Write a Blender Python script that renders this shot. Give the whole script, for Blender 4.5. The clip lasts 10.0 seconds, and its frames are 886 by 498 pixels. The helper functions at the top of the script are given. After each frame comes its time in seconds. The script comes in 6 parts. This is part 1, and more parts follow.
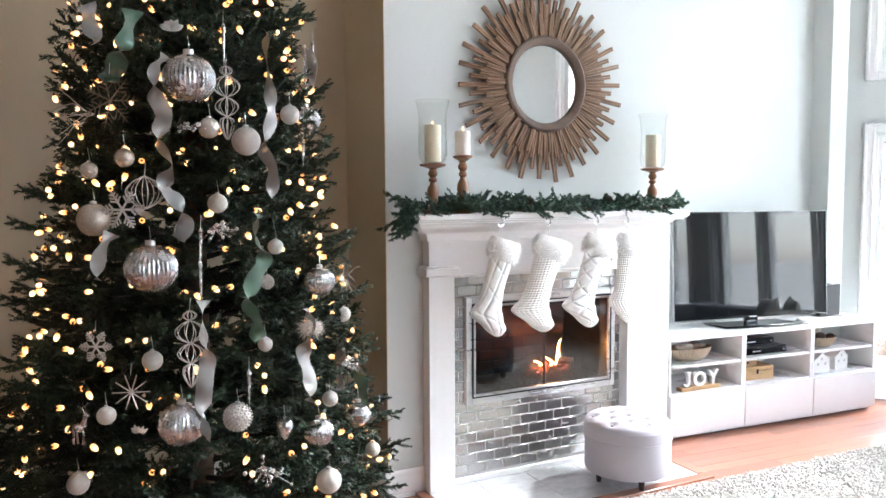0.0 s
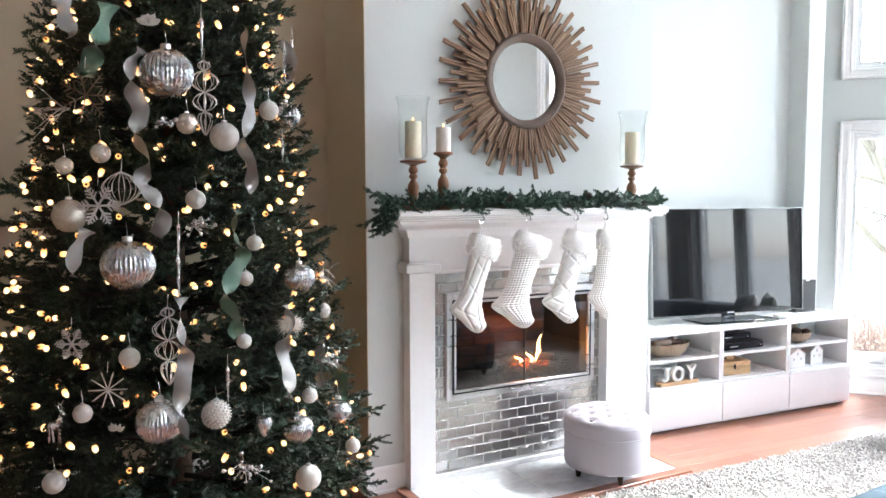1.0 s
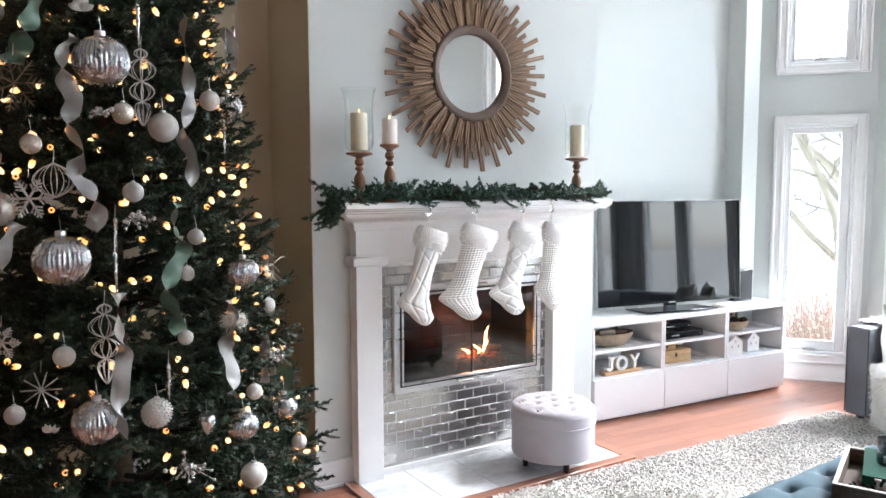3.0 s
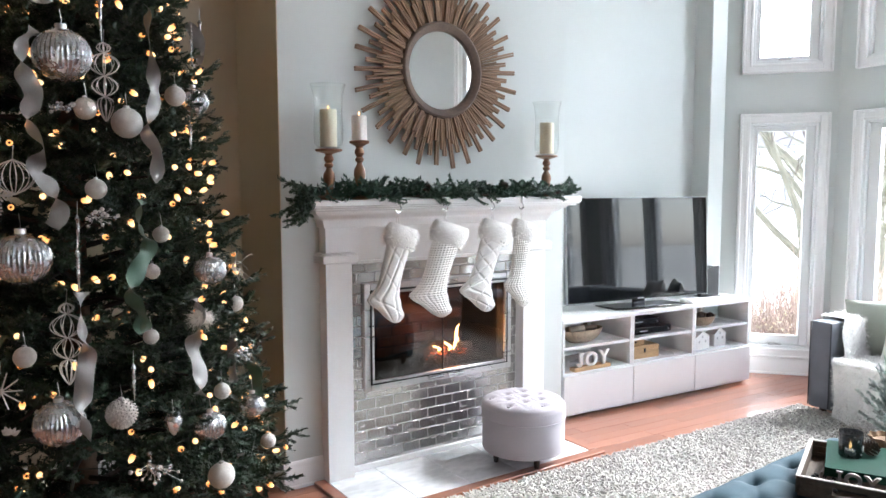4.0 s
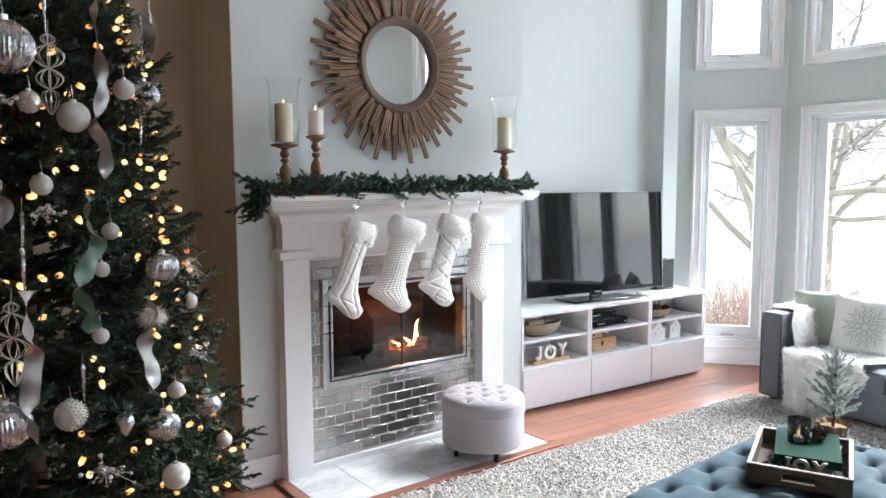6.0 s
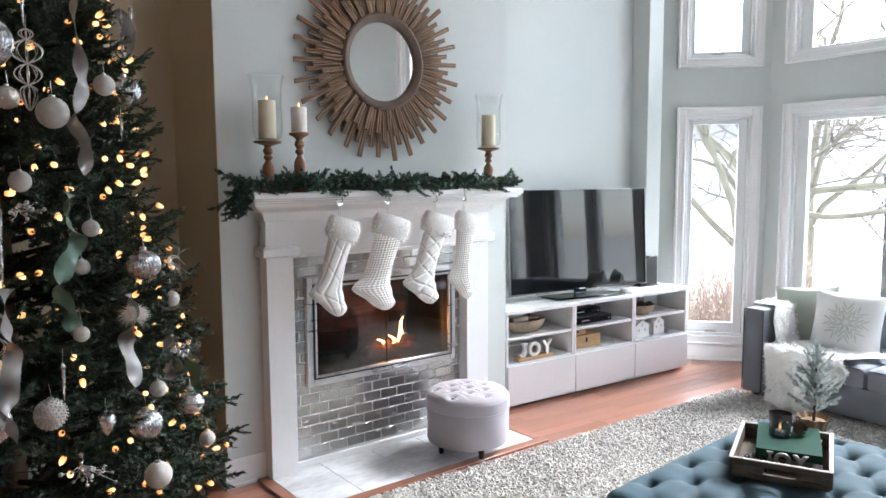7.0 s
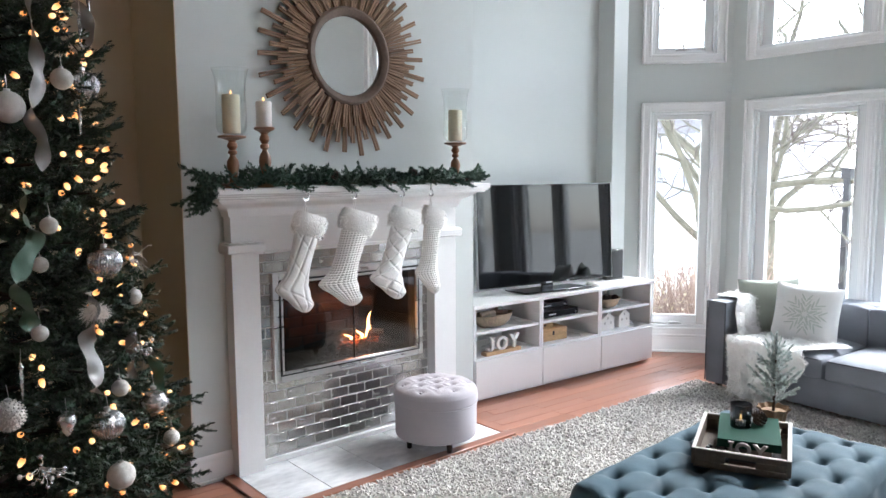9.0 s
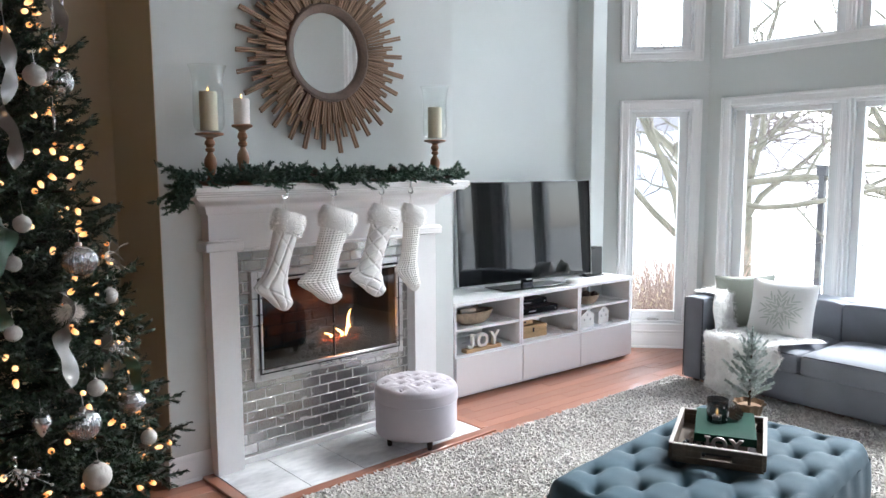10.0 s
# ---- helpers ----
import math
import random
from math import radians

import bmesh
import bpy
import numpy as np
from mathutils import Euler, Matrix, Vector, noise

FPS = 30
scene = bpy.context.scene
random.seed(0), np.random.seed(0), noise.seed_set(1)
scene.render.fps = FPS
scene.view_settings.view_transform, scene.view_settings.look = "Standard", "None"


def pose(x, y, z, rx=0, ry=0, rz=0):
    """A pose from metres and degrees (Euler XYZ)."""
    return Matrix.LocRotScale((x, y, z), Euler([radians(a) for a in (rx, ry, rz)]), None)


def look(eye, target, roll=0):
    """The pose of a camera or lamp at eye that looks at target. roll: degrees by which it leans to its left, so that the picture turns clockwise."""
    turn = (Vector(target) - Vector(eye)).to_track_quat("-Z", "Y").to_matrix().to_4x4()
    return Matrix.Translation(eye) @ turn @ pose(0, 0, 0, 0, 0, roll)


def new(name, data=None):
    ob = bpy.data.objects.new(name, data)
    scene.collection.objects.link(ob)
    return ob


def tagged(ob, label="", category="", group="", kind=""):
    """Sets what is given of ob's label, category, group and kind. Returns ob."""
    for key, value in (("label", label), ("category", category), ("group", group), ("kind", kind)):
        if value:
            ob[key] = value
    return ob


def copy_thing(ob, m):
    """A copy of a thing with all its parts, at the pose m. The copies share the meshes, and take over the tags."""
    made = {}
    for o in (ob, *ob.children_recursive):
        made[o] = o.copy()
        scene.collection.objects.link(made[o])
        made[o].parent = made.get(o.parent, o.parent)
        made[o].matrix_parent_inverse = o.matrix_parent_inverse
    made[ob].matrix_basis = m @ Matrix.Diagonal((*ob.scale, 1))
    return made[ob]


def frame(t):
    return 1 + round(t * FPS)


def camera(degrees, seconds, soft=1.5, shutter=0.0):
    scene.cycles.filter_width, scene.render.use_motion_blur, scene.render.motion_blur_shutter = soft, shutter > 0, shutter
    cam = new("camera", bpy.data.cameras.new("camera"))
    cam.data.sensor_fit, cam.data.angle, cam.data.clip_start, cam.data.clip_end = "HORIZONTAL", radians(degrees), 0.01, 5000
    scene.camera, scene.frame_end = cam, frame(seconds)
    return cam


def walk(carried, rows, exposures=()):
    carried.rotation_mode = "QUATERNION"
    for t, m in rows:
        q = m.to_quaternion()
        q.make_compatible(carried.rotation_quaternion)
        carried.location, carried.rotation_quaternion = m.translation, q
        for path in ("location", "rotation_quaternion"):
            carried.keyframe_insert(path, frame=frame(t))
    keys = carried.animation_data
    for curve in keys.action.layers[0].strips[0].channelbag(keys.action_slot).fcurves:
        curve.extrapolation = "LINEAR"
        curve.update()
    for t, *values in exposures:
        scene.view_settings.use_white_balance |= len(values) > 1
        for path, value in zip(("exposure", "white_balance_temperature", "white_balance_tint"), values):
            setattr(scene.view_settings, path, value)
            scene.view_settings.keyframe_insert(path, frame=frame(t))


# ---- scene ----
cam = camera(62.3, 10.0)
PATH = [
    (0, (0.263, -0.521, 1.504), (1.016, 1.327, 1.363), -0.3),
    (0.5, (0.265, -0.524, 1.5), (1.041, 1.314, 1.356), -0.3),
    (1, (0.268, -0.526, 1.503), (1.066, 1.301, 1.353), -0.2),
    (1.5, (0.269, -0.523, 1.504), (1.093, 1.292, 1.348), -0.2),
    (2, (0.27, -0.52, 1.507), (1.124, 1.281, 1.343), -0.2),
    (2.5, (0.273, -0.521, 1.504), (1.161, 1.263, 1.336), -0.2),
    (4, (0.283, -0.517, 1.506), (1.276, 1.209, 1.325), -0.1),
    (4.5, (0.289, -0.525, 1.505), (1.307, 1.186, 1.321), -0.1),
    (5, (0.29, -0.521, 1.503), (1.334, 1.175, 1.317), -0.1),
    (5.5, (0.292, -0.521, 1.504), (1.357, 1.161, 1.314), -0.2),
    (7, (0.3, -0.523, 1.497), (1.416, 1.124, 1.299), -0.3),
    (7.5, (0.3, -0.522, 1.499), (1.432, 1.114, 1.296), -0.3),
    (8, (0.303, -0.525, 1.501), (1.45, 1.1, 1.294), -0.3),
    (8.5, (0.305, -0.526, 1.503), (1.47, 1.085, 1.291), -0.4),
    (9, (0.306, -0.528, 1.503), (1.491, 1.069, 1.288), -0.3),
    (9.5, (0.306, -0.526, 1.502), (1.512, 1.054, 1.284), -0.3),
    (10, (0.311, -0.534, 1.505), (1.536, 1.031, 1.282), -0.3),
]
EXPOSURES = [(0.0, 3.45, 5920, 9), (2.5, 3.2, 5920, 9), (4.5, 2.9, 5920, 9), (7.5, 2.68, 5920, 9), (10.0, 2.5, 5920, 9)]
walk(cam, [(t, look(eye, target, roll)) for t, eye, target, roll in PATH], EXPOSURES)

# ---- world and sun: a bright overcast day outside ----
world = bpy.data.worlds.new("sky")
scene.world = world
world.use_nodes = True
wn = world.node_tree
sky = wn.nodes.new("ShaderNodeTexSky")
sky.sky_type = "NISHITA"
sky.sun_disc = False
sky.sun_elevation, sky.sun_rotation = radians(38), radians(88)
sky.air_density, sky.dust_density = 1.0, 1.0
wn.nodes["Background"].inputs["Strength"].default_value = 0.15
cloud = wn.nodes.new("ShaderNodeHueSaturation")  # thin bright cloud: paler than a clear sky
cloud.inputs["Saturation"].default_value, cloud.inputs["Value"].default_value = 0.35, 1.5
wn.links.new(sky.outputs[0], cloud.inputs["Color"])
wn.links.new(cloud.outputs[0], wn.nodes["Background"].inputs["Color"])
sun = new("sun", bpy.data.lights.new("sun", "SUN"))
sun.data.energy, sun.data.angle, sun.data.color = 4.2, radians(30), (1.0, 0.97, 0.93)
sun.matrix_world = look((30, 1, 24), (0, 0, 0))


# ---- mesh tools ----
class Geo:
    """Collects vertices and faces of one mesh."""

    def __init__(self):
        self.v, self.f = [], []

    def add(self, verts, faces, m=None):
        n = len(self.v)
        self.v += [tuple(m @ Vector(p)) if m is not None else tuple(p) for p in verts]
        self.f += [tuple(i + n for i in f) for f in faces]
        return self

    def box(self, x0, y0, z0, x1, y1, z1, b=0.003, m=None, seg=1):
        bm = bmesh.new()
        bmesh.ops.create_cube(bm, size=1, matrix=Matrix.LocRotScale(((x0 + x1) / 2, (y0 + y1) / 2, (z0 + z1) / 2), None, (abs(x1 - x0), abs(y1 - y0), abs(z1 - z0))))
        b = min(b, 0.45 * min(abs(x1 - x0), abs(y1 - y0), abs(z1 - z0)))
        if b > 0:
            bmesh.ops.bevel(bm, geom=bm.edges[:], offset=b, segments=seg, profile=0.5, affect="EDGES")
        self.take(bm, m)
        return self

    def take(self, bm, m=None):
        bm.verts.index_update()
        self.add([tuple(v.co) for v in bm.verts], [tuple(v.index for v in f.verts) for f in bm.faces], m)
        bm.free()

    def ball(self, c, r, n=14, sz=1.0, m=None):
        bm = bmesh.new()
        bmesh.ops.create_uvsphere(bm, u_segments=n, v_segments=max(6, n // 2 + 1), radius=1, matrix=Matrix.LocRotScale(c, None, (r, r, r * sz)))
        self.take(bm, m)
        return self

    def lathe(self, profile, c=(0, 0, 0), n=24, m=None):
        """profile: (radius, height) from bottom to top."""
        vs, fs, k = [], [], len(profile)
        for i in range(n):
            a = 2 * math.pi * i / n
            vs += [(c[0] + r * math.cos(a), c[1] + r * math.sin(a), c[2] + z) for r, z in profile]
        for i in range(n):
            j = (i + 1) % n
            fs += [(i * k + q, j * k + q, j * k + q + 1, i * k + q + 1) for q in range(k - 1)]
        fs.append(tuple(i * k for i in reversed(range(n))))
        fs.append(tuple(i * k + k - 1 for i in range(n)))
        return self.add(vs, fs, m)

    def tube(self, pts, r, n=6, m=None, flat=1.0):
        """A round bar along points; r: one radius or one for each point."""
        pts = [Vector(p) for p in pts]
        rs = r if isinstance(r, (list, tuple)) else [r] * len(pts)
        vs, fs = [], []
        side = None
        for i, p in enumerate(pts):
            d = (pts[min(i + 1, len(pts) - 1)] - pts[max(i - 1, 0)]).normalized()
            if side is None:
                side = d.cross(Vector((0, 0, 1)) if abs(d.z) < 0.9 else Vector((1, 0, 0))).normalized()
            side = (side - d * side.dot(d)).normalized()
            up = d.cross(side)
            vs += [p + (side * math.cos(2 * math.pi * q / n) + up * math.sin(2 * math.pi * q / n) * flat) * rs[i] for q in range(n)]
        for i in range(len(pts) - 1):
            fs += [(i * n + q, i * n + (q + 1) % n, (i + 1) * n + (q + 1) % n, (i + 1) * n + q) for q in range(n)]
        fs += [tuple(reversed(range(n))), tuple((len(pts) - 1) * n + q for q in range(n))]
        return self.add(vs, fs, m)

    def prism(self, poly, axis, a, b, m=None):
        """A 2D outline, drawn in the two other axes, pulled along axis from a to b."""
        k = len(poly)
        put = {"x": lambda s, p: (s, p[0], p[1]), "y": lambda s, p: (p[0], s, p[1]), "z": lambda s, p: (p[0], p[1], s)}[axis]
        vs = [put(a, p) for p in poly] + [put(b, p) for p in poly]
        fs = [(i, (i + 1) % k, k + (i + 1) % k, k + i) for i in range(k)] + [tuple(reversed(range(k))), tuple(range(k, 2 * k))]
        return self.add(vs, fs, m)

    def grid(self, fn, nu, nv, m=None, wrap=False):
        vs = [fn(i / nu, j / nv) for i in range(nu + (0 if wrap else 1)) for j in range(nv + 1)]
        cols = nu if wrap else nu + 1
        fs = [(i * (nv + 1) + j, ((i + 1) % cols) * (nv + 1) + j, ((i + 1) % cols) * (nv + 1) + j + 1, i * (nv + 1) + j + 1) for i in range(nu) for j in range(nv)]
        return self.add(vs, fs, m)


def mesh(name, g, smooth=True, fix=True):
    me = bpy.data.meshes.new(name)
    me.from_pydata(g.v, [], g.f)
    if fix:
        bm = bmesh.new()
        bm.from_mesh(me)
        bmesh.ops.recalc_face_normals(bm, faces=bm.faces[:])
        bm.to_mesh(me)
        bm.free()
    if smooth:
        me.polygons.foreach_set("use_smooth", [True] * len(me.polygons))
        me.set_sharp_from_angle(angle=radians(38))
    return me


def part(name, g, material, parent=None, label="", at=None, smooth=True, fix=True):
    """One mesh object under a thing, a part or the setting."""
    me = g if isinstance(g, bpy.types.Mesh) else mesh(name, g, smooth, fix)
    if material is not None and not me.materials:
        me.materials.append(material)
    ob = new(name, me)
    ob.parent = parent
    if at is not None:
        ob.matrix_basis = at
    return tagged(ob, label)


def thing(name, at, label, category, group=""):
    ob = new(name)
    ob.empty_display_size = 0.1
    ob.matrix_basis = at
    return tagged(ob, label, category, group)


def setting(name, g, material, label, category="", smooth=False):
    ob = part(name, g, material, None, label, smooth=smooth)
    return tagged(ob, label, category or name.split("_")[0], kind="structure")


# ---- materials ----
def material(name, colour, rough=0.5, metal=0.0, vary=0.12, scale=6.0, fine=120.0, bump=0.15, dist=0.002, second=None, stretch=(1, 1, 1), island=0.0, coat=0.0, sheen=0.0, wear=0.1, spec=0.5):
    """A Principled surface with colour that varies at two scales, uneven gloss and fine relief."""
    ma = bpy.data.materials.new(name)
    ma.use_nodes = True
    nt, n = ma.node_tree, ma.node_tree.nodes
    p = n["Principled BSDF"]
    tc, mp = n.new("ShaderNodeTexCoord"), n.new("ShaderNodeMapping")
    mp.inputs["Scale"].default_value = stretch
    nt.links.new(tc.outputs["Object"], mp.inputs[0])
    if island:
        own, far = n.new("ShaderNodeObjectInfo"), n.new("ShaderNodeMath")
        far.operation = "MULTIPLY"
        far.inputs[1].default_value = 23.0
        nt.links.new(own.outputs["Random"], far.inputs[0])
        nt.links.new(far.outputs[0], mp.inputs["Location"])
    big, small = n.new("ShaderNodeTexNoise"), n.new("ShaderNodeTexNoise")
    for tex, s, d in ((big, scale, 3), (small, fine, 4)):
        tex.inputs["Scale"].default_value, tex.inputs["Detail"].default_value = s, d
        nt.links.new(mp.outputs[0], tex.inputs["Vector"])
    mix = n.new("ShaderNodeMath")
    mix.operation = "MULTIPLY_ADD"
    mix.inputs[1].default_value = 0.45
    nt.links.new(small.outputs["Fac"], mix.inputs[0])
    half = n.new("ShaderNodeMath")
    half.operation = "MULTIPLY"
    half.inputs[1].default_value = 0.55
    nt.links.new(big.outputs["Fac"], half.inputs[0])
    nt.links.new(half.outputs[0], mix.inputs[2])
    ramp = n.new("ShaderNodeValToRGB")
    low = second or tuple(c * (1 - vary) for c in colour)
    high = tuple(min(1, c * (1 + vary * 0.6)) for c in colour)
    ramp.color_ramp.elements[0].position, ramp.color_ramp.elements[1].position = 0.36, 0.64
    ramp.color_ramp.elements[0].color, ramp.color_ramp.elements[1].color = (*low, 1), (*high, 1)
    nt.links.new(mix.outputs[0], ramp.inputs[0])
    out = ramp.outputs[0]
    if island:
        info, geo = n.new("ShaderNodeObjectInfo"), n.new("ShaderNodeNewGeometry")
        both, frac, rng, hsv = n.new("ShaderNodeMath"), n.new("ShaderNodeMath"), n.new("ShaderNodeMapRange"), n.new("ShaderNodeHueSaturation")
        frac.operation = "FRACT"
        nt.links.new(info.outputs["Random"], both.inputs[0])
        nt.links.new(geo.outputs["Random Per Island"], both.inputs[1])
        nt.links.new(both.outputs[0], frac.inputs[0])
        nt.links.new(frac.outputs[0], rng.inputs[0])
        rng.inputs[3].default_value, rng.inputs[4].default_value = 1 - island, 1 + island
        nt.links.new(rng.outputs[0], hsv.inputs["Value"])
        nt.links.new(out, hsv.inputs["Color"])
        out = hsv.outputs[0]
    nt.links.new(out, p.inputs["Base Color"])
    rr = n.new("ShaderNodeMapRange")
    rr.inputs[3].default_value, rr.inputs[4].default_value = max(0.02, rough - wear), min(1, rough + wear)
    nt.links.new(big.outputs["Fac"], rr.inputs[0])
    nt.links.new(rr.outputs[0], p.inputs["Roughness"])
    p.inputs["Metallic"].default_value = metal
    p.inputs["Specular IOR Level"].default_value = spec
    p.inputs["Coat Weight"].default_value = coat
    p.inputs["Sheen Weight"].default_value = sheen
    if bump:
        bp = n.new("ShaderNodeBump")
        bp.inputs["Strength"].default_value, bp.inputs["Distance"].default_value = bump, dist
        nt.links.new(small.outputs["Fac"], bp.inputs["Height"])
        nt.links.new(bp.outputs[0], p.inputs["Normal"])
    return ma


def glow(name, colour, strength):
    ma = bpy.data.materials.new(name)
    ma.use_nodes = True
    p = ma.node_tree.nodes["Principled BSDF"]
    p.inputs["Base Color"].default_value = (*colour, 1)
    p.inputs["Emission Color"].default_value = (*colour, 1)
    p.inputs["Emission Strength"].default_value = strength
    return ma


def clear(name, tint=(1, 1, 1), gloss=1.0, rough=0.02):
    """A thin clear pane: light goes straight through, with a Fresnel gloss."""
    ma = bpy.data.materials.new(name)
    ma.use_nodes = True
    nt, n = ma.node_tree, ma.node_tree.nodes
    n.remove(n["Principled BSDF"])
    tr, gl, fr, up, mul, mx = (n.new("ShaderNode" + k) for k in ("BsdfTransparent", "BsdfGlossy", "LayerWeight", "Math", "Math", "MixShader"))
    tr.inputs[0].default_value = (*tint, 1)
    gl.inputs["Roughness"].default_value = rough
    fr.inputs[0].default_value = 0.5
    up.operation, mul.operation = "POWER", "MULTIPLY_ADD"
    up.inputs[1].default_value = 4.0
    mul.inputs[1].default_value, mul.inputs[2].default_value = 0.7 * gloss, 0.045 * gloss
    mul.use_clamp = True
    nt.links.new(fr.outputs["Facing"], up.inputs[0])
    nt.links.new(up.outputs[0], mul.inputs[0])
    nt.links.new(mul.outputs[0], mx.inputs[0])
    nt.links.new(tr.outputs[0], mx.inputs[1])
    nt.links.new(gl.outputs[0], mx.inputs[2])
    nt.links.new(mx.outputs[0], n["Material Output"].inputs["Surface"])
    return ma


WALL = material("pale grey-green wall paint", (0.60, 0.63, 0.615), 0.55, vary=0.03, scale=1.5, fine=260, bump=0.08, dist=0.001)
BEIGE = material("warm beige wall paint", (0.66, 0.575, 0.435), 0.6, vary=0.04, scale=1.5, fine=260, bump=0.08, dist=0.001)
CEIL = material("white ceiling paint", (0.8, 0.8, 0.79), 0.7, vary=0.03, scale=2, fine=200, bump=0.1)
WHITE = material("white satin trim paint", (0.85, 0.85, 0.845), 0.35, vary=0.02, scale=4, fine=90, bump=0.03, dist=0.0006)
LACQUER = material("white lacquered board", (0.86, 0.86, 0.86), 0.3, vary=0.015, scale=3, fine=140, bump=0.03, dist=0.0005)
SASH = material("white vinyl sash", (0.80, 0.815, 0.815), 0.4, vary=0.02, bump=0.02)
PANE = clear("window glass")
CHERRY = material("red-brown varnished cherry planks", (0.30, 0.125, 0.075), 0.33, vary=0.09, scale=4, fine=46, bump=0.01, dist=0.0004, stretch=(1, 9, 1), island=0.16, coat=0.35)
MARBLE = material("white veined marble", (0.78, 0.785, 0.79), 0.14, vary=0.05, scale=3, fine=14, bump=0.0, second=(0.55, 0.56, 0.58), stretch=(1, 2.2, 1), island=0.03)
STEEL = material("brushed stainless tile", (0.53, 0.52, 0.505), 0.24, 1.0, vary=0.05, scale=12, fine=60, bump=0.05, dist=0.0008, stretch=(1, 1, 3), island=0.06)
GROUT = material("pale grey grout", (0.54, 0.53, 0.515), 0.85, vary=0.08, fine=300, bump=0.3)
SILVER = material("brushed silver metal", (0.62, 0.62, 0.62), 0.3, 1.0, vary=0.06, scale=8, fine=200, bump=0.06, stretch=(1, 1, 8))
CHROME = material("chrome", (0.75, 0.75, 0.76), 0.1, 1.0, vary=0.03, bump=0)
BLACK = material("black plastic", (0.012, 0.012, 0.013), 0.3, vary=0.2, bump=0.05)
SOOT = material("soot-dark firebox brick", (0.035, 0.03, 0.028), 0.85, vary=0.4, scale=9, fine=70, bump=0.5, dist=0.006)


# ---- the room ----
X_EAST, Y_NORTH, Y_SOUTH, X_WEST, Z_CEIL = 5.639, 3.467, -3.6, -3.0, 4.3
BAY = 8.47  # the slanting bay wall lies on x + y = BAY


def wall_geo(u0, u1, z0, z1, thick, holes=()):
    """An upright wall in local axes: u along x, its room face at y = 0, its body behind it (y > 0), with holes (u0, z0, u1, z1) through it."""
    us = sorted({u0, u1, *(h[0] for h in holes), *(h[2] for h in holes)})
    zs = sorted({z0, z1, *(h[1] for h in holes), *(h[3] for h in holes)})
    full = lambda i, j: 0 <= i < len(us) - 1 and 0 <= j < len(zs) - 1 and not any(h[0] <= us[i] < h[2] and h[1] <= zs[j] < h[3] for h in holes)
    g = Geo()
    for i in range(len(us) - 1):
        for j in range(len(zs) - 1):
            if not full(i, j):
                continue
            a, b, c, d = us[i], us[i + 1], zs[j], zs[j + 1]
            g.add([(a, 0, c), (b, 0, c), (b, 0, d), (a, 0, d)], [(0, 1, 2, 3)])
            g.add([(a, thick, c), (b, thick, c), (b, thick, d), (a, thick, d)], [(3, 2, 1, 0)])
            for ok, quad in ((full(i - 1, j), [(a, 0, c), (a, 0, d), (a, thick, d), (a, thick, c)]), (full(i + 1, j), [(b, 0, c), (b, thick, c), (b, thick, d), (b, 0, d)]), (full(i, j - 1), [(a, 0, c), (a, thick, c), (b, thick, c), (b, 0, c)]), (full(i, j + 1), [(a, 0, d), (b, 0, d), (b, thick, d), (a, thick, d)])):
                if not ok:
                    g.add(quad, [(0, 1, 2, 3)])
    return g


def framing(g, u0, z0, u1, z1, width, y0, y1, b=0.003):
    """Four boards round an opening; u0.. is the outer edge."""
    g.box(u0, y0, z0, u0 + width, y1, z1, b)
    g.box(u1 - width, y0, z0, u1, y1, z1, b)
    g.box(u0 + width, y0 + 0.0006, z0, u1 - width, y1, z0 + width, b)
    g.box(u0 + width, y0 + 0.0006, z1 - width, u1 - width, y1, z1, b)


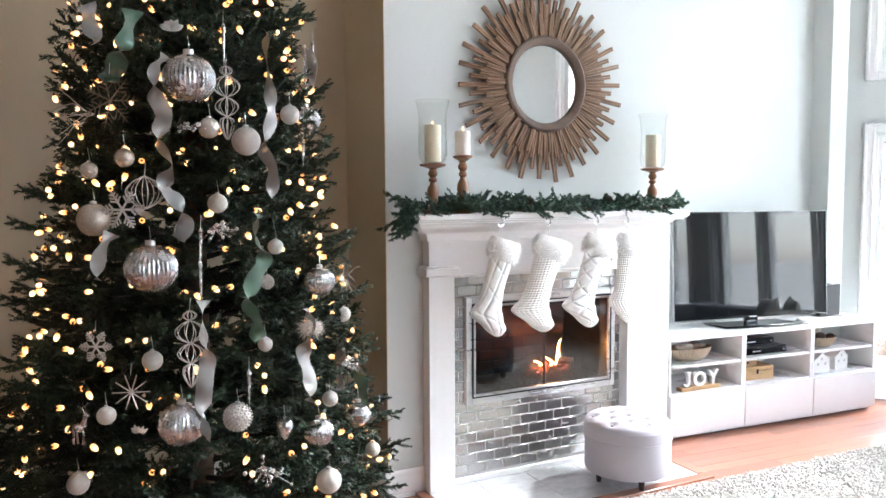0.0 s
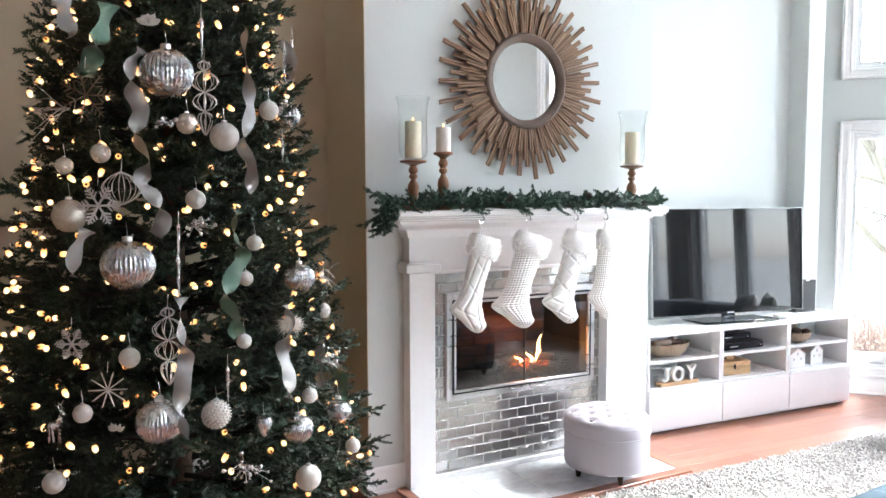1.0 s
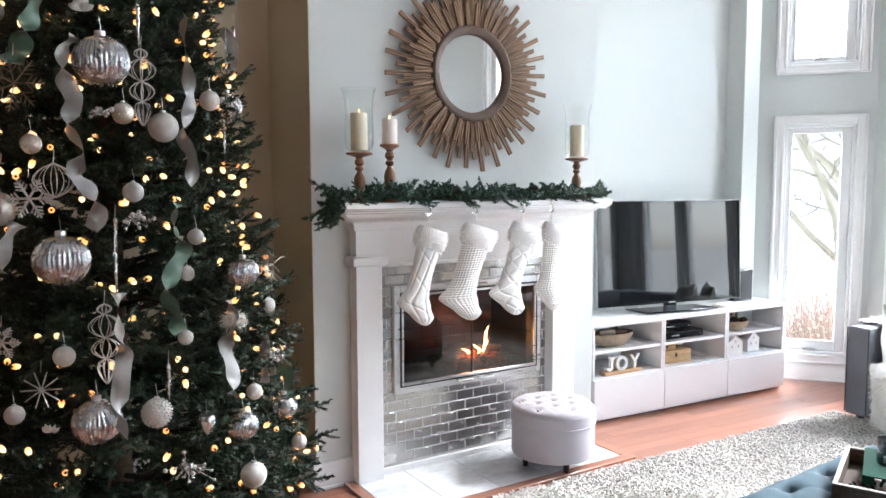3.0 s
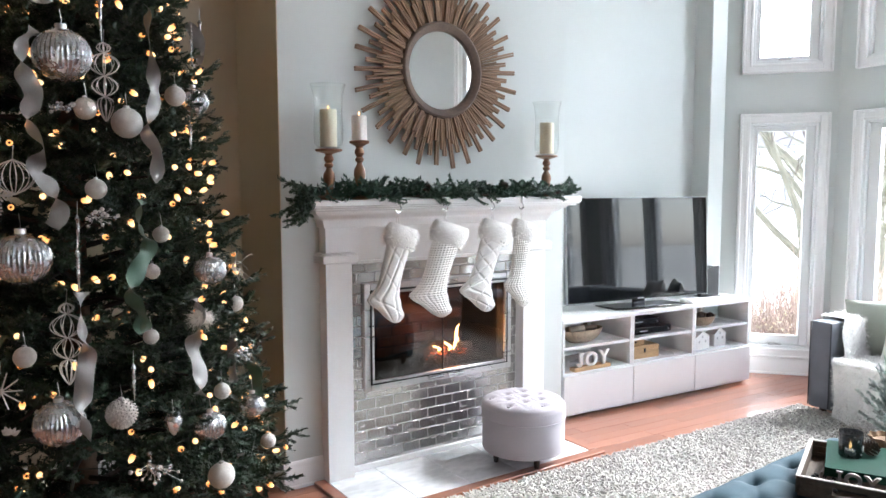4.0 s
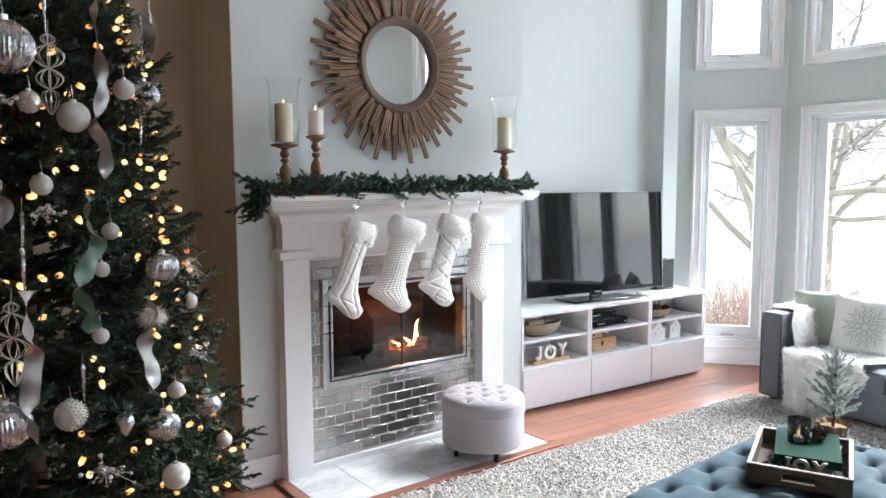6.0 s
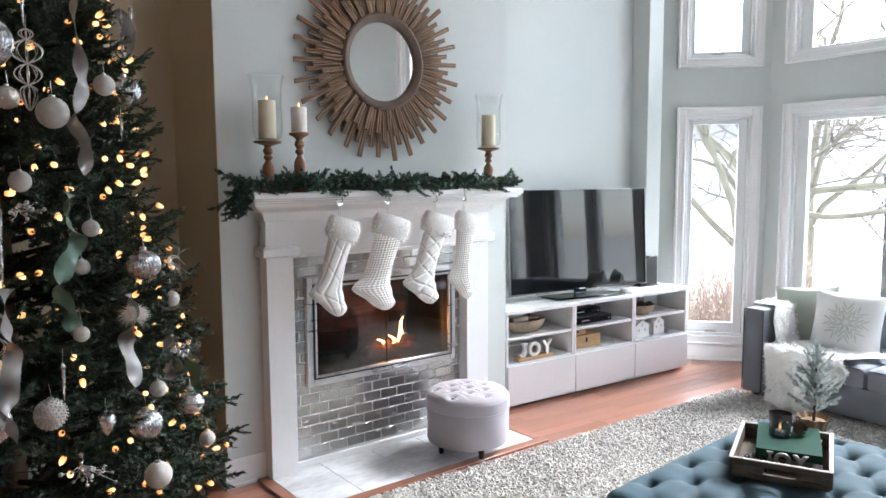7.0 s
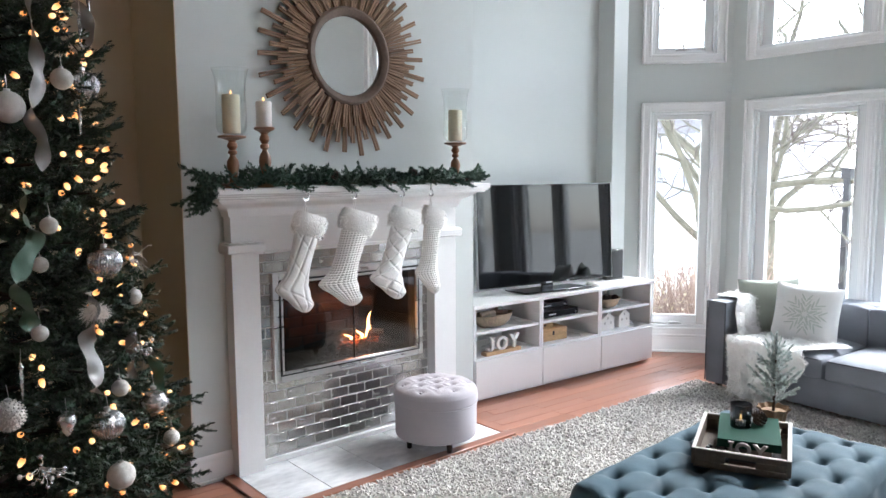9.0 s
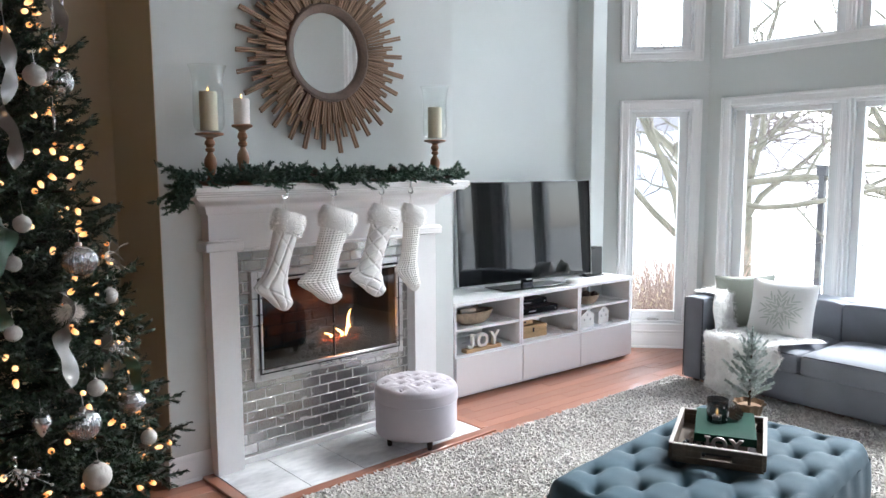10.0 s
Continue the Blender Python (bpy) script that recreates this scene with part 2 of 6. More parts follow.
def window_unit(name, at, glass, casing, label, crank=True):
    """A casement in local wall axes. glass, casing: (u0, z0, u1, z1); several panes share one casing."""
    w = thing(name, at, label, "window")
    tagged(w, kind="structure")
    c0, d0, c1, d1 = casing
    g = Geo()
    framing(g, c0, d0, c1, d1, 0.075, -0.018, 0.002, 0.004)
    framing(g, c0, d0, c1, d1, 0.022, -0.032, -0.018, 0.006)
    framing(g, c0 + 0.055, d0 + 0.055, c1 - 0.055, d1 - 0.055, 0.020, -0.026, -0.018, 0.004)
    part("casing", g, WHITE, w, "white moulded casing")
    edges = [c0 + 0.075] + [(a[2] + b[0]) / 2 for a, b in zip(glass, glass[1:])] + [c1 - 0.075]
    for k, (a, lo, b, hi) in enumerate(glass):
        f0 = edges[k] + (0.032 if k else 0)
        f1 = edges[k + 1] - (0.032 if k < len(glass) - 1 else 0)
        if k:
            part("mullion", Geo().box(edges[k] - 0.032, -0.024, d0 + 0.075, edges[k] + 0.032, 0.05, d1 - 0.075, 0.005).box(edges[k] - 0.014, -0.036, d0 + 0.075, edges[k] + 0.014, -0.023, d1 - 0.075, 0.005), WHITE, w)
        fr = Geo()
        lo2, hi2 = d0 + 0.075, d1 - 0.075
        framing(fr, f0, lo2, f1, hi2, 0.022, 0.0, 0.14)
        part("jamb", fr, SASH, w)
        sash = Geo()
        y0 = 0.03
        sash.box(f0 + 0.022, y0, lo2 + 0.022, a, y0 + 0.05, hi2 - 0.022, 0.005)
        sash.box(b, y0, lo2 + 0.022, f1 - 0.022, y0 + 0.05, hi2 - 0.022, 0.005)
        sash.box(a, y0, lo2 + 0.022, b, y0 + 0.05, lo, 0.005)
        sash.box(a, y0, hi, b, y0 + 0.05, hi2 - 0.022, 0.005)
        framing(sash, a - 0.006, lo - 0.006, b + 0.006, hi + 0.006, 0.012, y0 - 0.006, y0 + 0.02, 0.003)
        s = part("sash", sash, SASH, w)
        pn = part("pane", Geo().box(a - 0.004, y0 + 0.026, lo - 0.004, b + 0.004, y0 + 0.03, hi + 0.004, 0), PANE, s)
        pn.visible_shadow = False
        if crank:
            m = (a + b) / 2
            h = Geo().box(m - 0.045, 0.0, lo2 + 0.02, m + 0.045, 0.03, lo2 + 0.045, 0.006).tube([(m, 0.0, lo2 + 0.04), (m + 0.02, -0.02, lo2 + 0.045), (m + 0.05, -0.022, lo2 + 0.035)], 0.006)
            part("crank", h, SILVER, w, "folding metal crank handle")
            part("latch", Geo().box(f1 - 0.018, 0.008, lo + 0.16, f1 - 0.006, 0.03, lo + 0.26, 0.004).box(f1 - 0.016, -0.004, lo + 0.19, f1 - 0.008, 0.01, lo + 0.25, 0.003), SILVER, w)
    return w


# floor slab, ceiling
setting("floor", Geo().box(X_WEST - 0.2, Y_SOUTH - 0.2, -0.22, X_EAST + 0.2, Y_NORTH + 0.2, -0.015, 0), CHERRY, "red-brown varnished cherry plank floor")
setting("ceiling", Geo().box(X_WEST - 0.2, Y_SOUTH - 0.2, Z_CEIL, X_EAST + 0.2, Y_NORTH + 0.2, Z_CEIL + 0.2, 0), CEIL, "plain white painted ceiling")

# north wall: behind the tree and the television
north = setting("wall_north", wall_geo(2.3, 5.05, -0.2, Z_CEIL, 0.2), WALL, "pale grey-green painted wall behind the television")
north.matrix_basis = pose(0, Y_NORTH, 0)
alcove = setting("wall_alcove", wall_geo(X_WEST - 0.2, 2.3, -0.2, Z_CEIL, 0.2), BEIGE, "warm beige painted alcove wall behind the tree")
alcove.matrix_basis = pose(0, Y_NORTH, 0)
setting("wall_pier", Geo().box(4.80, 3.307, -0.2, 4.962, 3.52, Z_CEIL, 0.004), WALL, "narrow painted pier between wall and bay", "pier")

# slanting bay wall with one narrow casement above another
R2 = math.sqrt(2)
bay_at = Matrix.Translation((4.995, BAY - 4.995, 0)) @ pose(0, 0, 0, 0, 0, -45)
U = lambda x: (x - 4.995) * R2
bay_len = U(X_EAST)
c_lo, c_hi = (U(5.152), 0.13, U(5.604), 2.027), (U(5.150), 2.328, U(5.603), 3.75)
bay = setting("wall_bay", wall_geo(-0.15, bay_len + 0.08, -0.2, Z_CEIL, 0.2, [(c[0] + 0.06, c[1] + 0.06, c[2] - 0.06, c[3] - 0.06) for c in (c_lo, c_hi)]), WALL, "pale grey slanting bay wall with two narrow windows")
bay.matrix_basis = bay_at
window_unit("window_1", bay_at, [(U(5.243), 0.30, U(5.492), 1.90)], c_lo, "tall narrow white casement window with bare trees outside")
window_unit("window_2", bay_at, [(U(5.24), 2.45, U(5.491), 3.60)], c_hi, "upper narrow white casement window with a crank handle")

# east wall: three wide windows, the third unseen and added for light; same above
east_at = pose(X_EAST, 0, 0, 0, 0, -90)  # local u = -y
V = lambda y: -y
panes = [(2.524, 1.878), (1.666, 1.02), (0.808, 0.162)]
e_lo, e_hi = (V(2.702), 0.13, V(-0.028), 2.028), (V(2.705), 2.328, V(-0.028), 3.75)
f_lo, f_hi = (V(-0.42), 0.13, V(-1.22), 2.028), (V(-0.42), 2.328, V(-1.22), 3.75)
east = setting("wall_east", wall_geo(V(2.86), V(Y_SOUTH) + 0.2, -0.2, Z_CEIL, 0.2, [(c[0] + 0.06, c[1] + 0.06, c[2] - 0.06, c[3] - 0.06) for c in (e_lo, e_hi, f_lo, f_hi)]), WALL, "pale grey window wall behind the sofa")
east.matrix_basis = east_at
window_unit("window_3", east_at, [(V(a), 0.30, V(b), 1.898) for a, b in panes], e_lo, "row of wide white windows behind the sofa, third added for light", crank=False)
window_unit("window_4", east_at, [(V(a), 2.42, V(b), 3.60) for a, b in panes], e_hi, "upper row of wide white windows, third added for light", crank=False)

panes = [(-0.61, -1.03)]
window_unit("window_7", east_at, [(V(a), 0.30, V(b), 1.898) for a, b in panes], f_lo, "single white window further along the wall", crank=False)
window_unit("window_8", east_at, [(V(a), 2.42, V(b), 3.60) for a, b in panes], f_hi, "upper single white window further along", crank=False)

# plain walls that close the room
south_at = pose(0, Y_SOUTH, 0, 0, 0, 180)  # local u = -x
s_lo, s_hi = [(-4.85, 0.13, -3.30, 2.10)], [(-4.85, 2.40, -3.30, 3.75)]
w = setting("wall_south", wall_geo(-X_EAST - 0.2, -X_WEST + 0.2, -0.2, Z_CEIL, 0.2, [(c[0] + 0.06, c[1] + 0.06, c[2] - 0.06, c[3] - 0.06) for c in s_lo + s_hi]), WALL, "plain painted wall with tall windows at the far side")
w.matrix_basis = south_at
for n, c in enumerate(s_lo + s_hi):
    mid = (c[0] + c[2]) / 2
    window_unit(f"window_{5 + n}", south_at, [(c[0] + 0.19, c[1] + 0.17, mid - 0.1, c[3] - 0.15), (mid + 0.1, c[1] + 0.17, c[2] - 0.19, c[3] - 0.15)], c, "tall white window at the far side of the room", crank=False)
# unseen wall, beige chosen to bounce warm light onto the chimney side
w = setting("wall_west", wall_geo(Y_SOUTH - 0.2, Y_NORTH + 0.2, -0.2, Z_CEIL, 0.2), BEIGE, "plain unseen wall beside the tree, beige for warm bounce")
w.matrix_basis = pose(X_WEST, 0, 0, 0, 0, 90)


def skirting(name, at, u0, u1, label="tall white moulded baseboard"):
    h = 0.135
    outline = [(0, 0), (-0.022, 0), (-0.022, 0.012), (-0.015, 0.018), (-0.015, h - 0.035), (-0.011, h - 0.028), (-0.012, h - 0.018), (-0.005, h - 0.004), (0, h)]
    ob = setting(name, Geo().prism(outline, "x", u0, u1), WHITE, label, "baseboard", smooth=True)
    ob.matrix_basis = at
    return ob


skirting("baseboard_bay", bay_at, 0.0, bay_len - 0.0)
skirting("baseboard_east", east_at, V(2.84), V(Y_SOUTH))
skirting("baseboard_north", pose(0, Y_NORTH, 0), 3.09, 4.80)
skirting("baseboard_alcove", pose(0, Y_NORTH, 0), X_WEST, 1.33)

# chimney breast: the whole fireplace stands turned a little from the window wall's square
TURN = Matrix.Translation((1.55, 2.83, 0)) @ Matrix.Rotation(radians(3.83), 4, "Z") @ Matrix.Translation((-1.55, -2.83, 0))
CX0, CX1, CY = 1.361, 3.176, 2.905
FX0, FX1, FZ0, FZ1 = 1.83, 2.70, 0.47, 0.945   # the firebox opening
deep = Y_NORTH - CY + 0.02
chim = setting("wall_chimney", wall_geo(CX0, CX1, -0.2, Z_CEIL, 0.05, [(FX0, FZ0, FX1, FZ1)]).box(CX0, 0.05, -0.2, CX0 + 0.05, deep, Z_CEIL, 0).box(CX1 - 0.05, 0.05, -0.2, CX1, deep, Z_CEIL, 0), WALL, "pale painted chimney breast above the fireplace", "chimney breast")
chim.matrix_basis = TURN @ pose(0, CY, 0)
side = setting("wall_chimney_side", Geo().box(CX0 - 0.004, CY + 0.0005, -0.2, CX0 - 0.0002, CY + deep, Z_CEIL, 0), BEIGE, "warm beige painted side of the chimney breast", "chimney breast")
side.matrix_basis = TURN
skirting("baseboard_chimney", TURN @ pose(0, CY, 0), CX0 - 0.02, 1.553)
skirting("baseboard_chimney_side", TURN @ pose(CX0 - 0.004, 0, 0, 0, 0, -90), -CY - deep, -CY + 0.0)
skirting("baseboard_chimney_end", TURN @ pose(0, CY, 0), 2.966, CX1)

# hearth of marble slabs in a wooden border
HX0, HX1, HY0, HY1 = 1.555, 2.956, 2.4345, 2.90
hearth = setting("hearth", Geo().box(HX0, HY0, -0.015, HX1, HY1, 0.004, 0), GROUT, "white veined marble hearth slab set in the floor", "hearth")
hearth.matrix_basis = TURN
cuts = [HX0, 1.835, 2.14, 2.445, 2.75, HX1]
for a, b in zip(cuts, cuts[1:]):
    part("slab", Geo().box(a + 0.0015, HY0 + 0.001, 0.002, b - 0.0015, HY1, 0.012, 0.0012), MARBLE, hearth)
border = Geo().box(HX0 - 0.06, HY0 - 0.062, -0.01, HX1 + 0.062, HY0 - 0.001, 0.014, 0.004).box(HX0 - 0.06, HY0, -0.01, HX0 - 0.001, 2.90, 0.014, 0.004).box(HX1 + 0.001, HY0, -0.01, HX1 + 0.062, 2.90, 0.014, 0.004)
part("border", border, CHERRY, hearth, "cherry wood border strip")


# ---- fireplace surround ----
MX0, MX1, MY = 1.418, 3.091, 2.66
PY, PL, PR, YB = 2.83, 1.553, 2.965, 2.93   # face, outer edges and back of the surround
mantel = thing("fireplace_mantel", TURN @ pose(2.22, 2.80, 0.012), "white painted wooden fireplace surround with a moulded shelf", "fireplace mantel")
L = Matrix.Translation((-2.22, -2.80, -0.012))
part("pilaster", Geo().box(PL, PY, 0.012, 1.694, YB, 1.1155, 0.001, L), WHITE, mantel)
part("pilaster", Geo().box(2.80, PY, 0.012, PR, YB, 1.1155, 0.001, L), WHITE, mantel)
part("frieze", Geo().box(PL, PY, 1.116, PR, YB, 1.34, 0.001, L).box(1.695, PY, 1.10, 2.799, YB, 1.1155, 0.001, L), WHITE, mantel)
g = Geo()
for a, b in ((1.524, 1.715), (2.78, 2.994)):
    g.box(a, PY - 0.03, 1.112, b, YB, 1.155, 0.005, L).box(a + 0.008, PY - 0.022, 1.155, b - 0.008, YB, 1.163, 0.003, L)
g.box(1.716, PY - 0.012, 1.100, 2.779, YB, 1.118, 0.004, L)
part("cap_moulding", g, WHITE, mantel)


def stepped(profile):
    """A moulding that runs round the front and both ends: (overhang, height) from below."""
    g = Geo()
    rings = [[(PL - o, YB, z), (PL - o, PY - o, z), (PR + o, PY - o, z), (PR + o, YB, z)] for o, z in profile]
    vs = [p for r in rings for p in r]
    fs = [(4 * i + k, 4 * i + k + 1, 4 * i + k + 5, 4 * i + k + 4) for i in range(len(rings) - 1) for k in range(3)]
    fs += [(0, 3, 2, 1), tuple(4 * (len(rings) - 1) + k for k in range(4))]
    return g.add(vs, fs, L)


part("crown_moulding", stepped([(0.0, 1.285), (0.012, 1.287), (0.014, 1.30), (0.02, 1.318), (0.034, 1.335), (0.055, 1.345), (0.075, 1.356), (0.088, 1.366), (0.092, 1.377)]), WHITE, mantel)
shelf = Geo()
shelf.box(MX0, MY, 1.394, MX1, YB, 1.424, 0.004, L)
shelf.box(MX0 + 0.008, MY + 0.008, 1.384, MX1 - 0.008, YB, 1.395, 0.004, L)
shelf.box(MX0 + 0.020, MY + 0.020, 1.373, MX1 - 0.020, YB, 1.385, 0.004, L)
part("shelf", shelf, WHITE, mantel)

# ---- steel brick tiles round the firebox, on a grout bed ----
TY = 2.897
TL, TR = 1.694, 2.80
bed = setting("wall_tiles", wall_geo(TL, TR, 0.012, 1.10, 0.025, [(FX0, FZ0, FX1, FZ1)]), GROUT, "grout bed of brushed steel brick tiles round the fire", "tile surround")
bed.matrix_basis = TURN @ pose(0, TY + 0.003, 0)
TW, TH, GAP = 0.108, 0.0555, 0.0045
tile_mesh = {}


def tile(w):
    key = round(w, 4)
    if key not in tile_mesh:
        tile_mesh[key] = mesh("tile", Geo().box(-w / 2, -0.0028, -TH / 2 + GAP / 2, w / 2, 0.004, TH / 2 - GAP / 2, 0.0022), True)
    return tile_mesh[key]


rng = random.Random(4)
row, z = 0, 0.050 + TH / 2
FRAME = (1.783, 0.4235, 2.746, 0.990)
while z < 1.085:
    x = TL - (TW / 2 if row % 2 else 0)
    while x < TR:
        a, b = max(x, TL + 0.002) + GAP / 2, min(x + TW, TR - 0.002) - GAP / 2
        inside = z > FRAME[1] + 0.0 and z < FRAME[3] - 0.0
        spans = [(a, b)]
        if inside:
            spans = [(a, min(b, FRAME[0] + 0.03)), (max(a, FRAME[2] - 0.03), b)]
        for p, q in spans:
            if q - p > 0.012:
                part("tile", tile(q - p), STEEL, bed, at=pose((p + q) / 2, 0, z, rng.gauss(0, 0.15), 0, rng.gauss(0, 0.22)))
        x += TW
    z += TH
    row += 1
part("foot_trim", Geo().box(TL + 0.002, -0.025, 0.012, TR - 0.002, -0.003, 0.042, 0.004), WHITE, bed, "white quarter-round strip")

# ---- firebox with glass doors ----
fire = thing("fireplace_insert", TURN @ pose(2.265, TY - 0.01, FRAME[1]), "gas fireplace insert with silver-framed glass doors, fire burning", "fireplace")
L = Matrix.Translation((-2.265, -TY + 0.01, -FRAME[1]))
g = Geo()
a, b, c, d = FRAME[0], FRAME[1], FRAME[2], FRAME[3]
framing(g, a, b, c, d, 0.036, TY - 0.022, TY + 0.02, 0.003)
outer = Geo()
outer.add(g.v, g.f, L)
part("outer_frame", outer, SILVER, fire)
g = Geo()
framing(g, a + 0.040, b + 0.042, c - 0.040, d - 0.044, 0.013, TY - 0.030, TY + 0.01, 0.003)
# raised black strip stands in for the shade in the door gap
g2 = Geo()
framing(g2, a + 0.0335, b + 0.0355, c - 0.0335, d - 0.0375, 0.006, TY - 0.0318, TY + 0.01, 0.001)
gap = Geo()
gap.add(g2.v, g2.f, L)
part("shadow_gap", gap, BLACK, fire, "black strip as gap shade round the doors")
part("door_seam", Geo().box(2.2622, TY - 0.024, b + 0.05, 2.2678, TY - 0.012, d - 0.05, 0.001, L), BLACK, fire, "dark seam between the glass doors")
inner = Geo()
inner.add(g.v, g.f, L)
part("door_frame", inner, SILVER, fire)
SMOKED = clear("smoked fireplace glass", (0.40, 0.39, 0.385), 1.6, 0.015)
for p, q in ((a + 0.05, 2.262), (2.268, c - 0.05)):
    door = part("glass_door", Geo().box(p, TY - 0.018, b + 0.052, q, TY - 0.013, d - 0.054, 0.0, L), SMOKED, fire)
    door.visible_shadow = False
for p, q in ((2.15, 2.25), (2.28, 2.38)):
    part("handle", Geo().tube([(p, TY - 0.055, b + 0.03), (q, TY - 0.055, b + 0.03)], 0.008, 10, L).tube([(p + 0.012, TY - 0.055, b + 0.03), (p + 0.012, TY - 0.02, b + 0.03)], 0.005, 8, L).tube([(q - 0.012, TY - 0.055, b + 0.03), (q - 0.012, TY - 0.02, b + 0.03)], 0.005, 8, L), CHROME, fire)
# the lined chamber behind the doors
y0, y1 = TY + 0.03, 3.32
g = Geo()
g.box(FX0 - 0.04, y0, FZ0 - 0.04, FX1 + 0.04, y1, FZ0, 0, L).box(FX0 - 0.04, y0, FZ1 + 0.05, FX1 + 0.04, y1, FZ1 + 0.08, 0, L)
g.box(FX0 - 0.04, y0, FZ0, FX0 - 0.005, y1, FZ1 + 0.05, 0, L).box(FX1 + 0.005, y0, FZ0, FX1 + 0.04, y1, FZ1 + 0.05, 0, L).box(FX0 - 0.04, y1, FZ0 - 0.04, FX1 + 0.04, y1 + 0.03, FZ1 + 0.08, 0, L)
part("chamber", g, SOOT, fire)
EMBER_BRICK = material("orange-brown fire brick", (0.42, 0.15, 0.065), 0.8, vary=0.35, scale=12, fine=90, bump=0.4, dist=0.004, island=0.2)
brick_me = mesh("brick", Geo().box(-0.095, 0, -0.028, 0.095, 0.012, 0.028, 0.004))
for r in range(8):
    for k in range(5):
        x = FX0 + 0.06 + k * 0.2 + (0.1 if r % 2 else 0)
        if x < FX1 - 0.05:
            part("brick", brick_me, EMBER_BRICK, fire, at=L @ pose(x, y1 - 0.013, FZ0 + 0.035 + r * 0.062))
GRAVEL = material("grey ember gravel", (0.17, 0.165, 0.16), 0.9, vary=0.5, scale=30, fine=120, bump=0.5, island=0.5)
g = Geo()
rng = random.Random(9)
for _ in range(900):
    x, y, r = rng.uniform(FX0, FX1), rng.uniform(y0 + 0.01, y1 - 0.05), rng.uniform(0.006, 0.013)
    m = Matrix.LocRotScale((x, y, FZ0 + r * 0.6 + 0.05 * (y - y0)), Euler((rng.random() * 6, rng.random() * 6, 0)), (r, r * 0.8, r * 0.7))
    g.add([(1, 0, 0), (-1, 0, 0), (0, 1, 0), (0, -1, 0), (0, 0, 1), (0, 0, -1)], [(0, 2, 4), (2, 1, 4), (1, 3, 4), (3, 0, 4), (2, 0, 5), (1, 2, 5), (3, 1, 5), (0, 3, 5)], L @ m)
tagged(part("embers", g, GRAVEL, fire, "loose grey lava gravel", smooth=False, fix=False), kind="stuff")
LOG = material("charred log bark", (0.10, 0.06, 0.04), 0.9, vary=0.5, scale=14, fine=60, bump=0.8, dist=0.008, stretch=(1, 1, 4))
for x0, yy, x1, y2, zz, r in ((2.10, 3.10, 2.58, 3.16, 0.515, 0.034), (2.14, 3.00, 2.42, 3.18, 0.555, 0.024), (2.36, 3.18, 2.56, 3.02, 0.555, 0.022), (2.20, 3.00, 2.205, 3.01, 0.53, 0.028)):
    pts = [(x0 + (x1 - x0) * t + rng.gauss(0, 0.004), yy + (y2 - yy) * t + rng.gauss(0, 0.004), zz + rng.gauss(0, 0.003)) for t in (0, 0.2, 0.4, 0.6, 0.8, 1)]
    part("log", Geo().tube(pts, [r * rng.uniform(0.88, 1.1) for _ in pts], 12, L), LOG, fire)
FLAME = glow("flame", (1.0, 0.42, 0.12), 13.0)
COAL = glow("glowing coal", (1.0, 0.20, 0.05), 0.5)


def flame(x, y, z, h, r, lean):
    pts = [(x + lean * t * t + 0.012 * math.sin(5 * t), y, z + h * t) for t in [k / 8 for k in range(9)]]
    rs = [r * (0.35 + 1.6 * t) * (1 - t) ** 0.8 + 0.001 for t in [k / 8 for k in range(9)]]
    part("flame", Geo().tube(pts, rs, 8, L, flat=0.5), FLAME, fire)


for f in ((2.455, 3.05, 0.535, 0.15, 0.017, 0.055), (2.43, 3.06, 0.53, 0.055, 0.020, -0.02), (2.37, 3.08, 0.53, 0.035, 0.015, -0.03), (2.49, 3.07, 0.535, 0.06, 0.013, 0.03)):
    flame(*f)
g = Geo()
for _ in range(110):
    x = rng.gauss(2.40, 0.075)
    r = rng.uniform(0.003, 0.008)
    g.ball((x, rng.uniform(2.99, 3.15), 0.528 + rng.uniform(-0.02, 0.015)), r, 6, 0.6, L)
tagged(part("glowing_coals", g, COAL, fire, "red glowing coals"), kind="stuff")


# ---- low white media cabinets, three alike units under one top ----
KY0, KY1, KX0 = 3.047, 3.455, 3.206
TH_B = 0.018


def media_unit():
    t = thing("media_cabinet", pose(KX0, KY0, 0), "white lacquered open-shelf cabinet with a lower drawer", "media cabinet", "cabinets under the television")
    W, D, H = 0.594, KY1 - KY0, 0.615
    part("plinth", Geo().box(0.004, 0.03, 0.0, W - 0.004, D, 0.022, 0.001), LACQUER, t)
    for x in (0, W - TH_B):
        part("side_panel", Geo().box(x + 0.0006, 0.002, 0.02, x + TH_B - 0.0006, D, H, 0.0012), LACQUER, t)
    part("bottom_panel", Geo().box(TH_B, 0.004, 0.022, W - TH_B, D, 0.04, 0.001), LACQUER, t)
    part("back_panel", Geo().box(TH_B, D - 0.012, 0.04, W - TH_B, D - 0.004, H, 0), LACQUER, t)
    part("shelf", Geo().box(TH_B, 0.004, 0.272, W - TH_B, D - 0.012, 0.29, 0.0012), LACQUER, t)
    part("shelf", Geo().box(TH_B, 0.010, 0.440, W - TH_B, D - 0.012, 0.458, 0.0012), LACQUER, t)
    part("drawer_front", Geo().box(0.0015, -0.016, 0.024, W - 0.0015, 0.0015, 0.278, 0.0015), LACQUER, t)
    return t


unit = media_unit()
for k in (1, 2):
    copy_thing(unit, pose(KX0 + 0.596 * k, KY0, 0))
top = tagged(part("cabinet_top", Geo().box(KX0 - 0.008, KY0 - 0.018, 0.6165, KX0 + 1.794, KY1, 0.640, 0.0015), LACQUER), "white lacquered top board running over three cabinets", "cabinet top")

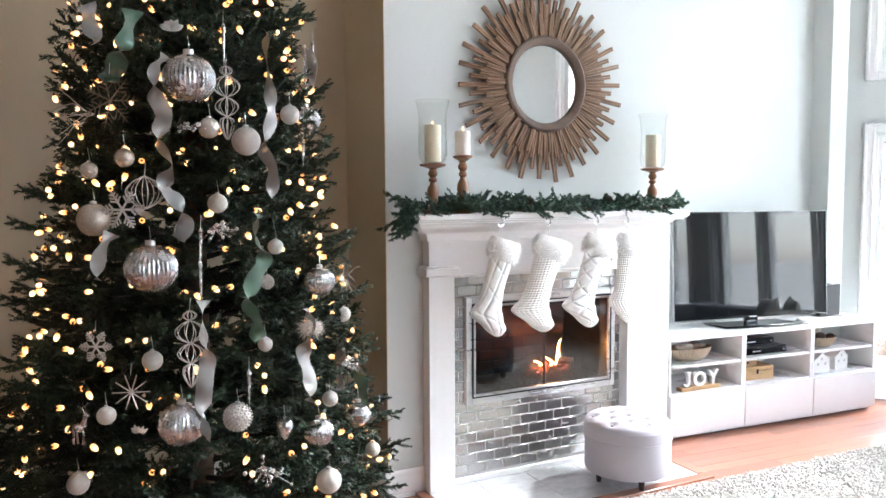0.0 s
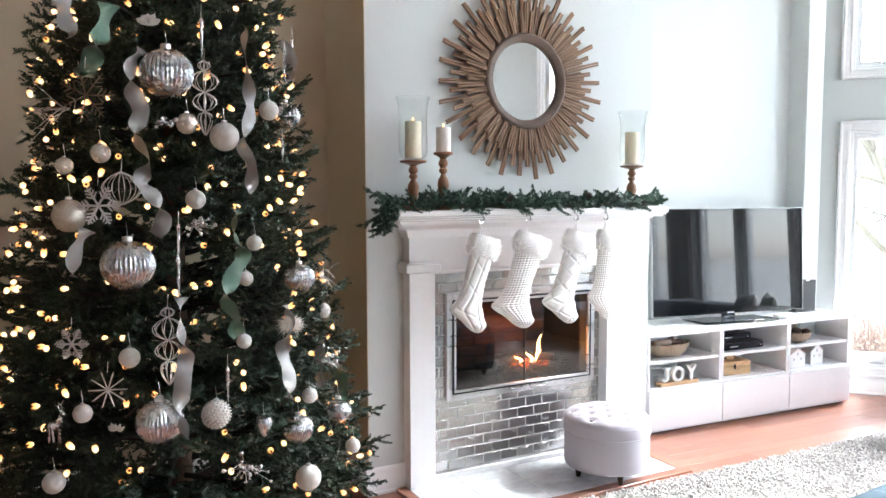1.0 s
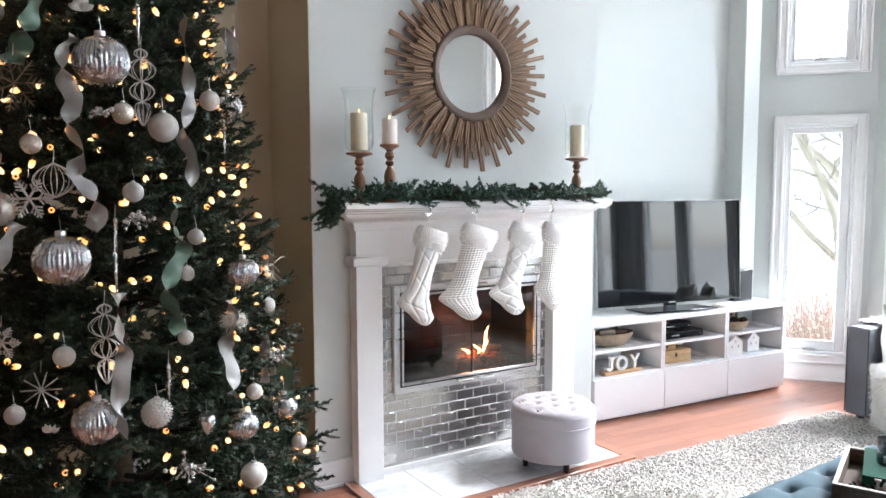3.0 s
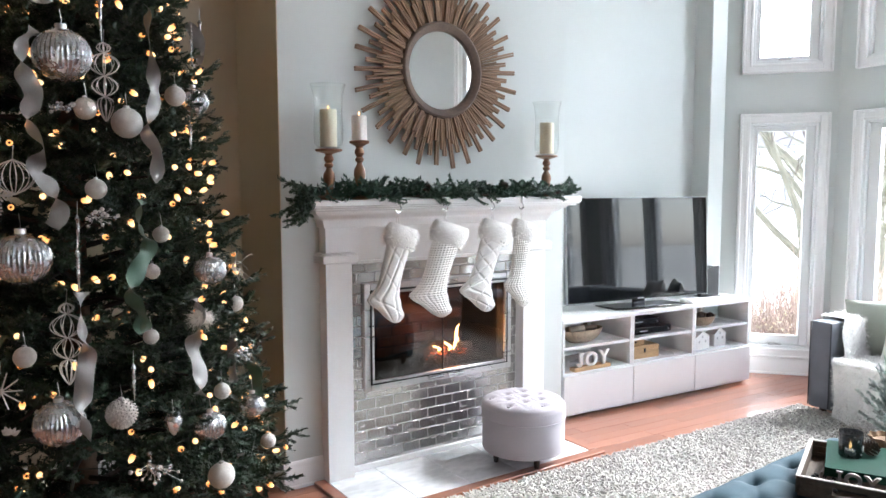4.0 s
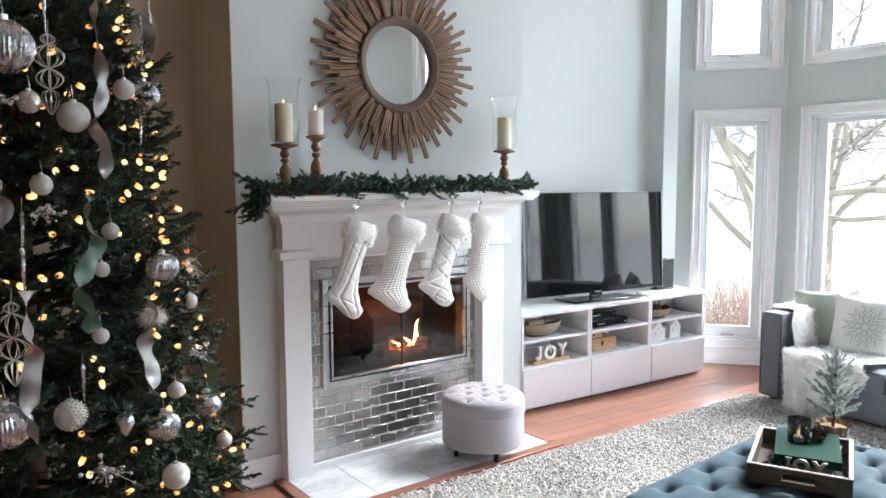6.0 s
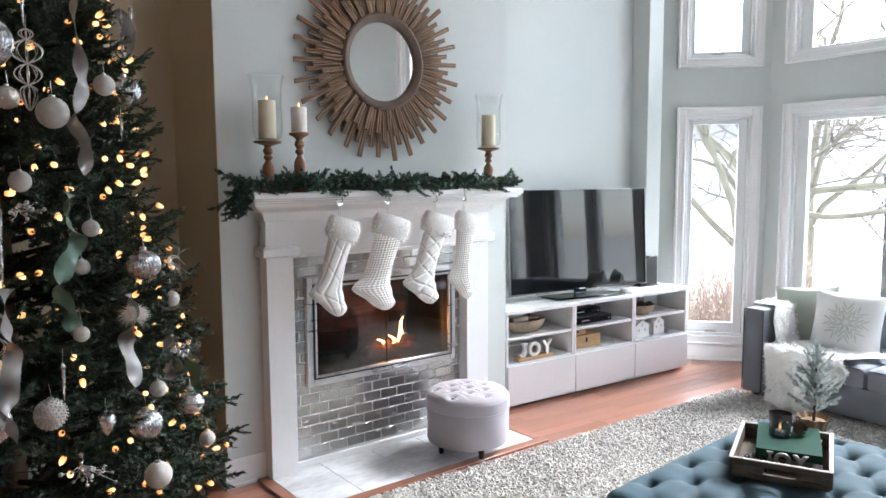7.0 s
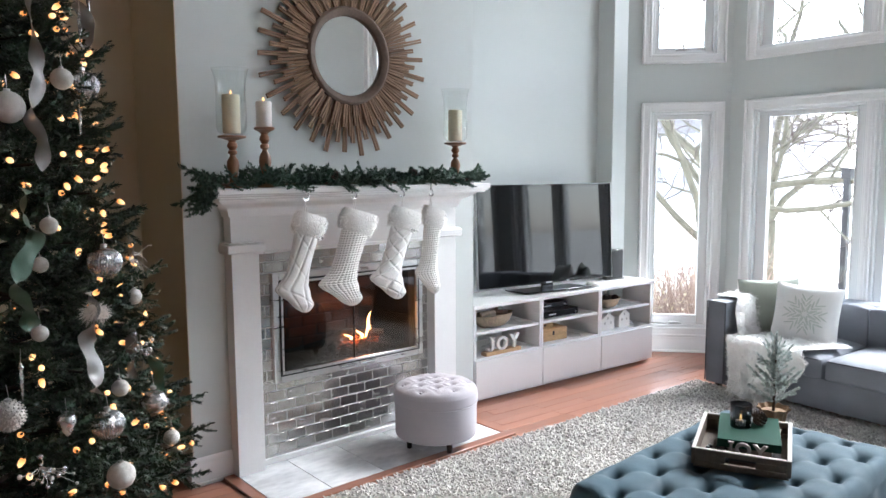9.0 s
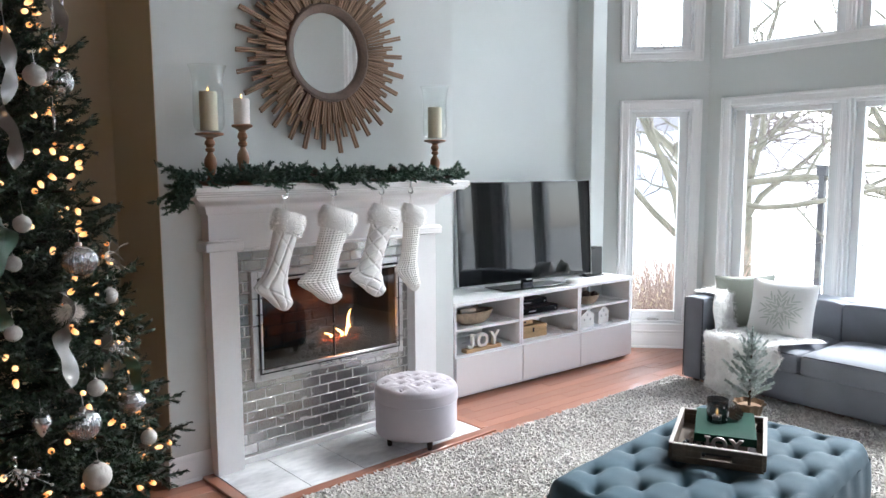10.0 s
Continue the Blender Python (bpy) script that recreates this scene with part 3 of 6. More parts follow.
# ---- television ----
tv = thing("television", pose(4.032, 3.22, 0.641, -3.0, 0, -6.0), "large black flat-screen television on a glossy stand", "television")
SCREEN = material("glossy dark screen glass", (0.006, 0.007, 0.008), 0.035, vary=0.1, bump=0.0, wear=0.01)
GLOSSBLACK = material("gloss black plastic", (0.008, 0.008, 0.009), 0.08, vary=0.1, bump=0.0, wear=0.02)
W2, Z0, Z1 = 0.607, 0.048, 0.757
g = Geo()
framing(g, -W2, Z0, W2, Z1, 0.011, -0.012, 0.02, 0.003)
g.box(-W2 + 0.01, -0.004, Z0, W2 - 0.01, 0.0, Z0 + 0.016, 0.001)
SCREEN.node_tree.nodes["Principled BSDF"].inputs["Specular IOR Level"].default_value = 0.45
part("bezel", g, GLOSSBLACK, tv)
part("screen", Geo().box(-W2 + 0.010, -0.006, Z0 + 0.010, W2 - 0.010, 0.012, Z1 - 0.010, 0.001), SCREEN, tv, "dark reflecting screen")
part("housing", Geo().box(-W2 + 0.02, 0.02, Z0 + 0.02, W2 - 0.02, 0.045, Z1 - 0.02, 0.012).box(-0.35, 0.045, Z0 + 0.05, 0.35, 0.075, Z1 - 0.2, 0.015), BLACK, tv)
part("edge_strip", Geo().box(-W2 - 0.0015, -0.013, Z0 - 0.001, -W2, 0.014, Z1, 0).box(W2, -0.013, Z0 - 0.001, W2 + 0.0015, 0.014, Z1, 0).box(-W2, -0.013, Z1, W2, 0.014, Z1 + 0.0015, 0), SILVER, tv, "thin silver edge strip")
part("neck", Geo().box(-0.05, 0.0, 0.01, 0.05, 0.03, Z0 + 0.1, 0.006), GLOSSBLACK, tv)
part("stand", Geo().box(-0.30, -0.13, 0.0, 0.30, 0.12, 0.010, 0.004), GLOSSBLACK, tv, "gloss black stand plate")
part("logo", Geo().box(-0.028, -0.0135, Z0 + 0.002, 0.028, -0.012, Z0 + 0.009, 0), SILVER, tv, "small silver bar")

# ---- sofa ----
SOFA = material("blue-grey woven sofa fabric", (0.19, 0.205, 0.235), 0.85, vary=0.16, scale=5, fine=420, bump=0.5, dist=0.0015, sheen=0.1, spec=0.2)
PIPE = material("dark grey sofa piping", (0.05, 0.055, 0.065), 0.8, bump=0.3, fine=400)
SX, SY1 = 4.70, 2.365
sofa = thing("sofa", pose(SX, SY1, 0.0), "blue-grey fabric sofa with square arms and seat cushions", "sofa")
LEN, DEP = 2.25, 0.86


def soft_box(x0, y0, z0, x1, y1, z1, r, puff=0.0, n=10):
    """A cushion: a rounded box with swelling faces."""
    bm = bmesh.new()
    bmesh.ops.create_cube(bm, size=2)
    bmesh.ops.subdivide_edges(bm, edges=bm.edges[:], cuts=n, use_grid_fill=True)
    hx, hy, hz = (x1 - x0) / 2, (y1 - y0) / 2, (z1 - z0) / 2
    c = Vector(((x0 + x1) / 2, (y0 + y1) / 2, (z0 + z1) / 2))
    for v in bm.verts:
        u = v.co.copy()
        e = 1.0
        p = Vector((u.x * hx, u.y * hy, u.z * hz))
        q = Vector((max(-hx + r, min(hx - r, p.x)), max(-hy + r, min(hy - r, p.y)), max(-hz + r, min(hz - r, p.z))))
        dlt = p - q
        if dlt.length > 1e-9:
            p = q + dlt.normalized() * r if dlt.length > r else p
        p.z += puff * (1 - u.x ** 2) * (1 - u.y ** 2) * u.z
        p.x += puff * 0.35 * (1 - u.z ** 2) * (1 - u.y ** 2) * u.x
        p.y += puff * 0.35 * (1 - u.z ** 2) * (1 - u.x ** 2) * u.y
        v.co = c + p
    g = Geo()
    g.take(bm)
    return g


part("base", soft_box(0.0, -LEN, 0.045, DEP, 0, 0.235, 0.012, 0.0, 4), SOFA, sofa)
for y0, y1 in ((-0.150, 0.0), (-LEN, -LEN + 0.150)):
    arm = part("arm", soft_box(-0.004, y0, 0.045, DEP, y1, 0.615, 0.016, 0.004, 6), SOFA, sofa)
    g = Geo()
    g.tube([(-0.008, y0 + 0.006, 0.06), (-0.008, y0 + 0.006, 0.605), (-0.008, y1 - 0.006, 0.605), (-0.008, y1 - 0.006, 0.06)], 0.004, 6)
    part("piping", g, PIPE, arm, "dark piping")
part("back", soft_box(DEP - 0.20, -LEN + 0.14, 0.2, DEP, -0.14, 0.60, 0.03, 0.01, 8), SOFA, sofa)
n = 3
cw = (LEN - 0.31) / n
for k in range(n):
    y1 = -0.155 - k * cw
    cu = part("seat_cushion", soft_box(-0.012, y1 - cw + 0.004, 0.225, DEP - 0.2, y1 - 0.004, 0.365, 0.03, 0.03, 10), SOFA, sofa)
    part("piping", Geo().tube([(-0.012, y1 - 0.03, 0.352), (-0.014, y1 - cw / 2, 0.357), (-0.012, y1 - cw + 0.03, 0.352)], 0.0035, 6), PIPE, cu, "dark piping")
    part("back_cushion", soft_box(DEP - 0.31, y1 - cw + 0.001, 0.34, DEP - 0.17, y1 - 0.001, 0.605, 0.022, 0.012, 10), SOFA, sofa)
FEET = material("dark stained wooden feet", (0.03, 0.02, 0.015), 0.4)
for x in (0.06, DEP - 0.06):
    for y in (-0.07, -LEN + 0.07):
        part("foot", Geo().lathe([(0.018, 0.0), (0.026, 0.05)], (x, y, 0), 12), FEET, sofa)

# ---- tufted upholstery ----
VELVET = material("blue-grey velvet", (0.046, 0.084, 0.108), 0.7, vary=0.22, scale=7, fine=500, bump=0.25, dist=0.001, sheen=0.08, spec=0.12)
OX0, OX1, OY0, OY1, OZ = 2.10, 3.27, 0.52, 1.235, 0.432
ott = thing("tufted_ottoman", pose((OX0 + OX1) / 2, (OY0 + OY1) / 2, 0.03, 0, 0, 7), "large rectangular blue-grey velvet ottoman with deep button tufting", "ottoman")
hx, hy = (OX1 - OX0) / 2, (OY1 - OY0) / 2
STEP = 0.128
sites = []
for i in range(-6, 7):
    for j in range(-5, 6):
        x, y = i * STEP, j * STEP * 0.72
        if (i + j) % 2 == 0 and abs(x) < hx - 0.05 and abs(y) < hy - 0.03:
            sites.append((x, y))


def fold(x, y):
    """Depth of the diagonal pleats of a diamond tufting."""
    u, v = x / STEP, y / (STEP * 0.72)
    a, b = (u + v) / 2, (u - v) / 2
    da, db = abs(a - round(a)), abs(b - round(b))
    pleat = 0.007 * (math.exp(-da / 0.07) + math.exp(-db / 0.07)) * 0.7
    dot = 0.046 * math.exp(-(math.hypot(da, db) / 0.17) ** 1.3)
    return -(pleat + dot) + 0.012


def ott_top(s, t):
    x, y = (s * 2 - 1) * hx, (t * 2 - 1) * hy
    z = OZ - 0.03 + 0.0
    ex, ey = max(0, abs(x) - (hx - 0.055)) / 0.055, max(0, abs(y) - (hy - 0.055)) / 0.055
    e = min(1, math.hypot(ex, ey))
    z += fold(x, y) * (1 - 0.75 * e)
    z -= 0.06 * (1 - math.sqrt(max(0, 1 - e ** 3)))
    k = 1 - 0.025 * min(1, ex * ey)
    return (x * k, y * k, z)


part("tufted_top", Geo().grid(ott_top, 150, 96), VELVET, ott)


def ott_side(s, t):
    """The upholstered skirt with soft vertical folds."""
    p = s * 4
    k, f = int(p) % 4, p - int(p)
    x, y = [(-hx + 2 * hx * f, -hy), (hx, -hy + 2 * hy * f), (hx - 2 * hx * f, hy), (-hx, hy - 2 * hy * f)][k]
    n2 = 0.010 * math.sin(t * math.pi) + 0.004 * math.sin((x + y) * 42) * t
    r = 0.05
    cx, cy = max(-hx + r, min(hx - r, x)), max(-hy + r, min(hy - r, y))
    d = Vector((x - cx, y - cy))
    if d.length > r:
        d = d.normalized() * r
    d = d * (1 + n2 / r)
    return (cx + d.x, cy + d.y, 0.08 + t * (OZ - 0.03 - 0.08 - 0.055))


part("skirt", Geo().grid(ott_side, 160, 10, wrap=True), VELVET, ott)
part("base_board", Geo().box(-hx + 0.02, -hy + 0.02, 0.06, hx - 0.02, hy - 0.02, 0.09, 0.004), FEET, ott)
g = Geo()
for x, y in sites:
    part("button", Geo().ball((x, y, OZ - 0.03 + fold(x, y) + 0.004), 0.011, 10, 0.6), VELVET, ott)
for x in (-hx + 0.07, hx - 0.07):
    for y in (-hy + 0.07, hy - 0.07):
        part("leg", Geo().lathe([(0.016, 0.0), (0.022, 0.03), (0.030, 0.062)], (x, y, 0), 12), FEET, ott)

# ---- round stool on the hearth ----
LILAC = material("pale lilac-grey linen", (0.42, 0.395, 0.425), 0.9, vary=0.06, scale=6, fine=520, bump=0.45, dist=0.001, sheen=0.2)
stool = thing("round_stool", pose(2.588, 2.620, 0.012), "round pale lilac tufted storage stool standing on the hearth", "stool")
R = 0.222
dots = [(i * 0.052, j * 0.083) for i in range(-4, 5) for j in range(-2, 3) if (i + j) % 2 == 0 and math.hypot(i * 0.052, j * 0.083) < 0.19]


def stool_top(s, t):
    a, r = s * 2 * math.pi, t * (R + 0.004)
    x, y = r * math.cos(a), r * math.sin(a)
    z = 0.352 - 0.05 * (1 - math.sqrt(max(0, 1 - (t ** 5))))
    ds = sorted(math.hypot(x - p, y - q) for p, q in dots)[:2]
    z -= 0.026 * math.exp(-ds[0] / 0.020) + 0.005 * math.exp(-(ds[1] - ds[0]) / 0.014) * (1 if t < 0.86 else max(0, (1 - t) / 0.14))
    return (x, y, z)


part("lid", Geo().grid(stool_top, 120, 44, wrap=True).lathe([(R - 0.01, 0.242), (R + 0.004, 0.246), (R + 0.006, 0.27), (R + 0.004, 0.302)], (0, 0, 0), 72), LILAC, stool, "button-tufted lid")
part("drum", Geo().lathe([(R - 0.02, 0.062), (R - 0.004, 0.066), (R, 0.075), (R, 0.234), (R - 0.004, 0.244)], (0, 0, 0), 64), LILAC, stool)
part("piping", Geo().tube([((R + 0.004) * math.cos(a), (R + 0.004) * math.sin(a), 0.245) for a in [k * math.pi / 36 for k in range(73)]], 0.0035, 6), LILAC, stool)
for x, y in dots:
    part("button", Geo().ball((x, y, 0.330), 0.009, 8, 0.6), LILAC, stool)
for k in range(4):
    a = math.radians(-100 + 90 * k)
    part("leg", Geo().lathe([(0.011, 0.0), (0.013, 0.004), (0.018, 0.05), (0.024, 0.064)], (0.16 * math.cos(a), 0.16 * math.sin(a), 0), 12), FEET, stool, "dark tapered wooden leg")


# ---- shag rug ----
RUG = material("cream and grey shag yarn", (0.60, 0.58, 0.55), 0.95, vary=0.12, scale=3, fine=60, bump=0.0, island=0.22, spec=0.15)
RUGBASE = material("rug backing", (0.38, 0.365, 0.345), 0.95, vary=0.2, fine=200, bump=0.5)
RX0, RX1, RY0, RY1 = 1.35, 4.74, -0.6, 2.385
rug = tagged(part("shag_rug", Geo().box(RX0, RY0, 0.0005, RX1, RY1, 0.012, 0.004), RUGBASE), "thick cream and grey shag rug on the wooden floor", "rug")


def pile():
    rs = np.random.RandomState(5)
    n = 70000
    x, y = rs.uniform(RX0 - 0.012, RX1 + 0.012, n), RY1 + 0.014 - (RY1 - RY0) * rs.beta(0.9, 1.25, n)
    ang, h = rs.uniform(0, 2 * np.pi, n), rs.uniform(0.010, 0.024, n)
    lx, ly = rs.normal(0, 0.009, n), rs.normal(0, 0.009, n)
    w = rs.uniform(0.0055, 0.0085, n)
    cx, cy = np.cos(ang) * w, np.sin(ang) * w
    z = np.full(n, 0.006)
    base = [np.stack([x + cx, y + cy, z], 1), np.stack([x - 0.5 * cx + 0.87 * cy, y - 0.5 * cy - 0.87 * cx, z], 1), np.stack([x - 0.5 * cx - 0.87 * cy, y - 0.5 * cy + 0.87 * cx, z], 1)]
    mid = [b + np.stack([lx * 0.5, ly * 0.5, h * 0.75], 1) for b in base]
    tip = np.stack([x + lx, y + ly, z + h], 1)
    v = np.stack([*base, *mid, tip], 1).reshape(-1, 3)
    k = np.arange(n)[:, None] * 7
    quads = np.concatenate([k + np.array([[a, b, b + 3, a + 3]]) for a, b in ((0, 1), (1, 2), (2, 0))])
    tris = np.concatenate([k + np.array([[a, b, 6]]) for a, b in ((3, 4), (4, 5), (5, 3))])
    me = bpy.data.meshes.new("pile")
    me.from_pydata(v.tolist(), [], quads.tolist() + tris.tolist())
    return me


tagged(part("yarn", pile(), RUG, rug, "twisted shag yarn"), kind="stuff")
rug.matrix_basis = Matrix.Translation((2.75, 2.39, 0)) @ Matrix.Rotation(radians(1.9), 4, "Z") @ Matrix.Translation((-2.75, -2.39, 0))


# ---- fir foliage, shared by the tree and the garland ----
def spray(rng, length, twigs, needles, nl=0.021, nw=0.0030):
    """One flat fir spray along +x as arrays of needle quads: a stem with side twigs, all set with needles."""
    quads = []

    def bristle(p0, p1, count, tip):
        d = (p1 - p0).normalized()
        a = d.orthogonal().normalized()
        b = d.cross(a)
        for k in range(count):
            t = (k + rng.random()) / count
            base = p0.lerp(p1, t)
            th = rng.random() * 2 * math.pi
            out = (a * math.cos(th) + b * math.sin(th) * 0.75)
            ln = nl * rng.uniform(0.75, 1.15) * (1 - 0.35 * t * tip)
            way = (d * rng.uniform(0.55, 0.95) + out * 0.75).normalized() * ln
            side = way.cross(out if abs(way.normalized().dot(out)) < 0.95 else d).normalized() * nw
            quads.append((base - side, base + side, base + way))
    o = Vector((0, 0, 0))
    end = Vector((length, 0, 0))
    bristle(o, end, needles * 2, 1)
    for k in range(twigs):
        t = 0.12 + 0.78 * (k + rng.random() * 0.5) / twigs
        s = 1 if k % 2 else -1
        ln = length * (0.42 - 0.30 * t) * rng.uniform(0.8, 1.2)
        d = Vector((0.72, s * 0.68, rng.uniform(-0.22, 0.18))).normalized()
        p = Vector((length * t, 0, 0))
        bristle(p, p + d * ln, needles, 1)
    return np.array([[tuple(v) for v in q] for q in quads])


def scatter(name, templates, poses, material_, parent, label):
    """All sprays of one crown in one mesh."""
    vs = []
    for k, m in poses:
        t = templates[k]
        a = np.array(m)
        vs.append(t.reshape(-1, 3) @ a[:3, :3].T + a[:3, 3])
    v = np.concatenate(vs)
    me = bpy.data.meshes.new(name)
    n = len(v) // 3
    me.vertices.add(len(v))
    me.vertices.foreach_set("co", v.astype(np.float32).ravel())
    me.loops.add(len(v))
    me.loops.foreach_set("vertex_index", np.arange(len(v), dtype=np.int32))
    me.polygons.add(n)
    me.polygons.foreach_set("loop_start", np.arange(0, len(v), 3, dtype=np.int32))
    me.update(calc_edges=True)
    return tagged(part(name, me, material_, parent, label), kind="stuff")


NEEDLE = material("dark green fir needles", (0.022, 0.050, 0.024), 0.5, vary=0.3, scale=9, fine=24, bump=0.0, island=0.35, second=(0.010, 0.028, 0.019))
BARK = material("brown fir bark", (0.09, 0.06, 0.04), 0.9, vary=0.3, scale=20, fine=90, bump=0.6, dist=0.004)
TX, TY_ = 0.445, 2.50
RADII = ((0.0, 0.60), (0.2, 0.76), (0.35, 0.80), (0.6, 0.77), (0.92, 0.68), (1.3, 0.595), (1.85, 0.50), (2.32, 0.435), (2.8, 0.32), (3.35, 0.03))


def tree_r(z):
    for (a, r), (b, s) in zip(RADII, RADII[1:]):
        if z <= b:
            return r + (s - r) * (z - a) / (b - a)
    return 0.02


tree = thing("christmas_tree", pose(TX, TY_, 0), "tall full green Christmas tree standing in the alcove", "Christmas tree")
part("trunk", Geo().tube([(0, 0, 0.02), (0.004, 0, 1.2), (0, 0.005, 2.4), (0, 0, 3.35)], [0.05, 0.04, 0.025, 0.006], 12), BARK, tree)
part("stand", Geo().lathe([(0.20, 0.0), (0.20, 0.015), (0.08, 0.03), (0.06, 0.14), (0.055, 0.14)], (0, 0, 0), 20), BLACK, tree, "dark metal tree stand")
rng = random.Random(11)


def bough(rng, length, arch, fat=1.0):
    """One fir bough along +x that sags and lifts its tip: finger twigs to both sides, thick with blunt needles."""
    tris = []

    def finger(p0, d, ln, nl):
        a = d.orthogonal().normalized()
        b = d.cross(a)
        n = max(14, int(ln * 560))
        bend = Vector((rng.gauss(0, 0.10), rng.gauss(0, 0.10), rng.gauss(0.08, 0.08)))
        for k in range(n):
            t = (k + rng.random()) / n
            base = p0 + (d + bend * t) * ln * t
            th = rng.random() * 6.283
            out = a * math.cos(th) + b * math.sin(th)
            way = (d * rng.uniform(0.5, 0.9) + out * 0.8).normalized() * nl * fat * rng.uniform(0.75, 1.1) * (1.05 - 0.4 * t)
            w = way.cross(out + d * 0.01).normalized() * 0.0034
            mid = base + way * 0.62
            tris.append((base - w * 0.7, base + w * 0.7, mid + w))
            tris.append((base - w * 0.7, mid + w, base + way))

    along = lambda t: Vector((length * t, 0.02 * math.sin(5 * t + length * 9), -arch * math.sin(math.pi * t * 0.8) + 0.10 * length * t * t))
    for k in range(6):
        p, q = along(0.30 + 0.70 * k / 6), along(0.30 + 0.70 * (k + 1) / 6)
        finger(p, (q - p).normalized(), (q - p).length * 1.2, 0.020)
    n = int(length / 0.034)
    for k in range(n):
        t = 0.26 + 0.70 * (k + rng.random() * 0.6) / n
        s = 1 if k % 2 else -1
        ln = length * (0.50 - 0.36 * t) * rng.uniform(0.75, 1.2)
        d = Vector((0.75, s * rng.uniform(0.55, 0.85), rng.uniform(-0.30, 0.22))).normalized()
        p = along(t)
        finger(p, d, ln, 0.019)
        for q in (0.35, 0.62):
            if ln * (1 - q) > 0.035:
                e = (d + Vector((0.35, -s * 0.55 if rng.random() < 0.5 else s * 0.4, rng.uniform(-0.35, 0.3)))).normalized()
                finger(p + d * ln * q, e, ln * (1 - q) * rng.uniform(0.7, 1.0), 0.018)
    return np.array([[tuple(v) for v in q] for q in tris])


LENGTHS = (0.26, 0.33, 0.40, 0.30, 0.36, 0.22)
fir = [bough(rng, ln, 0.04) for ln in LENGTHS]
poses = []


def place(z, ang, reach, lift, k, sc=1.0):
    """Sets a bough so that its tip ends at the tree's outline times reach, at height z."""
    ln = LENGTHS[k] * sc
    r = tree_r(z) * reach
    r0 = r - ln * math.cos(lift)
    m = Matrix.Translation((r0 * math.cos(ang), r0 * math.sin(ang), z - math.sin(lift) * ln)) @ Matrix.Rotation(ang + rng.gauss(0, 0.12), 4, "Z") @ Matrix.Rotation(-lift, 4, "Y") @ Matrix.Rotation(rng.gauss(0, 0.35), 4, "X") @ Matrix.Scale(sc, 4)
    poses.append((k, m))


# tiers of boughs, level low down and rising towards the top, with dark gaps between
z = 0.20
while z < 3.2:
    n = max(7, int(6.283 * tree_r(z) / 0.185))
    start = rng.random() * 6.28
    for k in range(n):
        ang = start + 6.283 * k / n + rng.gauss(0, 0.09)
        if math.sin(ang) > 0.72 and rng.random() < 0.6:
            continue
        zz = z + rng.gauss(0, 0.022)
        lift = -0.10 + 0.20 * zz + rng.gauss(0, 0.10)
        place(zz, ang, rng.choice((0.80, 0.88, 0.94, 1.0, 1.06)) + rng.gauss(0, 0.02), lift, rng.randrange(5), rng.uniform(0.85, 1.08))
    z += 0.078
for _ in range(900):
    z = 0.2 + 3.0 * rng.random() ** 1.2
    place(z, rng.uniform(0, 6.283), rng.uniform(0.55, 0.84), rng.gauss(0.05, 0.25), rng.choice((0, 3, 5)))
scatter("crown", fir, poses, NEEDLE, tree, "dense dark green fir boughs")
g = Geo()
for k in range(150):
    z = 0.25 + 2.9 * k / 150
    a = k * 2.4
    r = tree_r(z) * 0.8
    g.tube([(0, 0, z - 0.05), (r * 0.5 * math.cos(a), r * 0.5 * math.sin(a), z + 0.01), (r * math.cos(a), r * math.sin(a), z - 0.01 + 0.02 * z)], [0.012, 0.008, 0.004], 5)
# the shade inside the tree is put into this near-black wood colour
tagged(part("inner_wood", g, material("fir wood darkened as inner shade", (0.02, 0.017, 0.012), 0.9, vary=0.3), tree, "inner boughs darkened to read as shade", fix=False), kind="stuff")


def on_tree(ang, r, z):
    a, r = math.radians(ang), r * 0.965
    return Vector((0.37 + r * math.cos(a), TY_ + r * math.sin(a), z))


# ---- warm string lights wound round the tree ----
BULB = glow("warm white bulb", (1.0, 0.50, 0.17), 0.44)
bn = BULB.node_tree
spot, apart, fade = bn.nodes.new("ShaderNodeTexCoord"), bn.nodes.new("ShaderNodeSeparateXYZ"), bn.nodes.new("ShaderNodeValToRGB")
shift = bn.nodes.new("ShaderNodeMapRange")  # deep orange at the socket mimics the warm halo, bright at the tip
shift.inputs[1].default_value, shift.inputs[2].default_value = 0.012, -0.012
fade.color_ramp.elements[0].color, fade.color_ramp.elements[1].color = (0.42, 0.12, 0.02, 1), (1.0, 0.54, 0.22, 1)
bn.links.new(spot.outputs["Object"], apart.inputs[0])
bn.links.new(apart.outputs["Z"], shift.inputs[0])
bn.links.new(shift.outputs[0], fade.inputs[0])
bn.links.new(fade.outputs[0], bn.nodes["Principled BSDF"].inputs["Emission Color"])
WIRE = material("dark green wire", (0.01, 0.02, 0.012), 0.6, bump=0)
lights = thing("string_lights", pose(TX, TY_, 0.3), "warm white string lights glowing among the fir boughs", "string lights")
bulb_me = mesh("bulb", Geo().lathe([(0.002, -0.017), (0.007, -0.011), (0.0092, 0.0), (0.0078, 0.009), (0.0045, 0.012)], (0, 0, 0), 10))
base_me = mesh("socket", Geo().lathe([(0.0035, 0.011), (0.004, 0.013), (0.004, 0.022), (0.003, 0.023)], (0, 0, 0), 8))
for me, ma in ((bulb_me, BULB), (base_me, WIRE)):
    me.materials.append(ma)
turns, count = 25, 860
wire = []
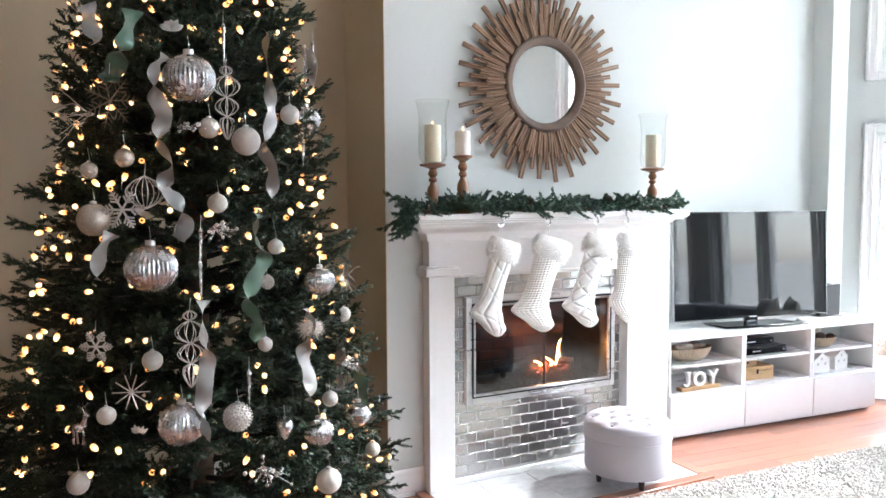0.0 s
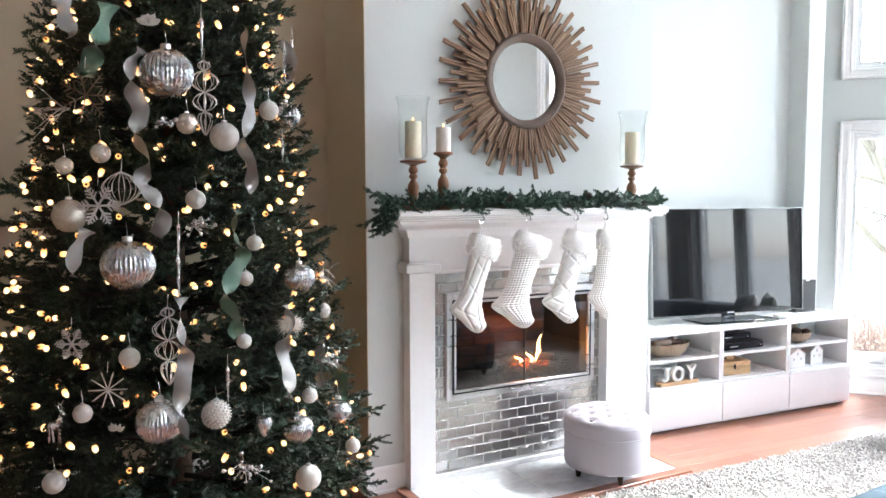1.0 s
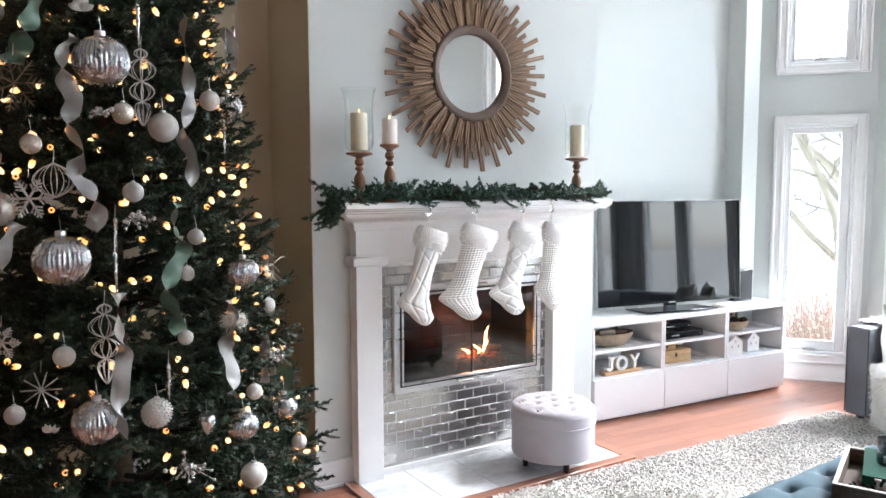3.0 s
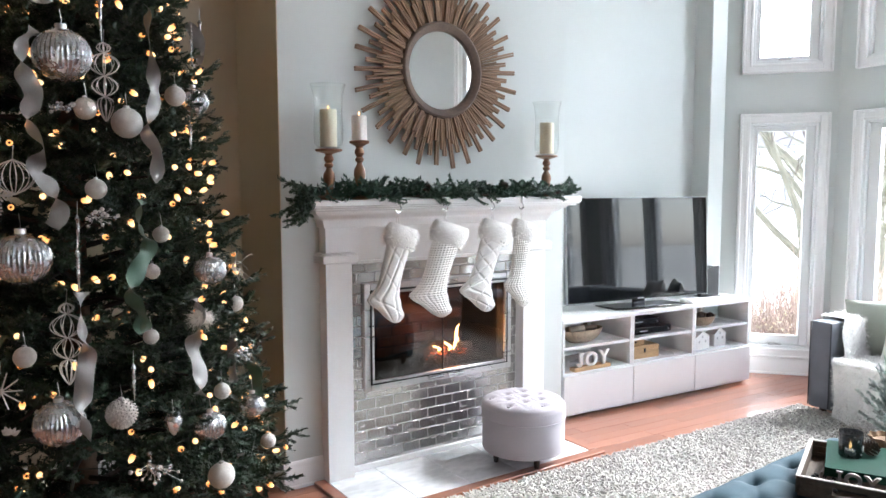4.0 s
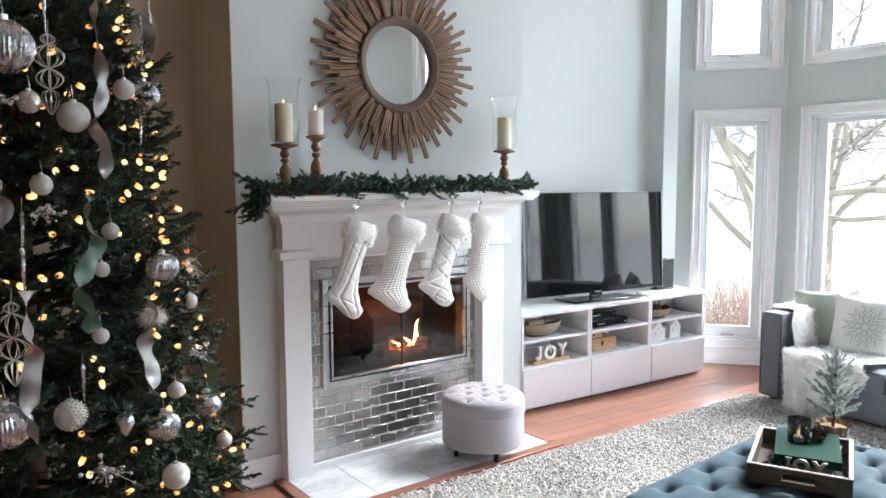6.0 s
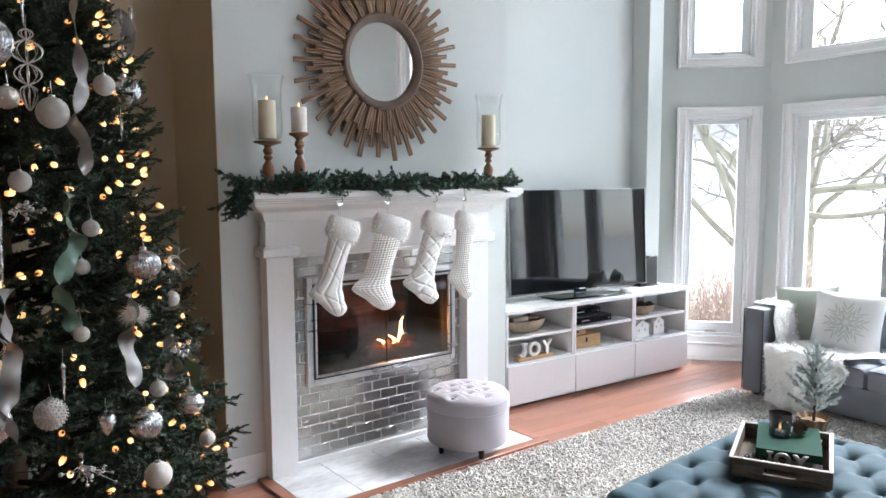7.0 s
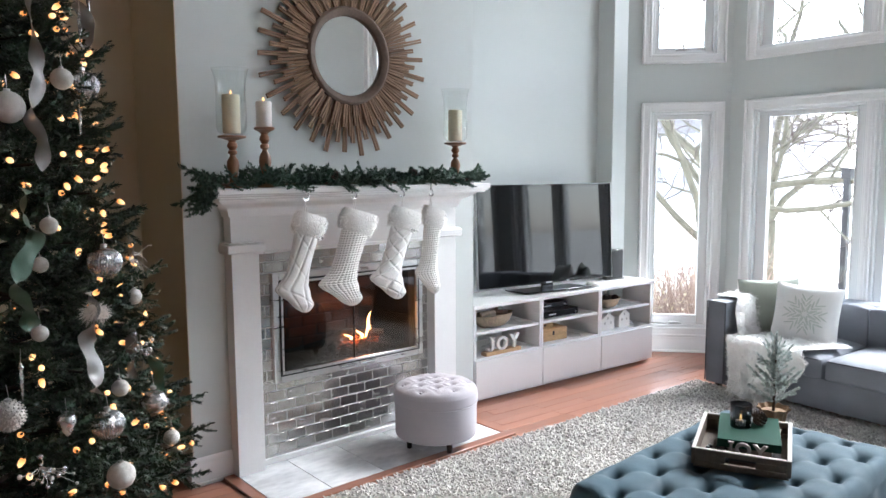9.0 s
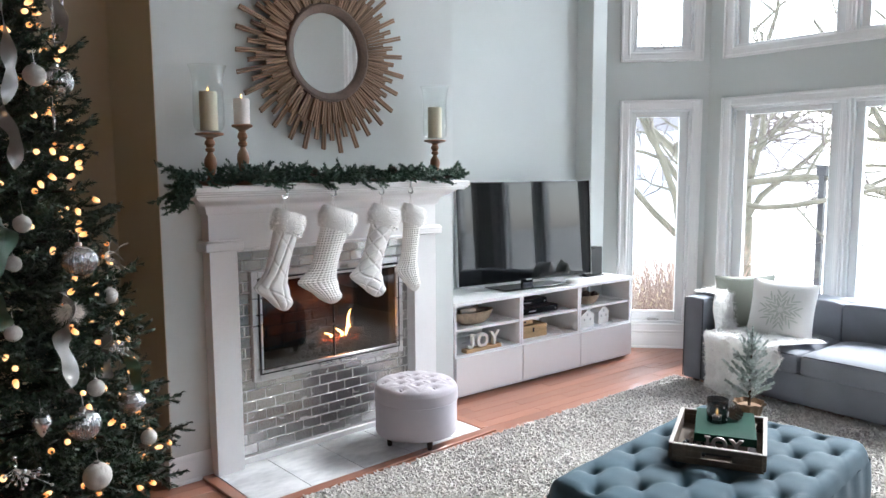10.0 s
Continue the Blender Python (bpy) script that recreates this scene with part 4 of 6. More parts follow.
for k in range(count):
    t = k / count
    z = 0.3 + 2.95 * t
    a = t * turns * 2 * math.pi + rng.gauss(0, 0.1)
    zz = z + rng.gauss(0, 0.03)
    r = tree_r(zz) * rng.uniform(0.76, 0.96)
    wire.append((r * 0.93 * math.cos(a), r * 0.93 * math.sin(a), zz - 0.3))
    if math.sin(a) < 0.35:
        m = pose(r * math.cos(a), r * math.sin(a), zz - 0.3, rng.uniform(-100, 100), rng.uniform(-100, 100), 0) @ Matrix.Scale(1.0, 4)
        b = part("bulb", bulb_me, None, lights, at=m)
        part("socket", base_me, None, b)
part("cord", Geo().tube(wire, 0.0016, 4), WIRE, lights, "dark green cord", fix=False)

# ---- ornaments ----
MERCURY = material("mercury glass", (0.52, 0.53, 0.545), 0.26, 0.75, vary=0.3, scale=40, fine=220, bump=0.12, dist=0.001)
GLITTER = material("white glitter", (0.56, 0.545, 0.515), 0.45, 0.0, vary=0.15, scale=60, fine=700, bump=0.9, dist=0.002)
CHAMP = material("champagne pearl glass", (0.60, 0.56, 0.50), 0.25, 0.4, vary=0.2, scale=20, fine=160, bump=0.1)
THREAD = material("silver thread", (0.6, 0.6, 0.58), 0.4, 0.8, bump=0)


def bauble(name, at, r, ma, label, kind="plain", seed=0):
    t = thing(name, Matrix.Translation(at) @ pose(0, 0, 0, 0, 0, seed * 37 % 90), label, "ornament", "ornaments on the tree")
    rg = random.Random(seed)
    if kind == "ribbed":
        def fn(s, q):
            a, b = s * 2 * math.pi, (q - 0.5) * math.pi
            k = r * (1 + 0.030 * math.cos(a * 36) * math.cos(b))
            return (k * math.cos(a) * math.cos(b), k * math.sin(a) * math.cos(b), r * 0.96 * math.sin(b))
        part("body", Geo().grid(fn, 180, 18, wrap=True), ma, t)
        g = Geo()
        for i in range(8):
            a = i * math.pi / 4
            for j in range(-4, 5):
                b = j * 0.3
                g.ball((r * 1.012 * math.cos(a) * math.cos(b), r * 1.012 * math.sin(a) * math.cos(b), r * 0.97 * math.sin(b)), r * 0.022, 5)
        part("beading", g, MERCURY, t, "rows of tiny silver beads")
    elif kind == "beaded":
        g = Geo().ball((0, 0, 0), r * 0.95, 20)
        for i in range(170):
            zc = 1 - 2 * (i + 0.5) / 170
            a, q = i * 2.39996, math.sqrt(1 - zc * zc)
            g.ball((r * q * math.cos(a), r * q * math.sin(a), r * zc), r * 0.075, 6)
        part("body", g, ma, t)
    elif kind == "finial":
        part("body", Geo().lathe([(0.001, -r * 1.7), (r * 0.4, -r * 1.2), (r * 0.9, -r * 0.3), (r, r * 0.1), (r * 0.75, r * 0.7), (r * 0.2, r)], (0, 0, 0), 20), ma, t)
    elif kind == "squat":
        part("body", Geo().lathe([(0.002, -r * 0.66), (r * 0.6, -r * 0.6), (r * 0.97, -r * 0.15), (r * 0.97, r * 0.15), (r * 0.6, r * 0.6), (0.002, r * 0.66)], (0, 0, 0), 28), ma, t)
    else:
        part("body", Geo().ball((0, 0, 0), r, 24), ma, t)
    part("cap", Geo().lathe([(r * 0.2, r * 0.93), (r * 0.2, r * 1.12), (r * 0.1, r * 1.14)], (0, 0, 0), 12), SILVER, t, "silver cap")
    part("loop", Geo().tube([(0, 0, r * 1.1), (0.004, 0, r * 1.25), (0, 0.002, r * 1.25 + 0.035)], 0.0011, 5), THREAD, t)
    return t


k = 0
for a, r, z, s in ((-85.3, 0.523, 1.888, 0.0814), (-98.7, 0.627, 1.289, 0.0777), (-91.6, 0.742, 0.826, 0.0678), (-42.4, 0.66, 1.205, 0.0537), (-23.2, 0.538, 1.8, 0.0538), (-56.5, 0.778, 0.719, 0.0496)):
    k += 1
    bauble("silver_bauble", on_tree(a, r, z), s, MERCURY, "large ribbed mercury-glass bauble hanging on the tree", "ribbed", k)
for a, r, z, s in ((-67.1, 0.556, 1.693, 0.0473), (-79.0, 0.594, 1.488, 0.0311), (-46.9, 0.56, 1.796, 0.034), (-57.5, 0.821, 0.568, 0.0422), (-98.2, 0.689, 1.018, 0.0304), (-65.6, 0.642, 1.228, 0.0241), (-60.6, 0.617, 1.341, 0.0263), (-35.6, 0.70, 1.077, 0.0286), (-38.6, 0.83, 0.592, 0.0269), (-68.9, 0.686, 1.032, 0.0238), (-50.7, 0.75, 0.813, 0.0272), (-113.2, 0.791, 0.685, 0.0313), (-108.5, 0.729, 0.867, 0.0273)):
    k += 1
    bauble("white_bauble", on_tree(a, r + 0.015, z), s, GLITTER, "white glitter bauble hanging on the tree", "plain", k)
bauble("beaded_bauble", on_tree(-78.8, 0.76, 0.829), 0.0432, GLITTER, "white beaded bauble hanging on the tree", "beaded", 40)
for a, r, z, s in ((-115.1, 0.61, 1.441, 0.0503), (-106.5, 0.575, 1.631, 0.0297), (-79.9, 0.565, 1.73, 0.0336), (-117.7, 0.58, 1.593, 0.0264)):
    k += 1
    bauble("champagne_bauble", on_tree(a, r, z), s, CHAMP, "champagne pearl glass bauble hanging on the tree", "plain", k)
bauble("squat_bauble", on_tree(-40.6, 0.80, 0.725), 0.0488, MERCURY, "squat mercury-glass bauble hanging on the tree", "squat", 50)
bauble("finial_bauble", on_tree(-67.3, 0.78, 0.774), 0.0276, MERCURY, "pointed mercury-glass finial bauble on the tree", "finial", 51)


def facing(ang, r, z):
    """A frame at a place on the tree whose -y looks out of the tree."""
    return Matrix.Translation(on_tree(ang, r, z)) @ pose(0, 0, 0, 0, 0, ang + 90)


def snowflake(at, r, label, arms=6, twigs=3, w=0.0026, ma=None):
    t = thing("snowflake_ornament", at, label, "ornament", "ornaments on the tree")
    for i in range(arms):
        a = 2 * math.pi * i / arms
        g = Geo()
        d = Vector((math.cos(a), 0, math.sin(a)))
        g.tube([(0, 0, 0), d * r], w, 5)
        for j in range(twigs):
            p = d * r * (0.4 + 0.55 * j / max(1, twigs))
            for s in (-1, 1):
                e = Vector((math.cos(a + s * 0.9), 0, math.sin(a + s * 0.9)))
                g.tube([p, p + e * r * (0.34 - 0.07 * j)], w * 0.85, 5)
        part("arm", g, ma or GLITTER, t)
    part("loop", Geo().tube([(0, 0, r * 0.95), (0.003, 0, r + 0.03)], 0.001, 4), THREAD, t)


snowflake(facing(-106.0, 0.63, 1.471), 0.064, "white glitter snowflake hanging on the tree", w=0.0038)
snowflake(facing(-111.9, 0.70, 1.064), 0.050, "white glitter snowflake hanging on the tree", w=0.0034)
snowflake(facing(-102.8, 0.74, 0.933), 0.054, "thin silver starburst ornament on the tree", 10, 0, 0.0022, THREAD)
snowflake(facing(-110.9, 0.56, 1.808), 0.085, "dull bronze twig snowflake hanging on the tree", 7, 3, 0.0022, material("dull bronze wire", (0.22, 0.18, 0.14), 0.5, 0.6, bump=0))
snowflake(facing(-15.4, 0.53, 1.998), 0.071, "sparkling silver berry snowflake on the tree", 9, 3, 0.0032, MERCURY)


def wire_drop(at, h, lobes):
    t = thing("wire_ornament", at, "silver wire ornament of stacked round cages on the tree", "ornament", "ornaments on the tree")
    z = h
    for lobe, (r, hh, pinch) in enumerate(lobes):
        for i in range(10):
            a = 2 * math.pi * i / 10
            pts = []
            for q in range(9):
                s = q / 8
                rr = r * (math.sin(math.pi * s) ** 0.75 if not pinch else math.sin(math.pi * min(1, s ** 0.6)) ** 0.8) + 0.002
                pts.append((rr * math.cos(a), rr * math.sin(a), z - hh * s))
            part("wire", Geo().tube(pts, 0.0016, 4), THREAD, t)
        z -= hh
    part("loop", Geo().tube([(0, 0, h - 0.002), (0.004, 0, h + 0.04)], 0.0012, 4), THREAD, t)


wire_drop(facing(-73.4, 0.56, 1.828), 0.105, ((0.018, 0.03, False), (0.042, 0.07, False), (0.036, 0.062, False), (0.022, 0.075, True)))
wire_drop(facing(-89.0, 0.71, 1.064), 0.10, ((0.018, 0.03, False), (0.042, 0.07, False), (0.036, 0.062, False), (0.022, 0.075, True)))
wire_drop(facing(-99.8, 0.62, 1.518), 0.055, ((0.055, 0.10, False),))

for a, r, z, h in ((-85.5, 0.66, 1.25, 0.081), (-84.8, 0.635, 1.369, 0.054), (-72.7, 0.53, 2.014, 0.078), (-75.2, 0.74, 0.916, 0.063), (-39.0, 0.58, 1.665, 0.045), (-12.7, 0.56, 2.07, 0.056)):
    t = thing("icicle_ornament", facing(a, r, z), "clear silver icicle ornament hanging on the tree", "ornament", "ornaments on the tree")
    part("body", Geo().lathe([(0.001, -h), (0.003, -h * 0.6), (0.0042, -h * 0.2), (0.006, h * 0.2), (0.0045, h * 0.45), (0.008, h * 0.6), (0.003, h * 0.8)], (0, 0, 0), 10), MERCURY, t)
    part("loop", Geo().tube([(0, 0, h * 0.75), (0.002, 0, h + 0.03)], 0.001, 4), THREAD, t)

for k, (a, r, z, s) in enumerate(((-79.5, 0.63, 1.402, 0.047), (-73.7, 0.82, 0.664, 0.062), (-40.0, 0.75, 0.906, 0.053), (-87.2, 0.57, 1.726, 0.026))):
    rg = random.Random(60 + k)
    t = thing("berry_spray", facing(a, r, z), "spray of silver-white berries tucked into the tree", "ornament", "ornaments on the tree")
    stems = Geo()
    for i in range(26):
        p = Vector((rg.gauss(0, s * 0.55), rg.uniform(-0.04, 0.01), rg.gauss(0, s * 0.32)))
        stems.tube([(0, 0.04, 0), p * 0.6, p], 0.0009, 4)
        part("berry", Geo().ball(p, rg.uniform(0.0045, 0.0075), 8), MERCURY if i % 3 else GLITTER, t)
    part("stems", stems, THREAD, t)

# ---- ribbons ----
def ribbon(points, width, ma, label):
    t = []
    g = Geo()
    pts = [on_tree(a, r * (0.92 if a > -50 else 1.0) + 0.015, z) for a, r, z in points]
    fine = []
    for i in range(len(pts) - 1):
        p0, p1, p2, p3 = pts[max(i - 1, 0)], pts[i], pts[i + 1], pts[min(i + 2, len(pts) - 1)]
        for q in range(8):
            u = q / 8
            fine.append(0.5 * ((2 * p1) + (p2 - p0) * u + (2 * p0 - 5 * p1 + 4 * p2 - p3) * u * u + (3 * p1 - p0 - 3 * p2 + p3) * u ** 3))
    fine.append(pts[-1])
    vs, n = [], len(fine)
    for i, p in enumerate(fine):
        d = (fine[min(i + 1, n - 1)] - fine[max(i - 1, 0)]).normalized()
        out = Vector((p.x - TX, p.y - TY_, 0)).normalized()
        across = d.cross(out).normalized()
        tw = 0.3 + 0.7 * math.sin(i * 0.42) + 0.13 * i
        w = (across * math.cos(tw) + out * math.sin(tw)) * width / 2
        p = p + out * 0.012 * math.sin(i * 0.2)
        thick = w.cross(d).normalized() * 0.0006
        for q in (-1, -0.33, 0.33, 1):
            vs.append(p + w * q + out * 0.003 * (1 - q * q))
        for q in (1, 0.33, -0.33, -1):
            vs.append(p + w * q + out * 0.003 * (1 - q * q) + thick)
    fs = [(i * 8 + a, i * 8 + (a + 1) % 8, (i + 1) * 8 + (a + 1) % 8, (i + 1) * 8 + a) for i in range(n - 1) for a in range(8)]
    o = pts[0]
    g.add([v - o for v in vs], fs)
    ob = part("ribbon", g, ma, None, at=Matrix.Translation(o))
    tagged(ob, label, "ribbon", "ribbons on the tree")


SATIN = material("sheer silver ribbon", (0.36, 0.355, 0.35), 0.36, 0.2, vary=0.12, scale=14, fine=300, bump=0.15, sheen=0.4)
MINT = material("dull mint green ribbon", (0.085, 0.175, 0.12), 0.42, vary=0.15, scale=12, fine=300, bump=0.15, sheen=0.4)
SATIN.node_tree.nodes["Principled BSDF"].inputs["Alpha"].default_value = 0.72
MINT.node_tree.nodes["Principled BSDF"].inputs["Alpha"].default_value = 0.86
SILK = "twisted pale silver satin ribbon trailing down the tree"
GREEN = "twisted dull green satin ribbon trailing down the tree"
ribbon([(-92.5, 0.50, 1.955), (-96.1, 0.547, 1.911), (-96.8, 0.562, 1.832), (-94.2, 0.572, 1.764), (-95.9, 0.587, 1.686), (-91.9, 0.6, 1.61), (-94.5, 0.615, 1.542), (-91.0, 0.623, 1.491), (-89.0, 0.635, 1.423), (-91.0, 0.642, 1.381)], 0.052, SATIN, SILK)
ribbon([(-85.4, 0.685, 1.192), (-86.2, 0.708, 1.106), (-85.2, 0.726, 1.023), (-86.5, 0.752, 0.929), (-87.2, 0.773, 0.851), (-86.4, 0.794, 0.789)], 0.05, SATIN, SILK)
ribbon([(-54.9, 0.524, 2.073), (-57.4, 0.537, 1.994), (-56.6, 0.559, 1.844), (-56.8, 0.573, 1.769), (-62.9, 0.591, 1.672), (-60.7, 0.603, 1.599), (-62.2, 0.622, 1.506)], 0.045, SATIN, SILK)
ribbon([(-55.4, 0.701, 1.132), (-56.0, 0.719, 1.059), (-59.2, 0.734, 0.993), (-58.3, 0.76, 0.901), (-60.7, 0.782, 0.838)], 0.052, SATIN, SILK)
ribbon([(-108.2, 0.638, 1.401), (-110.8, 0.649, 1.343), (-111.5, 0.667, 1.262)], 0.05, SATIN, SILK)
ribbon([(-119.2, 0.52, 2.107), (-116.4, 0.528, 2.037), (-115.7, 0.536, 1.985)], 0.06, SATIN, SILK)
ribbon([(-12.8, 0.544, 2.102), (-13.4, 0.575, 2.026), (-12.5, 0.563, 1.941)], 0.05, SATIN, SILK)
ribbon([(-35.3, 0.741, 0.973), (-41.2, 0.764, 0.889), (-43.6, 0.787, 0.818)], 0.045, SATIN, SILK)
ribbon([(-67.7, 0.632, 1.453), (-69.8, 0.645, 1.382), (-67.1, 0.657, 1.309), (-70.9, 0.675, 1.242), (-74.0, 0.691, 1.176), (-72.3, 0.705, 1.114), (-72.6, 0.721, 1.054)], 0.055, MINT, GREEN)
ribbon([(-103.2, 0.522, 2.09), (-104.9, 0.534, 2.002), (-107.4, 0.543, 1.95), (-110.0, 0.549, 1.898), (-111.5, 0.556, 1.864)], 0.065, MINT, GREEN)
ribbon([(-27.8, 0.78, 0.846), (-28.6, 0.799, 0.785), (-32.4, 0.816, 0.736)], 0.05, MINT, GREEN)

# ---- feather puff, deer, glitter leaves, curly twigs ----
FEATHER = material("white down", (0.78, 0.74, 0.70), 0.9, vary=0.1, bump=0, sheen=0.5)


def fluff(c, r, count, ln, w, seed):
    """Fine hairs growing out of a ball."""
    rg = random.Random(seed)
    g = Geo().ball(c, r * 0.7, 12)
    c = Vector(c)
    for _ in range(count):
        d = Vector((rg.gauss(0, 1), rg.gauss(0, 1), rg.gauss(0, 1))).normalized()
        p = c + d * r * 0.6
        s = d.orthogonal().normalized() * w
        e = d * ln * rg.uniform(0.6, 1.1) + Vector((0, 0, -ln * 0.3)) + Vector((rg.gauss(0, 0.2), rg.gauss(0, 0.2), rg.gauss(0, 0.2))) * ln
        g.add([p - s, p + s, p + e * 0.6 + s * 0.6, p + e], [(0, 1, 2, 3)])
    return g


t = thing("feather_puff", facing(-55.0, 0.72, 1.07), "fluffy white feather ornament clipped to the tree", "ornament", "ornaments on the tree")
part("down", fluff((0, -0.01, 0), 0.035, 500, 0.03, 0.0012, 3), FEATHER, t)
t = thing("deer_ornament", facing(-114.1, 0.77, 0.839), "small silver deer ornament hanging on the tree", "ornament", "ornaments on the tree")
g = Geo().ball((0, 0, 0), 0.018, 12, 0.75).tube([(-0.015, 0, 0.0), (-0.016, 0, -0.05)], 0.003, 6).tube([(-0.01, 0.006, 0.0), (-0.006, 0.006, -0.05)], 0.003, 6).tube([(0.013, 0, 0), (0.018, 0, -0.05)], 0.003, 6).tube([(0.012, 0.006, 0), (0.010, 0.006, -0.052)], 0.003, 6)
g.tube([(0.014, 0, 0.005), (0.022, 0, 0.03)], [0.009, 0.006], 8).ball((0.026, 0, 0.036), 0.009, 10, 0.8)
for s in (-1, 1):
    g.tube([(0.024, 0.003 * s, 0.04), (0.018, 0.008 * s, 0.06), (0.024, 0.014 * s, 0.072)], 0.0015, 5).tube([(0.018, 0.008 * s, 0.058), (0.008, 0.010 * s, 0.068)], 0.0013, 5)
part("body", g, MERCURY, t)
for a, r, z, s in ((-90.9, 0.53, 2.033, 0.042), (-100.7, 0.77, 0.818, 0.03)):
    t = thing("glitter_leaf", facing(a, r, z), "frosted white leaf spray tucked into the tree", "ornament", "ornaments on the tree")
    for i in range(5):
        m = pose(0, 0, 0, rng.uniform(-30, 30), -60 + 30 * i, 0)
        g = Geo().grid(lambda u, v: ((v - 0.5) * s * 0.5 * math.sin(math.pi * min(0.98, u * 0.95 + 0.03)), -0.01 * math.sin(3 * u) + 0.004 * abs(v - 0.5), u * s), 6, 4, m)
        part("leaf", g, GLITTER, t)
for a, r, z, side, n in ((-25.3, 0.72, 1.19, 1, 9), (-118.1, 0.58, 1.77, -1, 7)):
    t = thing("curly_twig", facing(a, r, z), "pale curly twig spray sticking out of the tree", "twig", "twigs in the tree")
    rg = random.Random(n)
    for i in range(n):
        p, d = Vector((0, 0.05, 0)), Vector((side * 0.9, -0.25, rg.uniform(-0.1, 0.4)))
        pts = [p.copy()]
        for q in range(8):
            d += Vector((side * rg.gauss(0, 0.25), rg.gauss(0, 0.15), rg.gauss(-0.10, 0.38)))
            p = p + d.normalized() * rg.uniform(0.016, 0.026)
            pts.append(p.copy())
        part("twig", Geo().tube(pts, [0.002 - 0.0001 * q for q in range(9)], 5), material("pale twig", (0.45, 0.42, 0.38), 0.7) if i == 0 and side == 1 else bpy.data.materials["pale twig"], t)


# ---- sunburst mirror over the mantel ----
DRIFT = material("weathered brown driftwood", (0.27, 0.170, 0.105), 0.7, vary=0.3, scale=7, fine=60, bump=0.35, dist=0.002, stretch=(1, 1, 0.2), island=0.28)
DARKWOOD = material("dark brown ring of wood", (0.13, 0.085, 0.06), 0.6, vary=0.3, scale=10, fine=90, bump=0.4, dist=0.002)
sunburst = thing("sunburst_mirror", TURN @ pose(2.251, 2.892, 2.095), "round mirror in a driftwood sunburst of sticks", "mirror")
LOOKING = material("mirror silver", (0.88, 0.89, 0.88), 0.02, 1.0, vary=0.01, bump=0, wear=0.005)
face = pose(0, 0, 0, 90)
part("mirror_glass", Geo().lathe([(0.203, 0.022), (0.203, 0.026)], (0, 0, 0), 72, face), LOOKING, sunburst, "round mirror glass")
part("ring", Geo().lathe([(0.252, 0.0), (0.254, 0.030), (0.249, 0.050), (0.238, 0.056), (0.222, 0.052), (0.206, 0.042), (0.201, 0.022), (0.225, 0.0)], (0, 0, 0), 72, face), DARKWOOD, sunburst, "dark carved wooden ring")
rng = random.Random(8)
N = 30  # two layers of grooved sticks: long and middling ones behind, short ones before
stick_me = {}
for k in range(N * 4):
    kind = (0, 2, 1, 3)[k % 4]
    reach = (0.398, 0.360, 0.508, 0.446)[kind]
    y = (-0.030, -0.040, -0.016, -0.018)[kind] + rng.gauss(0, 0.0015)
    w = (0.0115, 0.0125, 0.0118, 0.0118)[kind]
    key = (kind, rng.randrange(5))
    if key not in stick_me:
        reach += rng.gauss(0, 0.007)
        stick_me[key] = mesh("stick", Geo().box(-w, -0.007, 0.242, -0.0012, 0.008, reach, 0.0018).box(0.0004, -0.0062, 0.242, w, 0.008, reach - 0.001, 0.0018))
    part("stick", stick_me[key], DRIFT, sunburst, at=pose(0, y, 0, 0, 90 * k / N + rng.gauss(0, 0.35), 0))
part("backing", Geo().lathe([(0.30, -0.010), (0.30, 0.0)], (0, 0, 0), 48, face), DARKWOOD, sunburst)

# ---- candle holders and candles ----
TURNED = material("turned honey-brown wood", (0.24, 0.115, 0.055), 0.4, vary=0.25, scale=9, fine=50, bump=0.15, stretch=(4, 4, 1), coat=0.2)
WAX = material("ivory wax", (0.88, 0.80, 0.62), 0.5, vary=0.05, scale=10, fine=80, bump=0.08)
WHITEWAX = material("white wax", (0.82, 0.78, 0.74), 0.5, vary=0.05, scale=10, fine=80, bump=0.08)
WICK = material("burnt wick", (0.02, 0.015, 0.01), 0.9, bump=0)
HURRICANE = clear("clear hurricane glass", (0.975, 0.985, 0.98), 0.8, 0.01)
FLICKER = glow("candle flame", (1.0, 0.55, 0.2), 0.9)


def holder(x, y, h, wide):
    t = thing("candle_holder", TURN @ pose(x, y, 1.424), "turned honey-brown wooden candle holder on the mantel", "candle holder", "candle holders on the mantel")
    prof = [(0.040, 0.0), (0.042, 0.008), (0.034, 0.016), (0.020, 0.026), (0.016, 0.04), (0.022, 0.30 * h), (0.029, 0.42 * h), (0.026, 0.52 * h), (0.014, 0.60 * h), (0.012, 0.63 * h), (0.021, 0.66 * h), (0.021, 0.70 * h), (0.014, 0.73 * h), (0.024, 0.79 * h), (0.022, 0.84 * h), (0.015, 0.88 * h), (0.022, 0.92 * h)]
    part("stem", Geo().lathe(prof, (0, 0, 0), 28), TURNED, t)
    part("plate", Geo().lathe([(0.022, 0.91 * h), (wide * 0.8, 0.945 * h), (wide, 0.955 * h), (wide + 0.003, 0.985 * h), (wide - 0.002, h), (0.01, h - 0.002)], (0, 0, 0), 32), TURNED, t)


